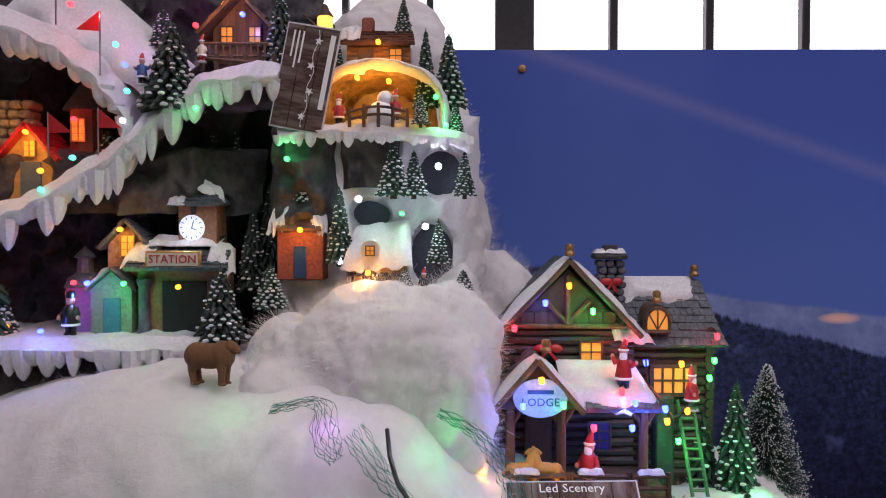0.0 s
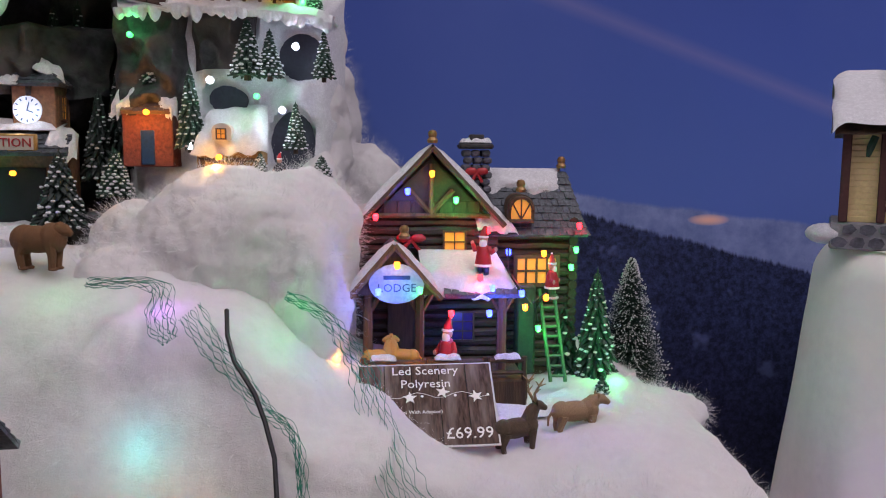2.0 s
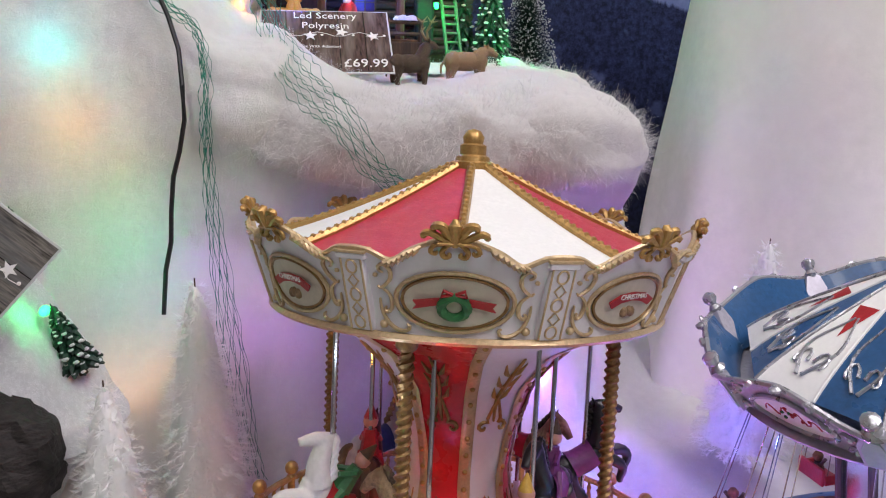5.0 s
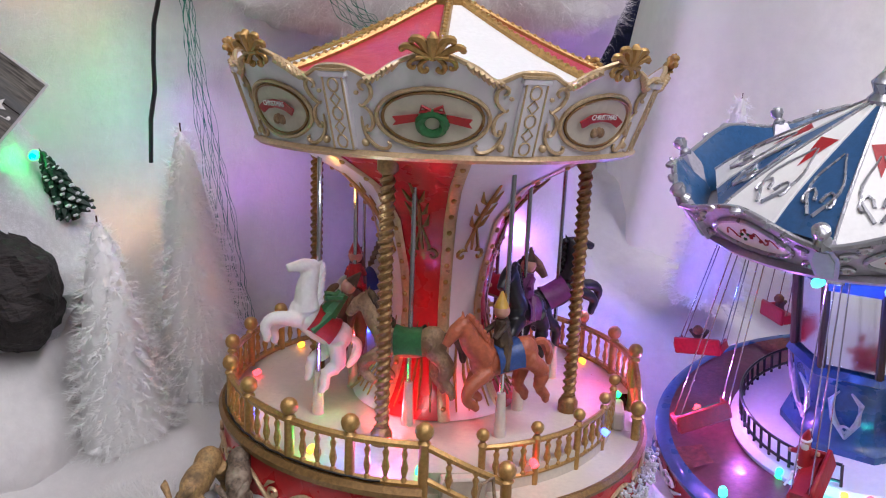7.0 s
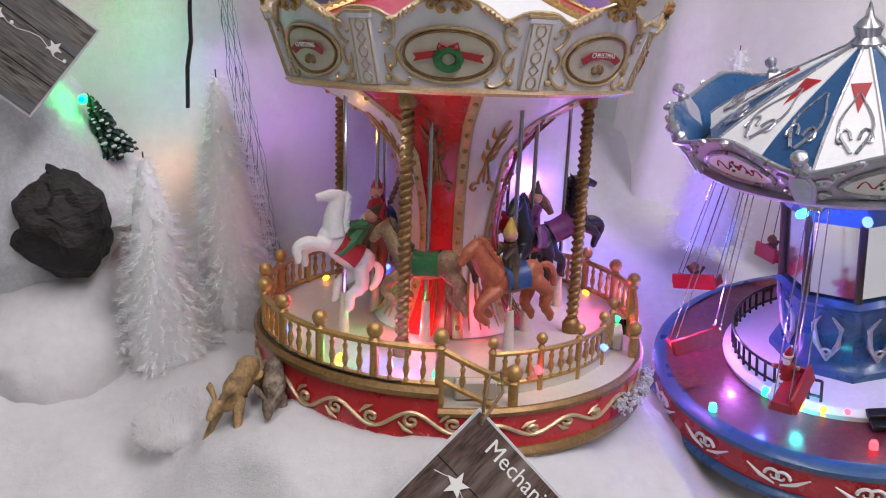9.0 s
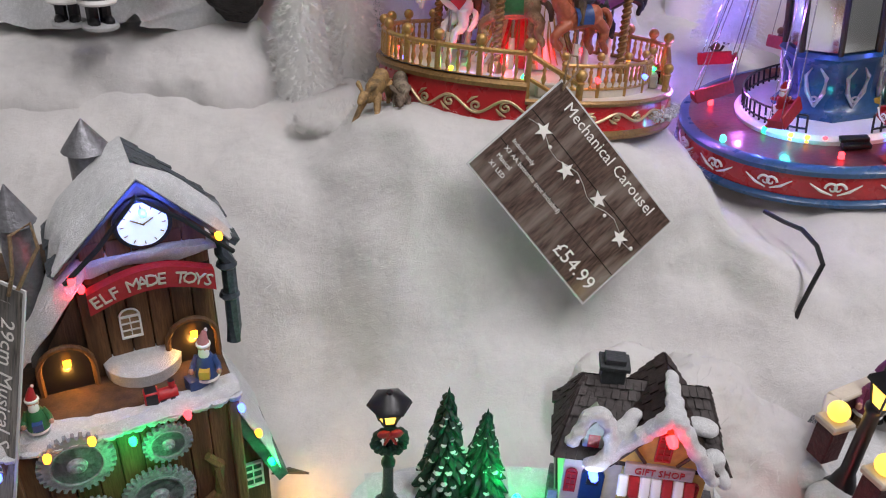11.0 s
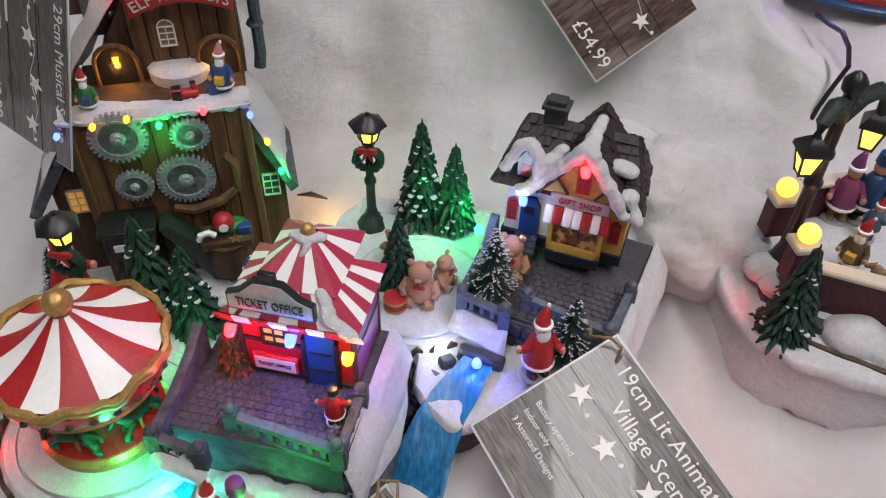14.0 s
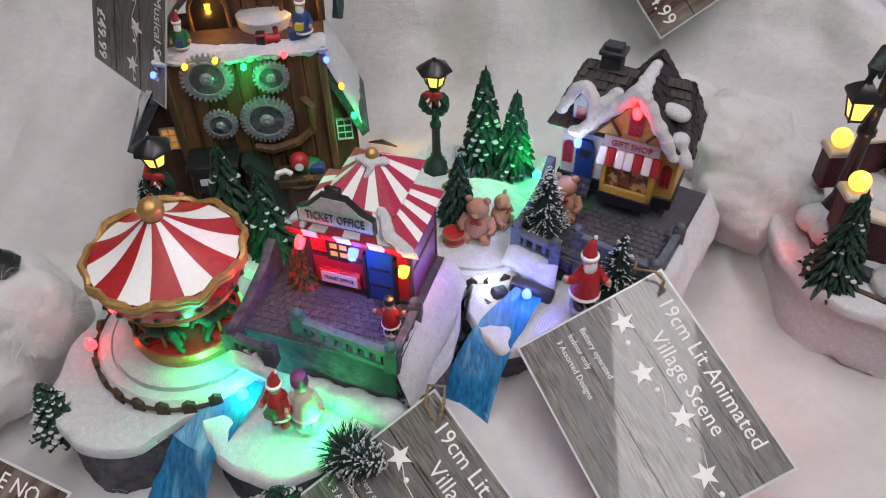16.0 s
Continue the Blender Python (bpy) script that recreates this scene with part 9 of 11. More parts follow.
    lathe(bm, [(.0160, 0), (.0174, .002), (.0174, .004), (.0143, .0045)], 32, pose(.033, .0495, 0.305, 90, 0, 0))
    ck = part("clock", bm, BLACK, root, "round clock with a dark rim")
    bm = bmesh.new()
    lathe(bm, [(.0146, 0), (.0146, .0008), (.0001, .0009)], 32, pose(.033, .0455, 0.305, 90, 0, 0))
    part("clock_face", bm, CLOCK_LIT, ck, "lit white clock face")
    bm = bmesh.new()
    for i in range(12):
        a = 2 * PI * i / 12
        box(bm, .0008, .0004, .0024, pose(.033 + .0122 * math.sin(a), .0442, 0.305 + .0122 * math.cos(a), 0, math.degrees(a), 0))
    box(bm, .0009, .0004, .009, pose(.030, .0440, .307, 0, -60, 0))
    box(bm, .0009, .0004, .008, pose(.036, .0440, .307, 0, 60, 0))
    part("clock_pointer", bm, GOLD, ck, "gilt pointers and hour marks")
    # sign
    bm = bmesh.new()
    f = lambda u, t: (-.006 + .076 * u, .262 + .010 * math.sin(PI * u) + t)
    prism(bm, [f(k / 14, -.0075) for k in range(15)] + [f(1 - k / 14, .0075) for k in range(15)], .034, .042)
    sg = part("sign_board", bm, TOY_RED, root, "curved red sign board")
    for k, ch in enumerate("ELF MADE TOYS"):
        u = (k + .8) / 13.6
        if ch != " ":
            lettering(ch, .0118, T((-.006 + .076 * u, .0332, .2615 + .010 * math.sin(PI * u))) @ pose(0, 0, 0, 0, -22 * math.cos(PI * u), 0) @ UP, CREAM, sg, depth=.0005)
    bm = bmesh.new()
    snow_cap(bm, (-.014, .046, .276), (.076, .046, .276), (-.010, .056, .284), (.074, .056, .284), .009, 8, drip=.003)
    part("wall_snow", bm, SNOW, root, "snow slide down the sloping wall and sign")
    bm = bmesh.new()
    snow_cap(bm, (-.072, .030, .200), (-.005, .030, .283), (-.050, .085, .205), (.000, .085, .290), .012, 9, wave=.2)
    part("wall_snow", bm, SNOW, root, "snow slide down the sloping wall and sign")
    # main roof
    for s in (-1, 1):
        e, pk = (.032 + s * .054, .286), (.032, .340)
        shingles(root, (e[0], .034, e[1]), (e[0], .100, e[1]), (pk[0], .100, pk[1]), (pk[0], .034, pk[1]), 6, 8, SLATE)
        bm = bmesh.new()
        snow_cap(bm, (e[0] + s * .002, .031, e[1]), (e[0] + s * .002, .098 if s < 0 else .060, e[1]), (pk[0], .031, pk[1] + .002), (pk[0], .098 if s < 0 else .055, pk[1] + .002), .009, 11 + s, wave=.3, drip=.004)
        part("roof_snow", bm, SNOW, root, "thick snow on the gable roof")
    for x, y, z0, z1, r, cone in ((-.036, .072, .23, .305, .010, .027), (.012, .098, .29, .334, .0115, .022)):
        bm = bmesh.new()
        lathe(bm, [(r, z0), (r, z1), (r * 1.3, z1 + .002), (.0004, z1 + cone)], 14, T((x, y, 0)))
        part("turret", bm, surf("pewter_paint", (.24, .24, .26), .4, .5, scale=300, var=.3, bump=.3), root, "pewter grey chimney turret with a cone cap")
    bm = bmesh.new()
    prism(bm, [(-.085, .245), (-.010, .245), (-.010, .272), (-.085, .268)], .070, .105)
    part("rear_roof", bm, WOOD_DARK, root)
    bm = bmesh.new()
    snow_cap(bm, (-.09, .068, .262), (-.06, .068, .262), (-.09, .105, .268), (-.06, .105, .268), .010, 13)
    part("roof_snow", bm, SNOW, root)
    bm = bmesh.new()
    path = [(.078, .070, .285), (.082, .068, .275), (.082, .066, .262), (.085, .066, .255), (.085, .066, .20), (.083, .064, .188)]
    sweep(bm, path, .0052, 8)
    for z in (.275, .250, .225):
        lathe(bm, [(.006, z), (.0075, z + .002), (.006, z + .005)], 10, T((.084, .066, 0)))
    part("drain_pipe", bm, surf("blue_grey_pipe_paint", (.10, .12, .15), .4, .5, scale=300, var=.4, bump=.3), root, "blue-grey jointed pipe")
    # light string
    for c, p in (("blue", (.033, .036, .318)), ("amber", (.074, .030, .297)), ("red", (-.012, .030, .286)), ("red", (-.008, .044, .270)), ("amber", (-.045, -.010, .194)), ("amber", (-.020, -.009, .197)), ("green", (.002, -.011, .190)), ("red", (.036, -.008, .196)),
                 ("blue", (-.072, -.008, .188)), ("blue", (.070, -.004, .186)), ("amber", (.080, -.002, .158)), ("green", (.088, .002, .124))):
        led(root, c, p, .0024)
    bm = bmesh.new()
    sweep(bm, [(-.016, .028, .284), (.005, .028, .303), (.030, .028, .332), (.055, .028, .312), (.082, .028, .284)], .0016, 5)
    part("light_wire", bm, BLACK, root, "black light-string wire along the eaves")
    return root


ELF = pose(-.158, .002, .615, 0, 0, 18)
elf_house(ELF)
for rgb, p, w in ((BLUE, (.033, .030, .322), .025), (GREEN, (.002, -.020, .180), .012), (GREEN, (.094, -.006, .122), .012), (AMBER, (.052, .040, .212), .006), (AMBER, (-.026, .040, .212), .006), (RED, (-.014, .036, .275), .008)):
    glow(rgb, w * 5, *(ELF @ Vector(p)), .003)

figurine("santa_figurine", pose(-.238, -.056, .645, 0, 0, 50), .086, "painted Santa figurine in a red coat beside the workshop", arms=((-1, .4, -.35), (1, .5, -.1)), group="figurines")
figurine("gnome_figurine", pose(-.093, -.036, .643, 0, 0, 5), .054, "gnome figurine with a blue cap carrying a green gift", TOY_RED, TOY_BLUE, NAVY, hold=TOY_GREEN, group="figurines")
figurine("gnome_figurine", ELF @ pose(-.046, .006, .194), .040, "gnome figurine in green with a red cap", TOY_GREEN, TOY_RED, BLACK, hold=TOY_BLUE, group="figurines")
figurine("gnome_figurine", ELF @ pose(.054, .012, .194, 0, 0, -20), .047, "gnome figurine in a pink cap holding a yellow box", TOY_BLUE, surf("pink_paint", (.5, .2, .2), .5), BLACK, hold=YELLOW, group="figurines")
figurine("elf_figurine", pose(-.150, -.055, .630, 0, 0, -30), .045, "small elf figurine behind the painted firs", TOY_GREEN, TOY_GREEN, BLACK, group="figurines")
brush_tree(pose(-.262, -.040, .632), .066, .020, NEEDLE, "frosted dark green brush tree beside the workshop", 1500, 3, SNOW)


def stripes_cone(parent, r0, z0, r1, z1, n, m=ID, bulge=0.0, name="canopy_stripe", twist=.0):
    for k in range(n):
        bm = bmesh.new()
        a0, a1 = 2 * PI * k / n, 2 * PI * (k + 1) / n
        def f(u, v):
            a = a0 + (a1 - a0) * u + twist * v
            r = r0 + (r1 - r0) * v
            z = z0 + (z1 - z0) * (v + bulge * math.sin(PI * v))
            return m @ Vector((r * math.cos(a), r * math.sin(a), z))
        grid(bm, f, 5, 7)
        part(name, bm, TOY_RED if k % 2 else WHITE, parent, "red stripe" if k % 2 else "white stripe")


def stone_fence(parent, pts, h, n, mat=None, name="stone_fence"):
    """A low cast balustrade along points."""
    bm = bmesh.new()
    pts = [Vector(p) for p in pts]
    for p, q in zip(pts, pts[1:]):
        d = q - p
        ang = math.degrees(math.atan2(d.y, d.x))
        for i in range(n + 1):
            c = p.lerp(q, i / n)
            box(bm, .0035, .0035, h * .8, pose(c.x, c.y, c.z + h * .4, 0, 0, ang), .0004)
        mid = (p + q) / 2
        for z, t in ((h * .9, .0055), (h * .12, .0055)):
            box(bm, d.length + .004, t, h * .24, pose(mid.x, mid.y, mid.z + z, 0, 0, ang), .0008)
    for p in pts:
        box(bm, .008, .008, h * 1.25, T(p + Vector((0, 0, h * .62))), .0015)
        ball(bm, .0042, p + Vector((0, 0, h * 1.3)), n=8)
    return part(name, bm, mat or PALE_ROCK, parent, "grey cast stone balustrade")


def picket(parent, cx, cy, r, z, a0, a1, n, h=.013):
    for i in range(n):
        a = radians(a0 + (a1 - a0) * i / (n - 1))
        bm = bmesh.new()
        mm = pose(cx + r * math.cos(a), cy + r * math.sin(a), z, 0, 0, math.degrees(a) + 90)
        prism(bm, [(-.0042, 0), (.0042, 0), (.0042, h * .8), (0, h), (-.0042, h * .8)], -.0015, .0015, mm)
        part("picket", bm, WOOD_DARK, parent)
    bm = bmesh.new()
    sweep(bm, [(cx + r * math.cos(radians(a0 + (a1 - a0) * i / 30)), cy + r * math.sin(radians(a0 + (a1 - a0) * i / 30)), z + h * .45) for i in range(31)], .0016, 5)
    part("fence_rail", bm, WOOD_DARK, parent)


def base_block(parent, outline, z0, z1, seed, rock=None):
    """A cast base: rock sides under a rolled snow top over a rounded outline."""
    n = len(outline)
    def ring(u):
        k = int(u * n) % n
        w = u * n - int(u * n)
        p = [Vector(outline[(k + d) % n]) for d in (-1, 0, 1, 2)]
        return 0.5 * ((2 * p[1]) + (p[2] - p[0]) * w + (2 * p[0] - 5 * p[1] + 4 * p[2] - p[3]) * w * w + (3 * p[1] - p[0] - 3 * p[2] + p[3]) * w ** 3)
    c = sum((Vector(p) for p in outline), Vector((0, 0))) / n
    bm = bmesh.new()
    def side(u, v):
        p = ring(u) if u < 1 else ring(0)
        q = Vector((p.x, p.y, z0 + (z1 - z0) * v))
        q += lump(q, 60, .004, seed) + lump(q, 160, .002, seed + 1)
        return q
    grid(bm, side, n * 12, 10, wrap=True)
    part("rock_side", bm, rock or PALE_ROCK, parent, "carved grey rock side")
    bm = bmesh.new()
    def top(u, v):
        p = ring(u) if u < 1 else ring(0)
        if v < .3:
            a = v / .3 * PI / 2
            d = (p - c).normalized()
            q = Vector((p.x + d.x * .004 * math.cos(a) , p.y + d.y * .004 * math.cos(a), z1 - .004 - .004 * noise.noise((u * 30, seed, 0)) + .008 * math.sin(a)))
        else:
            w = (v - .3) / .7
            r = p.lerp(c, w)
            q = Vector((r.x, r.y, z1 + .004))
        return q + lump(q, 50, .002, seed)
    grid(bm, top, n * 12, 16, wrap=True)
    part("snow_top", bm, SNOW, parent, "glittery snow top")


def cascade(parent, pts, w0, w1, seed=1, name="stream"):
    bm = bmesh.new()
    pts = [Vector(p) for p in pts]
    n = len(pts) - 1
    def f(u, v):
        k = min(int(v * n), n - 1)
        p = pts[k].lerp(pts[k + 1], v * n - k)
        d = (pts[k + 1] - pts[k])
        s = Vector((d.y, -d.x, 0)).normalized()
        q = p + s * ((u - .5) * (w0 + (w1 - w0) * v)) + Vector((0, 0, -.003 * math.sin(PI * u)))
        return q + lump(q, 120, .0012, seed)
    grid(bm, f, 12, 24)
    return part(name, bm, RIVER, parent, "painted blue stream with white streaks")


def ticket_unit():
    root = thing("ticket_office_scene", "model fairground with striped carousel and red ticket office on snow", "model village", ID)
    base_block(root, [(-.20, -.285), (-.205, -.23), (-.185, -.16), (-.13, -.12), (-.05, -.115), (.03, -.13), (.052, -.17), (.046, -.225), (.022, -.262), (-.005, -.300), (-.035, -.322), (-.075, -.310), (-.10, -.285), (-.125, -.312), (-.165, -.318)], .655, .714, 3)
    # carousel plinth
    bm = bmesh.new()
    lathe(bm, [(.066, .70), (.066, .722), (.062, .726), (.0555, .726), (.055, .723), (.054, .723), (.0535, .728), (.046, .729), (.001, .729)], 56, T((-.127, -.222, 0)))
    part("turntable", bm, SNOW, root, "white round turntable plinth")
    picket(root, -.127, -.222, .0665, .716, 128, 305, 13)
    bm = bmesh.new()
    C = T((-.127, -.222, 0))
    lathe(bm, [(.038, .729), (.039, .735), (.036, .738)], 40, C)
    part("ride_base", bm, GOLD, root, "gold-edged ride base")
    bm = bmesh.new()
    lathe(bm, [(.0362, .7375), (.036, .7395), (.001, .740)], 40, C)
    part("ride_deck", bm, CAR_RED, root, "glossy red ride deck")
    bm = bmesh.new()
    lathe(bm, [(.012, .740), (.0125, .760), (.013, .776)], 20, C)
    part("drum", bm, WHITE, root, "white central drum")
    bm = bmesh.new()
    lathe(bm, [(.0135, .757), (.0138, .760), (.0135, .763)], 20, C)
    part("drum_band", bm, CAR_RED, root)
    bm = bmesh.new()
    lathe(bm, [(.040, .775), (.048, .786), (.0495, .796), (.047, .797)], 40, C)
    part("canopy_band", bm, CAR_RED, root, "red canopy band with holly relief")
    bm = bmesh.new()
    ring = [C @ Vector(((.0497 + .0012 * math.sin(i * PI / 2.0)) * math.cos(2 * PI * i / 64), (.0497 + .0012 * math.sin(i * PI / 2.0)) * math.sin(2 * PI * i / 64), .7985 + .0050 * abs(math.sin(i * PI / 8)))) for i in range(64)]
    sweep(bm, ring, .0024, 6, loop=True)
    sweep(bm, [p - Vector((0, 0, .0035)) for p in ring], .0021, 6, loop=True)
    lathe(bm, [(.0405, .7735), (.0425, .7755), (.0405, .7775)], 40, C)
    part("canopy_trim", bm, GOLD, root, "gold scalloped trim")
    bm = bmesh.new()
    for i in range(24):
        a = 2 * PI * i / 24
        ball(bm, .0022, C @ Vector((.0475 * math.cos(a), .0475 * math.sin(a), .788)), (1.3, 1.3, .7), 6)
    part("holly_relief", bm, PINE, root, "small green holly reliefs")
    stripes_cone(root, .0475, .801, .006, .829, 14, C, -.12)
    bm = bmesh.new()
    ball(bm, .0082, C @ Vector((0, 0, .8355)), n=16)
    lathe(bm, [(.0065, .824), (.0062, .829), (.003, .830)], 12, C)
    part("knob", bm, GOLD, root, "gold ball knob")
    for a in (-95, -20, 60, 130, 200):
        x, y = .030 * math.cos(radians(a)), .030 * math.sin(radians(a))
        bm = bmesh.new()
        rod(bm, C @ Vector((x, y, .740)), C @ Vector((x, y, .785)), .0011, n=6)
        part("ride_pole", bm, GOLD, root)
        horse("ride_horse", PINE, PINE, PINE, root, C @ pose(x, y, .757, 0, 6, a - 90) @ Matrix.Scale(.55, 4))
    # terrace and ticket office
    L = pose(-.006, -.203, .757, 0, 0, -8)
    bm = bmesh.new()
    prism(bm, [(-.062, 0), (.042, 0), (.042, .050), (-.062, .050)], -.048, .052, L @ T((0, 0, -.050)))
    for v in bm.verts:
        v.co += lump(v.co, 40, .003, 3)
    part("terrace_block", bm, PALE_ROCK, root, "carved grey terrace wall")
    rnd = random.Random(9)
    for k in range(36):      # rough-hewn blocks on the two open sides of the wall
        row, col = k % 4, k // 4
        bm = bmesh.new()
        mm = T((.0425, -.044 + .011 * col + .004 * (row % 2), -.045 + .012 * row))
        box(bm, .0035, .0105, .0112, L @ mm @ pose(0, 0, 0, rnd.uniform(-6, 6), rnd.uniform(-8, 8), rnd.uniform(-8, 8)), .0012)
        part("wall_stone", bm, PALE_ROCK, root)
    bm = bmesh.new()
    box(bm, .105, .100, .002, L @ T((-.011, .001, .001)))
    part("terrace", bm, PAVING, root, "wet-looking grey paved terrace")
    for j in range(9):
        for i in range(17):
            bm = bmesh.new()
            box(bm, .0056, .0048, .0014, L @ pose(-.060 + i * .0061 + .003 * (j % 2), -.046 + j * .0053, .0024, rnd.uniform(-4, 4), rnd.uniform(-4, 4), rnd.uniform(-6, 6)), .0005)
            part("paving_stone", bm, PAVING, root, smooth=False)
    stone_fence(root, [L @ Vector((-.066, -.060, -.006)), L @ Vector((-.036, -.064, -.006))], .014, 4)
    # the front fence is greener than the other two
    stone_fence(root, [L @ Vector((-.0256, -.042, 0)), L @ Vector((.040, -.050, 0))], .016, 8, surf("mossy_green_stone", (.06, .15, .11), .6, scale=200, var=.3, bump=.5))
    stone_fence(root, [L @ Vector((.041, -.049, 0)), L @ Vector((.041, -.008, 0))], .013, 4)
    bm = bmesh.new()
    prism(bm, [(-.033, -.008), (-.033, .010), (-.010, .012), (.016, .020), (.033, .030), (.035, .026), (.035, -.008)], -.003, .003, L @ pose(-.066, -.026, 0, 0, 0, 90))
    part("ramp_wall", bm, PALE_ROCK, root, "sloping grey parapet")
    bm = bmesh.new()
    snow_cap(bm, L @ Vector((.056, -.056, -.040)), L @ Vector((.058, .056, -.030)), L @ Vector((.042, -.052, .004)), L @ Vector((.043, .056, .005)), .006, 4, drip=.006)
    part("terrace_snow", bm, SNOW, root, "glittery snow banked on the terrace wall")
    bm = bmesh.new()
    for k in range(6):
        ball(bm, .011 + .002 * (k % 2), L @ Vector((-.024 + .012 * k, -.058, -.034 - .001 * k)), (1.2, .9, .75), 14)
    for v in bm.verts:
        v.co += lump(v.co, 60, .003, 7)
    part("terrace_snow", bm, SNOW, root, "glittery snow banked on the terrace wall")
    bm = bmesh.new()
    snow_cap(bm, L @ Vector((-.070, -.070, -.014)), L @ Vector((-.032, -.074, -.014)), L @ Vector((-.068, -.058, -.003)), L @ Vector((-.034, -.062, -.003)), .005, 14)
    part("terrace_snow", bm, SNOW, root, "glittery snow banked on the terrace wall")
    house = root
    LW = L @ Matrix.Diagonal((1, 1, 1.06, 1))
    SG = T((-.006, .0015, .0050)) @ Matrix.Diagonal((.84, 1, 1.18, 1))
    bm = bmesh.new()
    box(bm, .070, .047, .056, LW @ T((0, .0255, .029)), .0008)
    part("office_wall", bm, surf("glossy_red_board", (.42, .02, .025), .35, scale=300, var=.2, bump=.15), house, "red painted ticket office wall")
    for sx, sy, x, y in ((.003, .003, -.0350, .002), (.003, .003, .0350, .002), (.003, .003, .0350, .049)):
        bm = bmesh.new()
        box(bm, sx, sy, .056, LW @ T((x, y, .029)), .0005)
        part("corner_trim", bm, WOOD_DARK, house)
    for z in (.005, .031, .055):
        bm = bmesh.new()
        box(bm, .0016, .047, .0024, LW @ T((.0357, .0255, z)))
        box(bm, .070, .0016, .0022, LW @ T((0, .0012, z)))
        part("wall_band", bm, WOOD_DARK, house)
    for z in (.018, .043):
        bm = bmesh.new()
        box(bm, .0008, .043, .0220, LW @ T((.0354, .0255, z)))
        part("side_panel", bm, PURPLE, house, "plum-red side panel")
    window(house, LW @ T((-.013, .0015, .038)), .014, .014, 2, 2, BLACK, True, .003, True)
    bm = bmesh.new()
    prism(bm, [(.006, .002), (.024, .002), (.024, .043), (.020, .049), (.010, .049), (.006, .043)], -.0006, .003, LW)
    door = part("door", bm, NAVY, house, "dark arched door")
    bm = bmesh.new()
    for x in (.005, .025):
        box(bm, .002, .004, .040, LW @ T((x, 0, .021)))
    box(bm, .014, .001, .0012, LW @ T((.015, -.0012, .030)))
    box(bm, .014, .001, .0012, LW @ T((.015, -.0012, .016)))
    part("door_frame", bm, BLACK, door)
    bm = bmesh.new()
    box(bm, .029, .003, .0125, LW @ T((-.014, -.001, .0155)), .0005)
    plate = part("notice_frame", bm, CAR_RED, house, "red notice frame")
    bm = bmesh.new()
    box(bm, .0255, .001, .009, LW @ T((-.014, -.0027, .0155)))
    part("notice", bm, CREAM, plate, "cream notice")
    lettering("TICKET OFFICE", .0039, LW @ T((-.014, -.0034, .0155)) @ UP, BLACK, plate, depth=.0002, squeeze=.78)
    # striped hipped roof with an upper tier
    for tier, (w0, d0, z0, w1, d1, z1, n) in enumerate(((.082, .060, .0600, .044, .032, .0735, 7), (.050, .058, .0735, .010, .010, .0915, 5))):
        cy = .024 + .012 * tier
        cs0 = [(-w0 / 2, cy - d0 / 2), (w0 / 2, cy - d0 / 2), (w0 / 2, cy + d0 / 2), (-w0 / 2, cy + d0 / 2)]
        cs1 = [(-w1 / 2, cy - d1 / 2), (w1 / 2, cy - d1 / 2), (w1 / 2, cy + d1 / 2), (-w1 / 2, cy + d1 / 2)]
        for s in range(4):
            for i in range(n):
                a0, a1 = Vector(cs0[s]), Vector(cs0[(s + 1) % 4])
                b0, b1 = Vector(cs1[s]), Vector(cs1[(s + 1) % 4])
                q = [a0.lerp(a1, i / n), a0.lerp(a1, (i + 1) / n), b0.lerp(b1, (i + 1) / n), b0.lerp(b1, i / n)]
                bm = bmesh.new()
                up = [bm.verts.new(L @ Vector((p.x, p.y, z0 if k < 2 else z1))) for k, p in enumerate(q)]
                lo = [bm.verts.new(L @ Vector((p.x * .96, cy + (p.y - cy) * .96, (z0 if k < 2 else z1) - .003))) for k, p in enumerate(q)]
                bm.faces.new(up)
                for k in range(4):
                    bm.faces.new((up[k], lo[k], lo[(k + 1) % 4], up[(k + 1) % 4]))
                part("roof_stripe", bm, WHITE if i % 2 else surf_cherry, house, smooth=False)
    for i in range(8):
        bm = bmesh.new()
        box(bm, .0105, .0016, .008, L @ pose(-.0385 + .011 * i, -.0070, .0575, 24, 0, 0), .0005)
        part("awning_flap", bm, WHITE if i % 2 else CAR_RED, house, "white awning flap" if i % 2 else "red awning flap")
    bm = bmesh.new()
    prism(bm, [(-.030, .056), (.030, .056), (.030, .066), (.021, .069), (.010, .077), (-.010, .077), (-.021, .069), (-.030, .066)], -.0125, -.009, L @ SG)
    box(bm, .012, .004, .006, L @ SG @ T((0, -.0105, .079)), .001)
    sign = part("sign_board", bm, BLACK, house, "dark framed sign")
    bm = bmesh.new()
    prism(bm, [(-.0285, .0575), (.0285, .0575), (.0285, .065), (.020, .0675), (.009, .0752), (-.009, .0752), (-.020, .0675), (-.0285, .065)], -.0132, -.0122, L @ SG)
    part("sign_face", bm, surf("pale_green_sign", (.42, .46, .40), .45), sign, "pale sign face")
    lettering("TICKET OFFICE", .0078, L @ SG @ T((0, -.0137, .0625)) @ UP, BLACK, sign, depth=.0003, squeeze=.86)
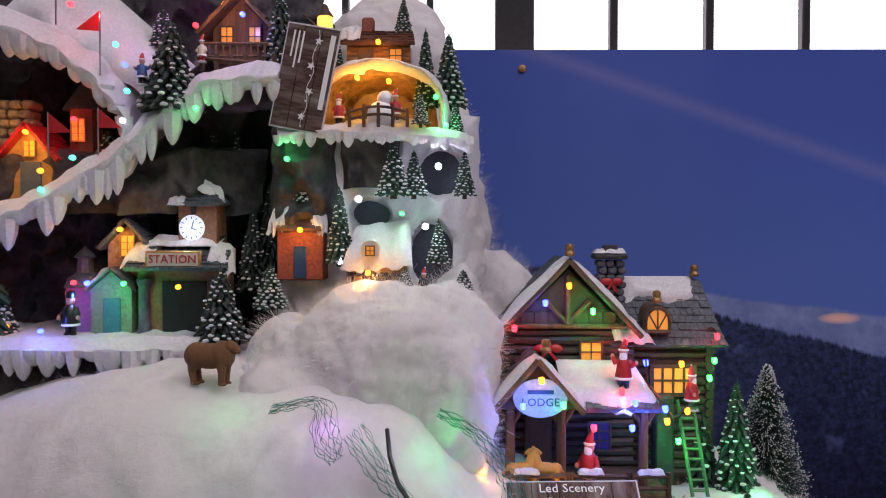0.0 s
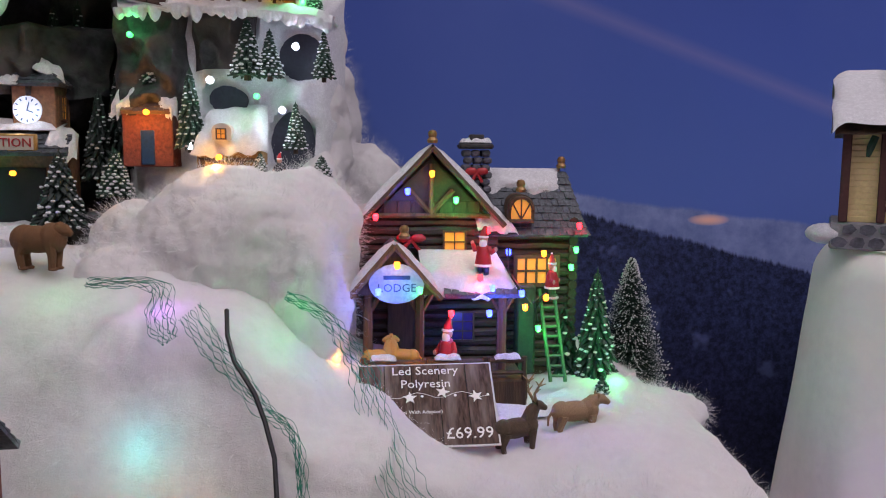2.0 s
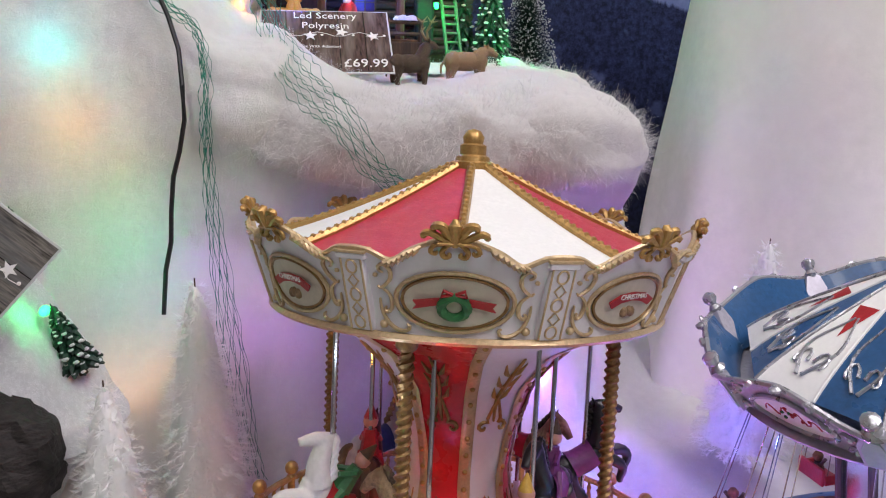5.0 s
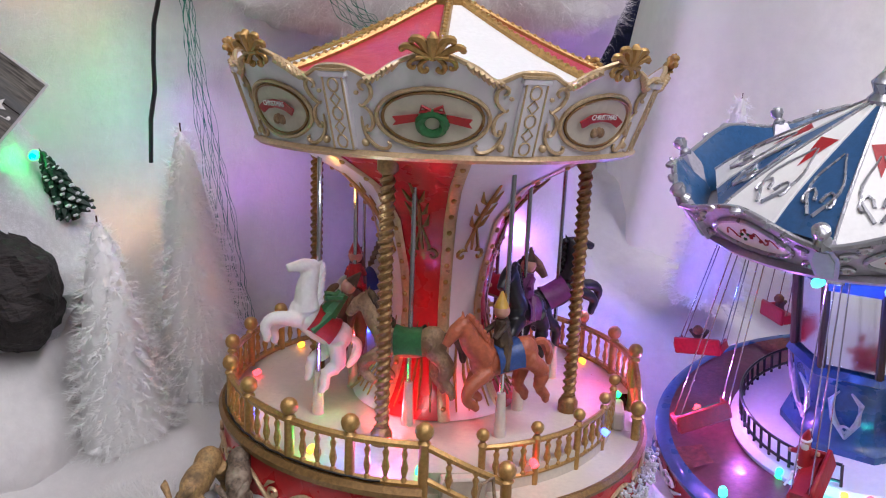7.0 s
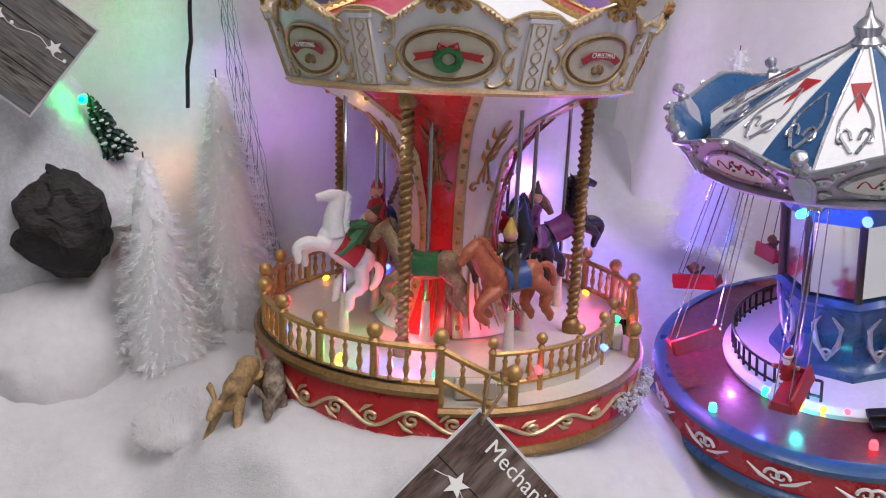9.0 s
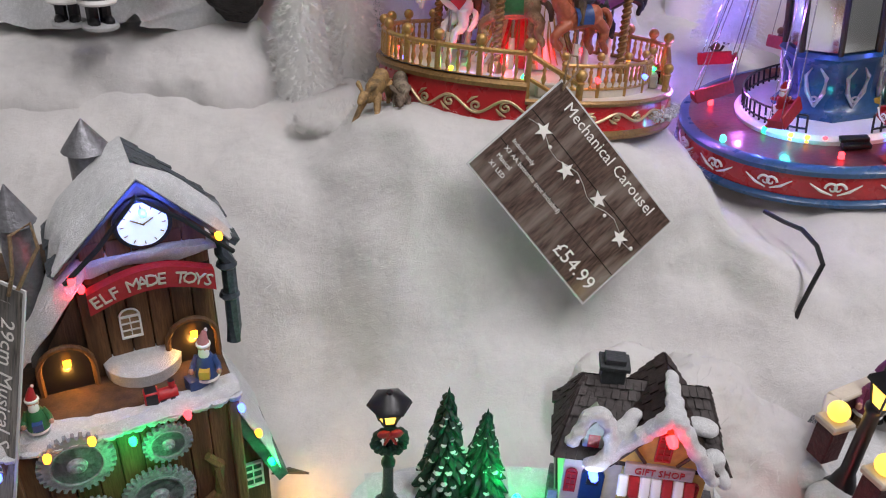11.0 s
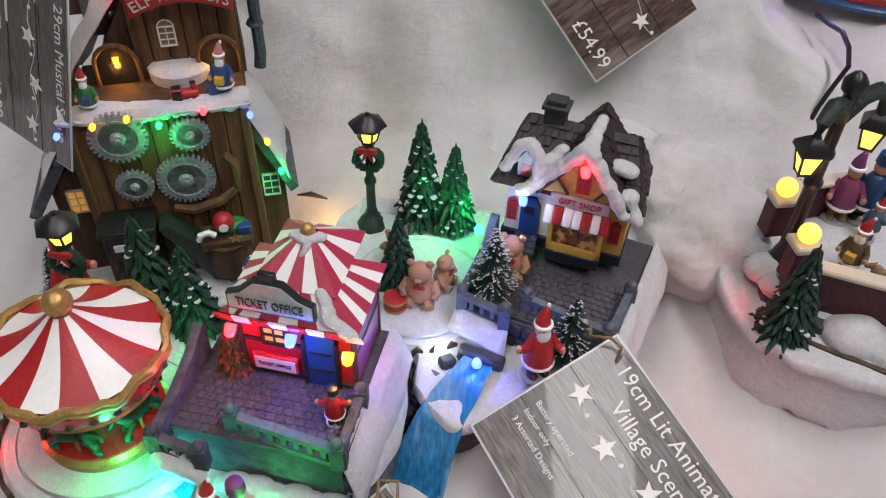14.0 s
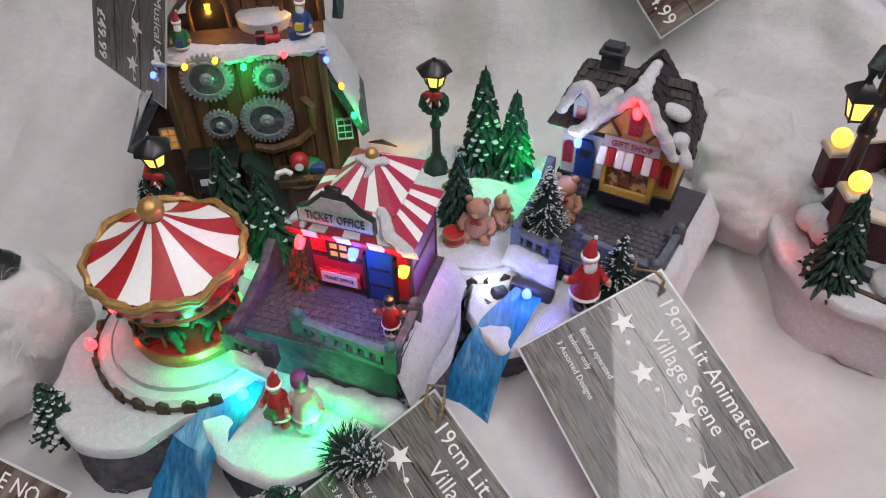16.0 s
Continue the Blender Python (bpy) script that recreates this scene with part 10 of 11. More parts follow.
    snow_runs(root, [([(-.040, -.001, .062), (-.036, .006, .066), (-.032, .010, .070)], .0032, .0026),
                     ([(-.031, .000, .066), (-.032, -.006, .062)], .0028, .0024),
                     ([(.016, .010, .074), (.020, .004, .070), (.023, -.002, .066), (.030, -.004, .063), (.038, -.006, .060)], .0036, .0038),
                     ([(-.026, -.002, .071), (-.020, .000, .078), (-.010, .002, .084)], .0028, .0024),
                     ([(-.007, .034, .0905), (.000, .030, .0915), (.008, .036, .0905)], .0036, .0032),
                     ([(.002, .029, .090), (.000, .024, .0845)], .0026, .0018)], L)
    bm = bmesh.new()
    lathe(bm, [(.003, .090), (.0042, .093), (.0042, .0955), (.003, .0975), (.0001, .0985)], 12, L @ T((0, .036, 0)))
    part("roof_knob", bm, GOLD, house)
    for c, p in (("red", (-.034, -.008, .053)), ("blue", (.001, -.006, .051)), ("amber", (.036, -.010, .050))):
        led(house, c, L @ Vector(p), .0034, (0, -1, -.6))
    # streams, steps, rocks
    cascade(root, [(-.070, -.255, .724), (-.078, -.280, .722), (-.093, -.308, .716), (-.100, -.325, .690), (-.104, -.345, .668)], .020, .050, 3)
    for i in range(6):
        bm = bmesh.new()
        box(bm, .010, .010, .016, pose(-.086 - .006 * i, -.262 - .009 * i, .708 - .006 * i, 4 * (i % 3) - 4, 5, 25 + 8 * (i % 2)), .002)
        part("step_stone", bm, PALE_ROCK, root, "grey block step")
    return root


surf_cherry = surf("cherry_red_stripe", (0.42, 0.03, 0.07), 0.42, scale=350, var=0.18, bump=0.2)
ticket_unit()
TO = pose(-.006, -.203, .757, 0, 0, -8)
for rgb, p, w in ((RED, (-.030, -.018, .048), .018), (BLUE, (.002, -.018, .046), .040), (AMBER, (.036, -.022, .046), .016), (VIOLET, (.055, .020, .024), .008)):
    glow(rgb, w * 3.2, *(TO @ Vector(p)), .003)
for rgb, p, w in ((GREEN, (-.098, -.262, .748), .035), (CYAN, (-.074, -.268, .728), .030), (GREEN, (-.012, -.292, .735), .05), (RED, (-.186, -.250, .738), .008), (AMBER, (-.058, -.166, .738), .02), (GREEN, (-.092, -.165, .735), .015)):
    glow(rgb, w * 2.2, *p, .003)
for c, p in (("red", (-.187, -.252, .729)), ("cyan", (-.074, -.268, .719)), ("amber", (-.058, -.166, .728))):
    bm = bmesh.new()
    lathe(bm, [(.004, 0), (.004, .003), (.0025, .0065), (.0002, .0075)], 12)
    single("led_bulb", bm, BULB[c], c + " lit bulb standing in the snow", "lamp", T(p), "loose bulbs")
resin_tree(pose(-.133, -.120, .712), .099, .023, "cast fir with gold-lit green branches behind the ride", .3, seed=4, leaves=12)
resin_tree(pose(-.101, -.129, .712), .084, .021, "cast fir with gold-lit green branches behind the ride", .3, seed=5, leaves=12)
resin_tree(pose(-.195, -.297, .694), .052, .019, "small cast fir dotted with snow at the base edge", .9, seed=6)
resin_tree(pose(-.030, -.330, .676), .045, .028, "low cast fir bush dotted with snow", .8, seed=7)
# this fir's tiny lights are gold and red flecks of colour, no lamps
resin_tree(TO @ pose(-.043, .000, .002), .042, .011, "slim fir with tiny gold and red lights put into its colour", .0, seed=8, green=surf("gilded_green", (.10, .09, .02), .35, .3, scale=900, var=.6, bump=.6, other=(.35, .05, .03), cover=(.55, .62)))
street_lamp(pose(-.170, -.140, .716), .110)
figurine("couple_figurine", pose(-.040, -.285, .722, 0, 0, -15), .052, "child figurine in red with a grey shawl", TOY_RED, TOY_RED, TOY_RED, False, hold=TOY_GREEN, group="figurines")
figurine("lady_figurine", pose(-.024, -.283, .722, 0, 0, 15), .056, "lady figurine in a cream gown and plum bonnet", CREAM, PURPLE, CREAM, False, hat_kind="flat", group="figurines")
figurine("showman_figurine", TO @ pose(.030, -.024, .002, 0, 0, 10), .036, "showman figurine in a red jacket and black hat", TOY_RED, BLACK, BLACK, False, ((-1, .9, .05), (1, .9, .1)), hat_kind="flat", group="figurines")
brush_tree(pose(.000, -.296, .716, 25, 50, 0), .050, .022, NEEDLE, "fallen frosted brush tree lying on the snow", 1400, 11, SNOW)


def gift_unit():
    root = thing("gift_shop_scene", "model gift shop with turning bears and stream on a snow base", "model village", ID)
    base_block(root, [(-.020, .015), (.01, .035), (.06, .045), (.12, .030), (.20, .030), (.235, .01), (.228, -.06), (.205, -.105), (.17, -.155), (.12, -.175), (.09, -.19), (.06, -.160), (.055, -.130), (.0, -.125), (-.022, -.07)], .655, .704, 12)
    C = T((.052, -.072, 0))
    bm = bmesh.new()
    lathe(bm, [(.062, .690), (.062, .711), (.059, .715), (.054, .715), (.0535, .712), (.0525, .712), (.052, .716), (.001, .717)], 56, C)
    part("turntable", bm, SNOW, root, "white round turntable with a dark gap")
    picket(root, .052, -.072, .0605, .702, 215, 300, 8, .012)
    bm = bmesh.new()
    snow_cap(bm, (-.008, -.01, .706), (.10, .0, .706), (-.008, .04, .708), (.10, .036, .708), .012, 6)
    part("snow_bank", bm, SNOW, root)
    L = pose(.137, -.119, .734, 0, 0, -20)      # middle of the terrace's front edge
    bm = bmesh.new()
    prism(bm, [(-.055, 0), (.060, 0), (.060, .045), (-.055, .045)], -.002, .120, L @ T((0, 0, -.048)))
    part("terrace_block", bm, PALE_ROCK, root, "carved dark stone terrace wall")
    rnd = random.Random(4)
    for k in range(40):
        row, col = k % 4, k // 4
        bm = bmesh.new()
        box(bm, .0115, .0035, .0105, L @ T((-.050 + .0118 * col + .004 * (row % 2), -.0035, -.043 + .0115 * row)) @ pose(0, 0, 0, rnd.uniform(-7, 7), rnd.uniform(-5, 5), rnd.uniform(-7, 7)), .0012)
        part("wall_stone", bm, surf_dark, root)
    bm = bmesh.new()
    box(bm, .114, .118, .002, L @ T((.0025, .059, -.001)))
    part("terrace", bm, PAVING, root, "grey cobbled terrace")
    for j in range(10):
        for i in range(16):
            bm = bmesh.new()
            box(bm, .0062, .0050, .0014, L @ pose(-.048 + i * .0067 + .003 * (j % 2), .004 + j * .0058, .0006, rnd.uniform(-4, 4), rnd.uniform(-4, 4), rnd.uniform(-6, 6)), .0005)
            part("paving_stone", bm, PAVING, root, smooth=False)
    blue_stone = surf("blue_grey_stone", (.10, .12, .15), .6, scale=220, var=.35, bump=.5)
    stone_fence(root, [L @ Vector((-.052, -.002, -.006)), L @ Vector((-.018, -.006, -.006))], .015, 4, blue_stone)
    stone_fence(root, [L @ Vector((-.008, .010, 0)), L @ Vector((.054, .003, 0))], .014, 7, blue_stone)
    stone_fence(root, [L @ Vector((.055, .004, 0)), L @ Vector((.057, .050, 0))], .013, 4, blue_stone)
    bm = bmesh.new()
    prism(bm, [(-.03, -.006), (-.03, .010), (-.010, .012), (.014, .018), (.028, .036), (.032, .034), (.032, -.006)], -.003, .003, L @ pose(-.053, .030, 0, 0, 0, 90))
    part("ramp_wall", bm, blue_stone, root, "sloping blue-grey parapet")
    bm = bmesh.new()
    snow_cap(bm, L @ Vector((.074, -.006, -.030)), L @ Vector((.078, .120, -.024)), L @ Vector((.059, -.002, .003)), L @ Vector((.061, .120, .004)), .007, 8)
    part("terrace_snow", bm, SNOW, root)
    bm = bmesh.new()
    snow_cap(bm, L @ Vector((-.058, -.018, -.022)), L @ Vector((-.010, -.022, -.026)), L @ Vector((-.056, -.002, -.004)), L @ Vector((-.014, -.006, -.004)), .006, 3)
    part("terrace_snow", bm, SNOW, root)
    L = pose(.157, -.0534, .744, 0, 0, -16) @ Matrix.Diagonal((.95, .95, 1.12, 1))
    # house
    cream = surf("cream_wall_paint", (.62, .54, .38), .5, scale=200, var=.1, bump=.25)
    ochre = surf("ochre_paint", (.52, .33, .07), .5, scale=220, var=.18, bump=.25)
    bm = bmesh.new()
    box(bm, .094, .048, .044, L @ T((0, .026, .030)), .0006)
    part("shop_wall", bm, cream, root, "cream shop wall")
    bm = bmesh.new()
    box(bm, .030, .049, .044, L @ T((.0325, .0255, .030)), .0006)
    part("side_wall", bm, ochre, root, "ochre shop wall")
    bm = bmesh.new()
    box(bm, .097, .052, .009, L @ T((0, .0255, .0045)), .0006)
    box(bm, .042, .013, .009, L @ T((.012, -.006, .0045)), .0006)
    part("plinth", bm, BLACK, root, "black plinth")
    bm = bmesh.new()
    for dx in (-.019, .019):
        box(bm, .004, .012, .036, L @ T((.012 + dx, -.006, .027)), .0005)
    box(bm, .042, .012, .006, L @ T((.012, -.006, .012)), .0005)
    part("shop_bay", bm, YELLOW, root, "yellow shop-window bay")
    bm = bmesh.new()
    box(bm, .034, .002, .026, L @ T((.012, -.0085, .028)))
    part("shop_window", bm, surf("lit_toy_display", (.20, .06, .03), .3, scale=900, var=.8, bump=.5, other=(.55, .32, .10), cover=(.5, .6)), root, "shop window crowded with toys")
    for i in range(7):
        bm = bmesh.new()
        box(bm, .0068, .0022, .0135, L @ pose(-.0095 + .0071 * i, -.0150, .0415, -28, 0, 0), .0010)
        part("awning_stripe", bm, (WHITE, TOY_RED)[i in (1, 4, 6)], root, "red awning stripe" if i in (1, 4, 6) else "white awning stripe")
    bm = bmesh.new()
    box(bm, .044, .003, .009, L @ T((.012, -.012, .0525)), .0005)
    sign = part("sign_board", bm, surf("grey_pink_sign", (.42, .36, .34), .5), root, "pale grey sign board")
    lettering("GIFT SHOP", .0066, L @ T((.012, -.0140, .0522)) @ UP, TOY_RED, sign, depth=.0003)
    bm = bmesh.new()
    prism(bm, [(-.034, .010), (-.019, .010), (-.019, .034), (-.0225, .040), (-.0305, .040), (-.034, .034)], -.0012, .003, L)
    door = part("door", bm, NAVY, root, "navy blue arched shop door")
    bm = bmesh.new()
    box(bm, .008, .001, .006, L @ T((-.0265, -.0018, .030)))
    part("door_grille", bm, BLACK, door)
    for k in range(3):
        bm = bmesh.new()
        box(bm, .018, .006, .003, L @ T((-.0265, -.004 - .004 * k, .0085 - .003 * k)), .0004)
        part("door_step", bm, PAVING, root, "grey door step")
    for x in (-.041, .040):
        window(root, L @ T((x, .0012, .026)), .0068, .014, 2, 3, TOY_RED, surf("dull_red_pane", (.25, .04, .04), .3), .002, True)
    # roofs
    tile = surf("dark_brown_roof_tile", (.030, .018, .017), .55, scale=260, var=.35, bump=.4)
    shingles(root, L @ Vector((-.056, -.010, .052)), L @ Vector((.056, -.010, .052)), L @ Vector((.040, .028, .087)), L @ Vector((-.040, .028, .087)), 8, 16, tile)
    shingles(root, L @ Vector((.052, .054, .052)), L @ Vector((-.054, .054, .052)), L @ Vector((-.040, .028, .087)), L @ Vector((.040, .028, .087)), 8, 16, tile)
    shingles(root, L @ Vector((.056, -.010, .052)), L @ Vector((.052, .054, .052)), L @ Vector((.040, .030, .087)), L @ Vector((.040, .026, .087)), 8, 10, tile)
    shingles(root, L @ Vector((-.054, .054, .052)), L @ Vector((-.056, -.010, .052)), L @ Vector((-.040, .026, .087)), L @ Vector((-.040, .030, .087)), 8, 10, tile)
    pk = (.012, .094)
    for s in (-1, 1):
        shingles(root, L @ Vector((pk[0] + s * .034, -.016, .056)), L @ Vector((pk[0] + s * .034, .046, .056)), L @ Vector((pk[0], .046, pk[1] + .003)), L @ Vector((pk[0], -.016, pk[1])), 8, 8, tile)
    bm = bmesh.new()
    prism(bm, [(pk[0] - .030, .056), (pk[0] + .030, .056), (pk[0], pk[1] - .006)], -.011, -.002, L)
    gable = part("gable", bm, ochre, root, "ochre gable")
    window(gable, L @ T((pk[0], -.0112, .070)), .009, .018, 2, 4, TOY_RED, surf("red_pane", (.3, .04, .03), .3), .002)
    bm = bmesh.new()
    for s in (-1, 1):
        rod(bm, L @ Vector((pk[0] + s * .030, -.0125, .057)), L @ Vector((pk[0], -.0125, pk[1] - .004)), .0018, n=5)
        rod(bm, L @ Vector((pk[0] + s * .010, -.0125, .058)), L @ Vector((pk[0] + s * .022, -.0125, .072)), .0012, n=5)
    part("barge_board", bm, WOOD_DARK, gable)
    bm = bmesh.new()
    box(bm, .013, .010, .012, L @ T((-.032, -.002, .066)), .0004)
    prism(bm, [(-.040, .071), (-.024, .071), (-.032, .081)], -.009, .010, L)
    dm = part("dormer", bm, surf("pale_green_wall", (.40, .46, .36), .5), root, "small pale dormer")
    window(dm, L @ T((-.032, -.0072, .066)), .006, .008, 2, 2, TOY_RED, surf("red_pane_small", (.3, .04, .03), .3), .0012)
    snow_runs(root, [([(pk[0] - .001, -.016, .096), (.003, -.014, .086), (-.009, -.013, .074), (-.021, -.015, .061)], .0058, .0042),
                     ([(pk[0], -.016, .096), (pk[0] + .001, .004, .098), (pk[0] + .002, .022, .098)], .0055, .0035),
                     ([(pk[0] + .001, -.017, .095), (.024, -.017, .081), (.034, -.017, .068), (.044, -.016, .054)], .0056, .0042),
                     ([(-.046, -.013, .068), (-.038, -.007, .082), (-.031, -.006, .086), (-.023, -.009, .077), (-.020, -.013, .066), (-.027, -.017, .057), (-.034, -.017, .055)], .0044, .0048),
                     ([(-.020, -.009, .071), (-.008, .000, .082)], .0060, .0045),
                     ([(.032, .004, .077), (.040, .006, .074)], .0062, .0058),
                     ([(.045, -.006, .064), (.049, -.010, .056), (.055, -.012, .048)], .0056, .0042)], L)
    bm = bmesh.new()
    box(bm, .016, .013, .020, L @ T((-.022, .030, .086)), .0006)
    box(bm, .020, .017, .003, L @ T((-.022, .030, .096)), .0005)
    box(bm, .014, .011, .004, L @ T((-.022, .030, .099)), .0005)
    part("chimney", bm, surf("dark_slate_chimney", (.04, .045, .05), .6, scale=300, var=.4, bump=.6), root, "dark stepped chimney")
    led(root, "red", L @ Vector((pk[0], -.017, .083)), .0034, (0, -1, -.6))
    led(root, "blue", L @ Vector((-.030, -.014, .048)), .0030, (0, -1, -.6))
    # stream, low walls
    cascade(root, [(.103, -.142, .717), (.094, -.158, .714), (.080, -.184, .708), (.070, -.206, .688), (.062, -.228, .660)], .022, .044, 6)
    for i in range(7):
        bm = bmesh.new()
        box(bm, .012, .010, .012, pose(.080 - .006 * i, -.140 - .007 * i, .708 - .006 * i, 3 * (i % 3) - 3, 4, 30 + 8 * (i % 2)), .002)
        part("step_stone", bm, surf_dark, root, "dark block step")
    bm = bmesh.new()
    box(bm, .034, .010, .012, pose(.104, -.136, .712, 0, 8, -12), .002)
    part("bridge_stone", bm, surf_dark, root, "dark stone bridge")
    return root


surf_dark = surf("dark_wet_stone", (.035, .037, .045), .5, scale=180, var=.4, bump=.7)
gift_unit()
GS = pose(.157, -.0534, .746, 0, 0, -16)
for rgb, p, w in ((RED, (.012, -.026, .092), .0035), (COOL, (-.032, -.032, .054), .011), (BLUE, (-.045, -.03, .04), .012)):
    glow(rgb, w * 4, *(GS @ Vector(p)), .003)
for rgb, p, w in ((GREEN, (.092, -.012, .742), .06), (AMBER, (-.058, .070, .672), .03), (VIOLET, (.02, -.21, .69), .02), (RED, (.25, -.20, .69), .03), (RED, (.292, -.075, .735), .006), (GREEN, (.060, -.020, .760), .02), (BLUE, (.101, -.150, .728), .030), (COOL, (.074, -.136, .724), .008)):
    glow(rgb, w * 2.2, *p, .003)
for c, p in (("cyan", (.096, -.012, .722)), ("blue", (.101, -.146, .716)), ("white", (.074, -.132, .712))):
    bm = bmesh.new()
    lathe(bm, [(.0035, 0), (.0035, .003), (.0022, .006), (.0002, .007)], 12)
    single("led_bulb", bm, BULB[c], c.replace("white", "cool white") + " lit bulb standing in the snow", "lamp", T(p), "loose bulbs")
street_lamp(pose(.006, .004, .706), .113)
resin_tree(pose(.047, .012, .712), .100, .022, "cast fir lit green with snow-touched tips", .5, seed=12, tiers=10, leaves=12)
resin_tree(pose(.074, .007, .712), .083, .019, "cast fir lit green with snow-touched tips", .5, seed=13, tiers=9, leaves=12)
resin_tree(pose(.038, -.072, .716), .068, .017, "plain cast fir on the turntable among toy bears", .0, seed=14)


def toy_bear(m, h, label):
    bm = bmesh.new()
    ball(bm, .26, (0, 0, .30), (1, .9, 1.15), 12)
    ball(bm, .20, (0, -.02, .70), (1.05, .95, .95), 12)
    ball(bm, .07, (0, -.19, .66), (1.1, 1, .8), 8)
    for s in (-1, 1):
        ball(bm, .075, (s * .16, 0, .88), (1, .6, 1), 8)
        sweep(bm, [(s * .20, 0, .48), (s * .29, -.08, .34), (s * .26, -.16, .24)], [.09, .08, .07], 8)
        sweep(bm, [(s * .14, -.05, .14), (s * .18, -.25, .09)], [.12, .10], 8)
        ball(bm, .055, (s * .05, -.20, .50), (1.3, .6, .8), 7, 1)
    return single("toy_bear", bm, [surf_bear, TOY_RED], label, "figurine", m @ Matrix.Scale(h, 4), "toy bears")


surf_bear = surf("peach_bear_paint", (.46, .24, .15), .6, scale=400, var=.2, bump=.4)
toy_bear(pose(.056, -.088, .716, 0, 0, -5), .044, "peach toy bear with a red bow sitting on the turntable")
toy_bear(pose(.072, -.070, .716, 0, 0, 70), .034, "peach toy bear seated behind the fir")
toy_bear(pose(.032, -.045, .716, 0, 0, 190), .034, "peach toy bear seated behind the fir")
toy_bear(pose(.121, -.072, .735, 0, 0, -10), .042, "peach toy bear standing at the shop steps")
bm = bmesh.new()
lathe(bm, [(.0085, 0), (.0085, .010), (.001, .0105)], 16)
lathe(bm, [(.0089, .0005), (.0092, .0015), (.0089, .0025)], 16, idx=1)
lathe(bm, [(.0089, .008), (.0092, .009), (.0089, .010)], 16, idx=1)
single("toy_drum", bm, [TOY_RED, GOLD], "small red toy drum with gold hoops", "toy", T((.038, -.096, .716)))
bm = bmesh.new()
box(bm, .012, .012, .011, T((0, 0, .0055)), .0008)
box(bm, .0125, .003, .0115, T((0, 0, .0057)), 0, 1)
single("gift_box", bm, [TOY_GREEN, GOLD], "green gift box with a gold ribbon", "toy", pose(.044, -.085, .716, 0, 0, 20))
figurine("santa_figurine", pose(.142, -.150, .716, 0, 0, 25), .066, "painted Santa figurine with one arm raised on the snow", arms=((-1, 1.0, .0), (1, .5, -.25)), group="figurines")
brush_tree(pose(.108, -.092, .735), .062, .019, NEEDLE, "frosted green brush tree on the terrace", 1800, 21, SNOW)
brush_tree(pose(.164, -.134, .716), .062, .018, NEEDLE, "frosted dark brush tree behind the Santa", 1300, 22, SNOW)

# price tags of the village
T19 = frame_of((.187, -.2315, .7195), (.085, -.124, -.036), (-.193, -.395, .898))
price_tag(T19, .152, .114, ["19cm Lit Animated", "Village Scene"], ["Battery operated", "Indoor only", "3 Assorted Designs"], "£3", "grey board-print price tag lying aslant in the snow", CARD_GREY, 3, False, 4,
          [[(-.060, -.003, .045), (-.064, -.010, .052), (-.072, -.012, .050), (-.082, -.008, .040), (-.090, .0, .046)]], title_size=.0145)
price_tag(frame_of((.066, -.345, .708), (.100, -.100, -.03), (-.15, -.42, .88)), .150, .112, ["19cm Lit Animated", "Village Scene"], ["Battery operated", "Indoor only", "3 Assorted Designs"], "", "violet-grey board-print price tag reflecting coloured lights", CARD_GREY, 3, False, 4,
          [[(-.055, -.003, .045), (-.062, -.008, .056), (-.070, -.006, .062), (-.078, -.004, .054), (-.070, -.004, .046), (-.06, -.003, .044)]], title_size=.0145)
CT = frame_of((.1885, .2125, .850), (.109, -.055, -.122), (.047, -.894, .445))
price_tag(CT, .1655, .113, ["Mechanical Carousel"], ["Indoor only", "X3 AA batteries (not included)", "Musical", "X1 LED"], "£54.99", "brown board-print carousel price tag standing in the snow", None, 3, False, 4,
          [[(-.075, -.003, .050), (-.088, -.010, .062), (-.094, -.006, .074), (-.088, .004, .082), (-.078, .004, .074), (-.076, -.002, .052)]], title_size=.0150)
price_tag(frame_of((-.252, .011, .847), (-.2, -.16, -.97), (-.5, -.85, .2)), .150, .108, ["29cm Musical Scene"], [], "£49.99", "grey board-print workshop price tag hung on twine", CARD_GREY, 3, False, 4,
          [[(-.070, -.003, .045), (-.085, -.006, .05), (-.105, -.004, .045), (-.112, .004, .05), (-.100, .004, .056), (-.075, -.002, .05)]], title_size=.0135, bars=(0.0, .3, .36, .28))

# scene at the village's edge: lamp-topped gate piers, a low wall, a fir and a two-armed lamp
PLUM_BRICK = surf("plum_brick", (.075, .014, .02), .55, scale=300, var=.4, bump=.7)


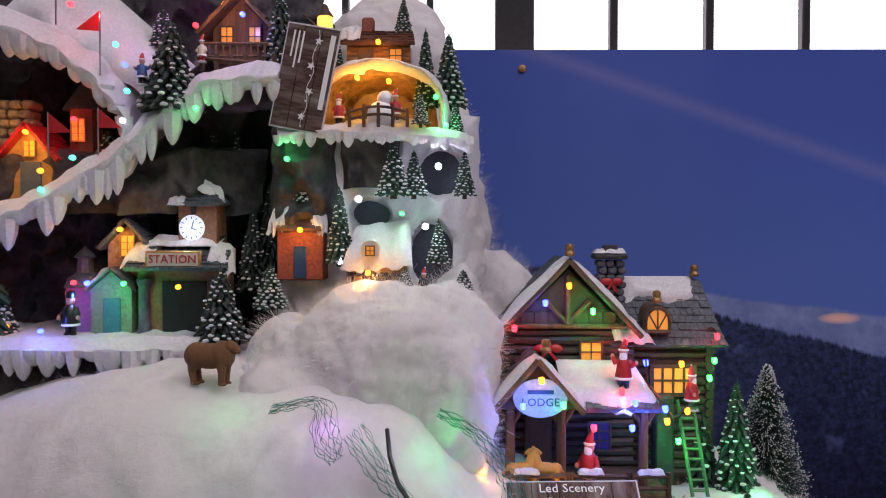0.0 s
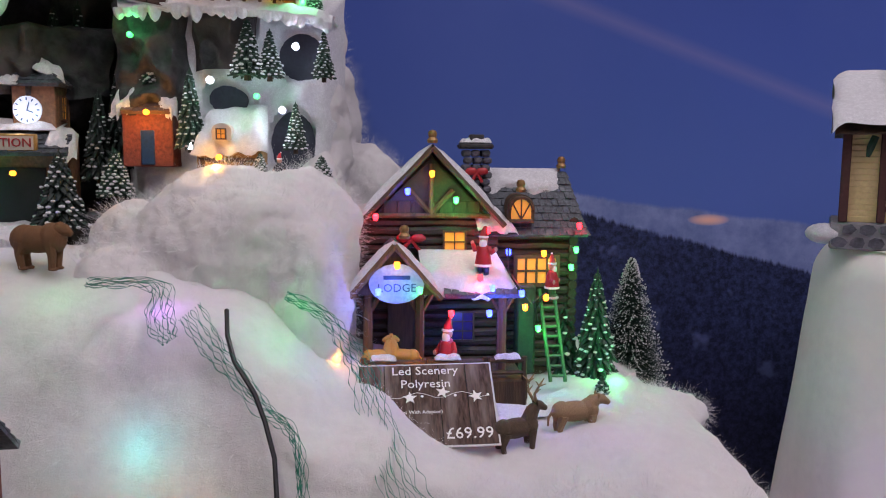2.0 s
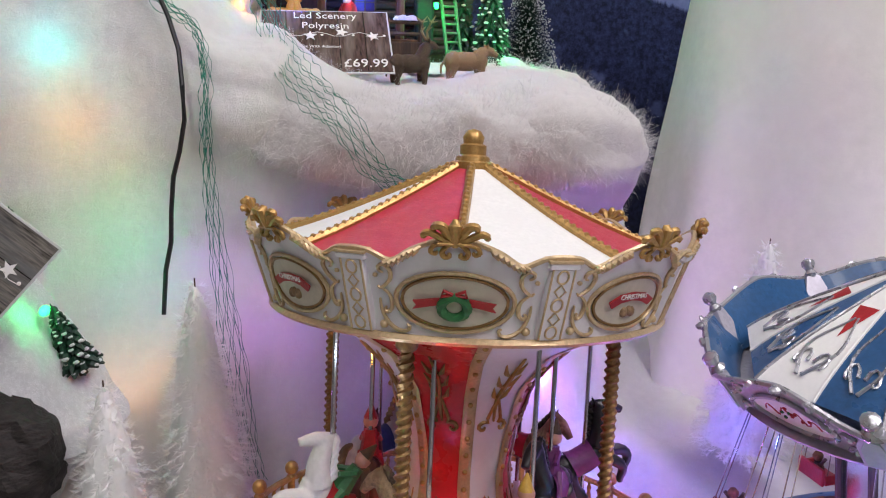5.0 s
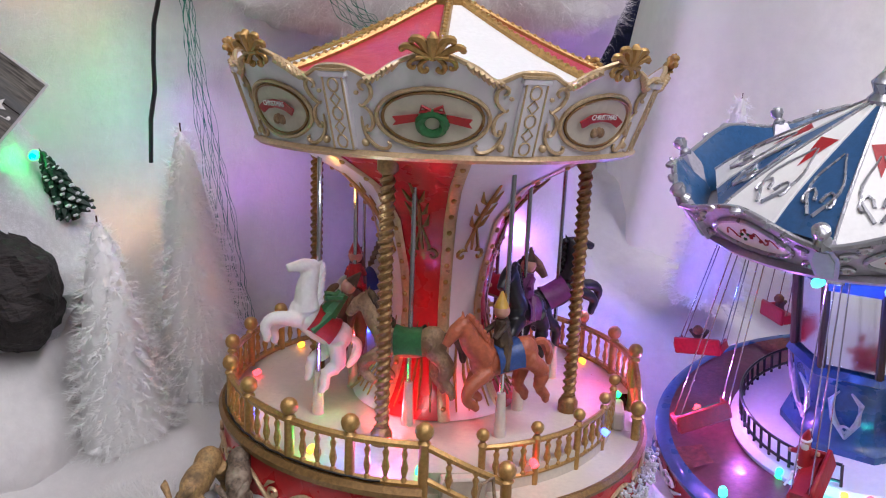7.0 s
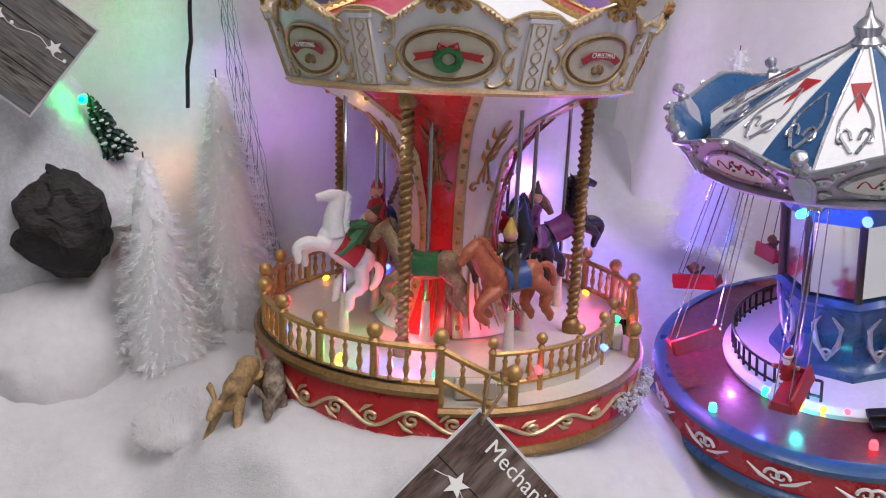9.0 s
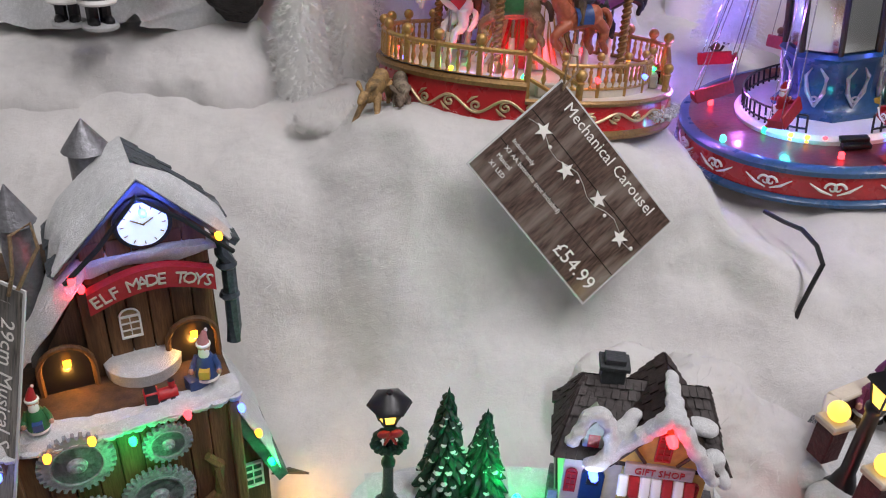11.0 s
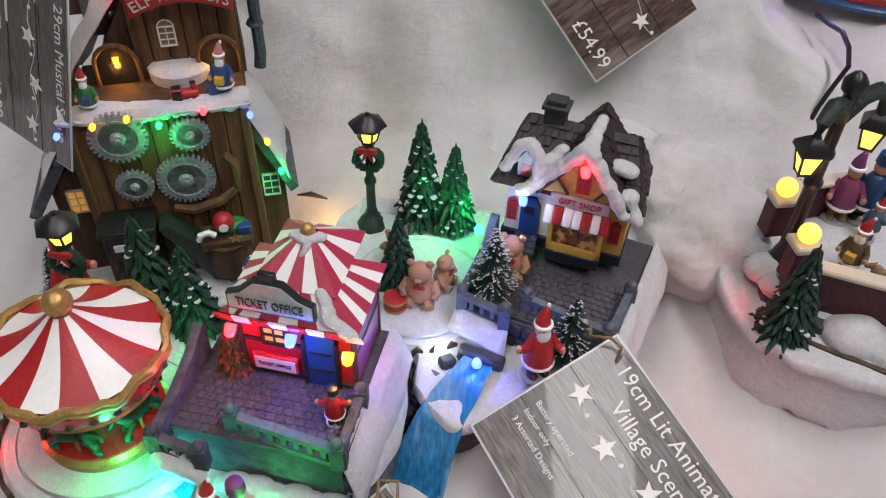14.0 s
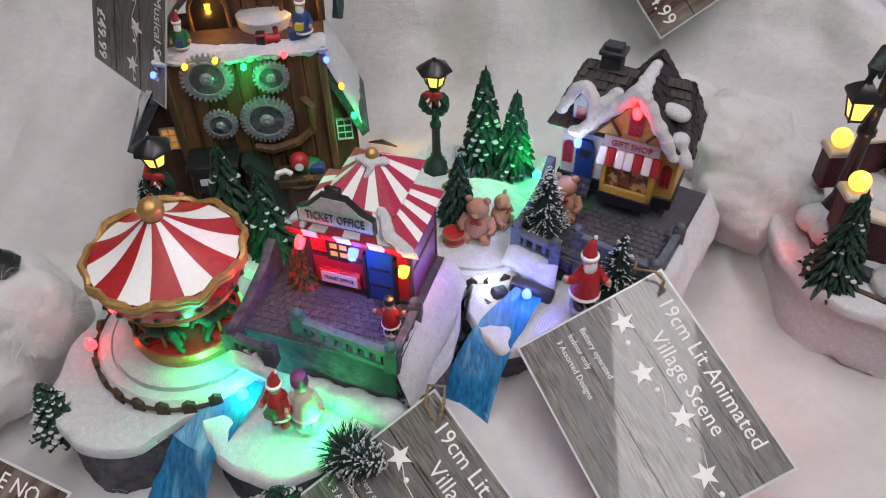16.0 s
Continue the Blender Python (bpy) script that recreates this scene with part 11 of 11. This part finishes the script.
def edge_scene():
    root = thing("gate_scene", "model snowy garden gate with glowing globe lamps and plum walls", "model village", ID)
    base_block(root, [(.290, -.050), (.30, .0), (.34, .03), (.42, .06), (.50, .05), (.50, -.12), (.42, -.14), (.35, -.130), (.305, -.10)], .660, .716, 22, SNOW)
    bm = bmesh.new()
    prism(bm, [(.312, -.066), (.316, -.03), (.318, .012), (.36, .045), (.48, .05), (.48, -.115), (.40, -.112), (.345, -.096)], 0, .010, T((0, 0, .716)) @ pose(0, 0, 0, 90, 0, 0) @ Matrix.Scale(-1, 4, (0, 0, 1)))
    part("rock_ledge", bm, PALE_ROCK, root, "grey rock ledge under the snow")
    bm = bmesh.new()
    def floor_f(u, v):
        a = 2 * PI * u
        q = Vector((.398 + .088 * v * math.cos(a), -.030 + .075 * v * math.sin(a), .731 - .010 * max(0, v - .8) * 5))
        return q + lump(q, 40, .003, 6)
    grid(bm, floor_f, 60, 14, wrap=True)
    part("snow_floor", bm, SNOW, root, "glittering snow floor")
    for x, y, z in ((.321, -.019, .752), (.325, -.068, .750)):
        bm = bmesh.new()
        box(bm, .016, .016, .030, pose(x, y, z + .013, 0, 0, 12), .001)
        pier = part("gate_pier", bm, PLUM_BRICK, root, "plum brick gate pier")
        bm = bmesh.new()
        box(bm, .020, .020, .006, pose(x, y, z + .031, 0, 0, 12), .0015)
        part("pier_cap", bm, CREAM, pier)
        bm = bmesh.new()
        ball(bm, .0078, (x, y, z + .0405), n=16)
        part("globe_lamp", bm, GLOBE_LIT, pier, "glowing yellow globe")
    for a, b in (((.333, -.072), (.46, -.112)), ((.326, -.009), (.352, .022)), ((.352, .022), (.42, .045))):
        a, b = Vector(a), Vector(b)
        ln, mid, ang = (b - a).length, (a + b) / 2, math.degrees(math.atan2(b.y - a.y, b.x - a.x))
        bm = bmesh.new()
        box(bm, ln, .008, .036, pose(mid.x, mid.y, .745, 0, 0, ang), .001)
        wall = part("garden_wall", bm, PLUM_BRICK, root, "low plum brick wall")
        bm = bmesh.new()
        box(bm, ln + .002, .013, .005, pose(mid.x, mid.y, .7655, 0, 0, ang), .0015)
        part("coping", bm, CREAM, wall, "cream coping")
    for k, (p, r) in enumerate((((.318, -.045, .733), .014), ((.315, -.020, .731), .013), ((.322, -.062, .734), .012), ((.372, -.098, .722), .020), ((.395, -.110, .720), .018))):
        bm = bmesh.new()
        ball(bm, r, p, (1.2, 1, .8), 14)
        for v in bm.verts:
            v.co += lump(v.co, 60, .003, k)
        part("snow_bank", bm, SNOW, root)
    bm = bmesh.new()
    for k in range(5):
        rod(bm, (.335 + .006 * k, -.104 - .003 * k, .720), (.385 + .006 * k, -.128 - .003 * k, .720), .0024, n=5)
    part("log_fence", bm, WOOD_DARK, root)
    return root


def twin_lamp(m):
    root = thing("street_lamp", "tall black two-armed lamp with lit amber panes beside the gate", "street lamp", m, "street lamps")
    bm = bmesh.new()
    lathe(bm, [(.012, 0), (.0125, .003), (.009, .009), (.007, .016), (.0055, .020), (.0050, .075), (.0066, .077), (.0066, .081), (.0048, .083), (.0045, .100), (.0062, .102), (.0060, .106), (.0045, .108), (.0044, .150), (.0075, .153), (.0078, .160), (.004, .165), (.0005, .167)], 12)
    part("post", bm, BLACK, root)
    for s, ang in ((-1, 48), (1, 20)):
        mm = pose(0, 0, 0, 0, 0, ang)
        bm = bmesh.new()
        sweep(bm, [mm @ Vector(p) for p in ((0, 0, .132), (s * .010, 0, .146), (s * .022, 0, .150), (s * .032, 0, .142), (s * .032, 0, .130))], [.0055, .0062, .0058, .0048, .004], 8)
        part("arm", bm, surf_blackgreen, root, "scrolled black lamp arm")
        lm = mm @ T((s * .032, 0, .104))
        bm = bmesh.new()
        lathe(bm, [(.0055, 0), (.0100, .017), (.0098, .0172), (.0052, .0002)], 4, lm)
        part("lamp_pane", bm, LIT_LAMP, root, "glowing amber glass")
        bm = bmesh.new()
        for k in range(4):
            a = PI / 2 * k
            rod(bm, lm @ Vector((.0056 * math.cos(a), .0056 * math.sin(a), -.001)), lm @ Vector((.0104 * math.cos(a), .0104 * math.sin(a), .018)), .0009, n=5)
        lathe(bm, [(.0135, .017), (.013, .020), (.006, .026), (.003, .028)], 4, lm)
        lathe(bm, [(.002, -.003), (.006, -.001), (.006, .001)], 4, lm)
        part("lantern_frame", bm, BLACK, root)
    return root


GLOBE_LIT = lamp_mat("lit_globe", (1.0, .62, .10), 1.5)
edge_scene()
twin_lamp(pose(.327, -.040, .735))
glow(AMBER, .02, .330, -.07, .80, .004)
resin_tree(pose(.322, -.094, .714), .090, .022, "full dark cast fir leaning by the gate", .15, seed=31, tiers=11, leaves=15)
figurine("carol_figurine", pose(.388, .024, .731, 0, 0, -10), .068, "carol singer figurine in a pink-plum cloak", surf("pink_plum_paint", (.25, .05, .13), .5, scale=300, var=.25, bump=.3), PURPLE, TAN, False, group="figurines")
figurine("carol_figurine", pose(.408, .026, .731, 0, 0, -20), .074, "carol singer figurine in a navy coat", NAVY, NAVY, BLACK, False, hat_kind="flat", group="figurines")
figurine("child_figurine", pose(.407, .002, .731, 0, 0, -50), .044, "child figurine in a blue-grey coat and red cap", surf("blue_grey_coat_paint", (.06, .10, .16), .6), TOY_RED, NAVY, False, arms=((-1, .35, -.3), (1, 1.0, .0)), group="figurines")
figurine("carol_figurine", pose(.378, -.040, .731, 0, 0, -40), .054, "figurine in a brown coat and Santa cap with a gift", surf("olive_brown_coat_paint", (.12, .08, .04), .6), TOY_RED, BLACK, True, hold=YELLOW, group="figurines")
beast("dog_figurine", pose(.398, -.058, .731, 0, 0, 150), .030, TAN, "small tan dog figurine on the snow", group="figurines")
cotton_tuft([(-.272, -.215, .70, .050, .045, .055), (-.30, -.26, .68, .05, .05, .04)], 14, "smooth rounded cotton mound beside the fairground")
bm = bmesh.new()
lathe(bm, [(.014, 0), (.015, .003), (.011, .008), (.006, .014), (.005, .05)], 8)
single("lamp_foot", bm, BLACK, "black lamp foot on a cotton mound", "lamp", pose(-.270, -.212, .752))
cotton_tuft([(.30, -.35, .665, .07, .06, .04)], 15, "low cotton lump beside the price tag")
cotton_tuft([(.30, .02, .70, .07, .06, .05), (.26, .06, .72, .06, .05, .05), (.22, .10, .72, .05, .04, .035)], 16, "loose cotton drift beside the gift shop")
NT = frame_of((-.236, -.364, .685), (.057, -.015, 0), (-.05, -.35, .94))
notice = price_tag(NT, .130, .085, [], [], "", "dark brown board-print notice lying in the snow", None, 3, False, 3)
lettering("E NO", .014, T((.030, -.0015, .031)) @ UP, INK, notice, "title_lettering", .0001)

# ---- loose cotton fibres ----
FIBRE = cotton("cotton_fibre", (0.86, 0.85, 0.84), 0.4, 90, 0.0)


def fibres(name, source, count, seed, length, keep=None, lift=.35):
    """Fine curled strands standing from a cotton surface."""
    me, rng = source.data, np.random.default_rng(seed)
    nv, nf = len(me.vertices), len(me.polygons)
    co, ce, no, ar = np.empty(nv * 3), np.empty(nf * 3), np.empty(nf * 3), np.empty(nf)
    me.vertices.foreach_get("co", co)
    me.polygons.foreach_get("center", ce)
    me.polygons.foreach_get("normal", no)
    me.polygons.foreach_get("area", ar)
    ce, no = ce.reshape(-1, 3), no.reshape(-1, 3)
    if keep is not None:
        ar = ar * keep(ce)
    pick = rng.choice(nf, count, p=ar / ar.sum())
    p = ce[pick] + rng.normal(0, .002, (count, 3))
    n = no[pick] * np.where((no[pick] * (np.array([0.1, -.6, .8]))).sum(1) < -.2, -1, 1)[:, None]
    r = rng.normal(0, 1, (count, 3))
    d = r - (r * n).sum(1)[:, None] * n
    d /= np.linalg.norm(d, axis=1)[:, None] + 1e-9
    d = d + n * rng.uniform(0, lift * 2, count)[:, None]
    ln = rng.uniform(.3, 1, count)[:, None] * length
    side = np.cross(d, n)
    side /= np.linalg.norm(side, axis=1)[:, None] + 1e-9
    w = rng.uniform(.00005, .00011, count)[:, None]
    curl = rng.normal(0, .25, (count, 3)) * ln
    a, b, c = p - n * .001, p + d * ln * .55 + curl * .5, p + d * ln + curl - n * ln * .25
    v = np.stack([a + side * w, a - side * w, b - side * w, b + side * w, c], 1).reshape(-1, 3)
    k = np.arange(count) * 5
    quads = np.stack([k, k + 1, k + 2, k + 3], 1).tolist()
    tris = np.stack([k + 3, k + 2, k + 4], 1).tolist()
    mesh = bpy.data.meshes.new(name)
    mesh.from_pydata(v.tolist(), [], quads + tris)
    mesh.materials.append(FIBRE)
    ob = new(name, mesh)
    return tagged(ob, "fine loose white fibres standing from the cotton", "artificial snow", kind="stuff")


ground = next(o for o in scene.objects if o.name == "snow_ground")
fibres("cotton_fibres", ground, 70000, 1, .011, lambda c: ((c[:, 1] > -.62) & (c[:, 1] < .60) & (c[:, 0] > -.40) & (c[:, 0] < .75)).astype(float))
fibres("cotton_fibres", ground, 60000, 2, .013, lambda c: ((c[:, 1] >= .55) & (c[:, 0] > -.62) & (c[:, 0] < .60) & (c[:, 1] < 1.0)).astype(float), .45)
for i, o in enumerate([o for o in scene.objects if o.name.startswith("cotton_tuft")]):
    fibres("cotton_fibres", o, 50000 if i < 2 else 9000, 10 + i, .015 if i < 2 else .011, None, .8)
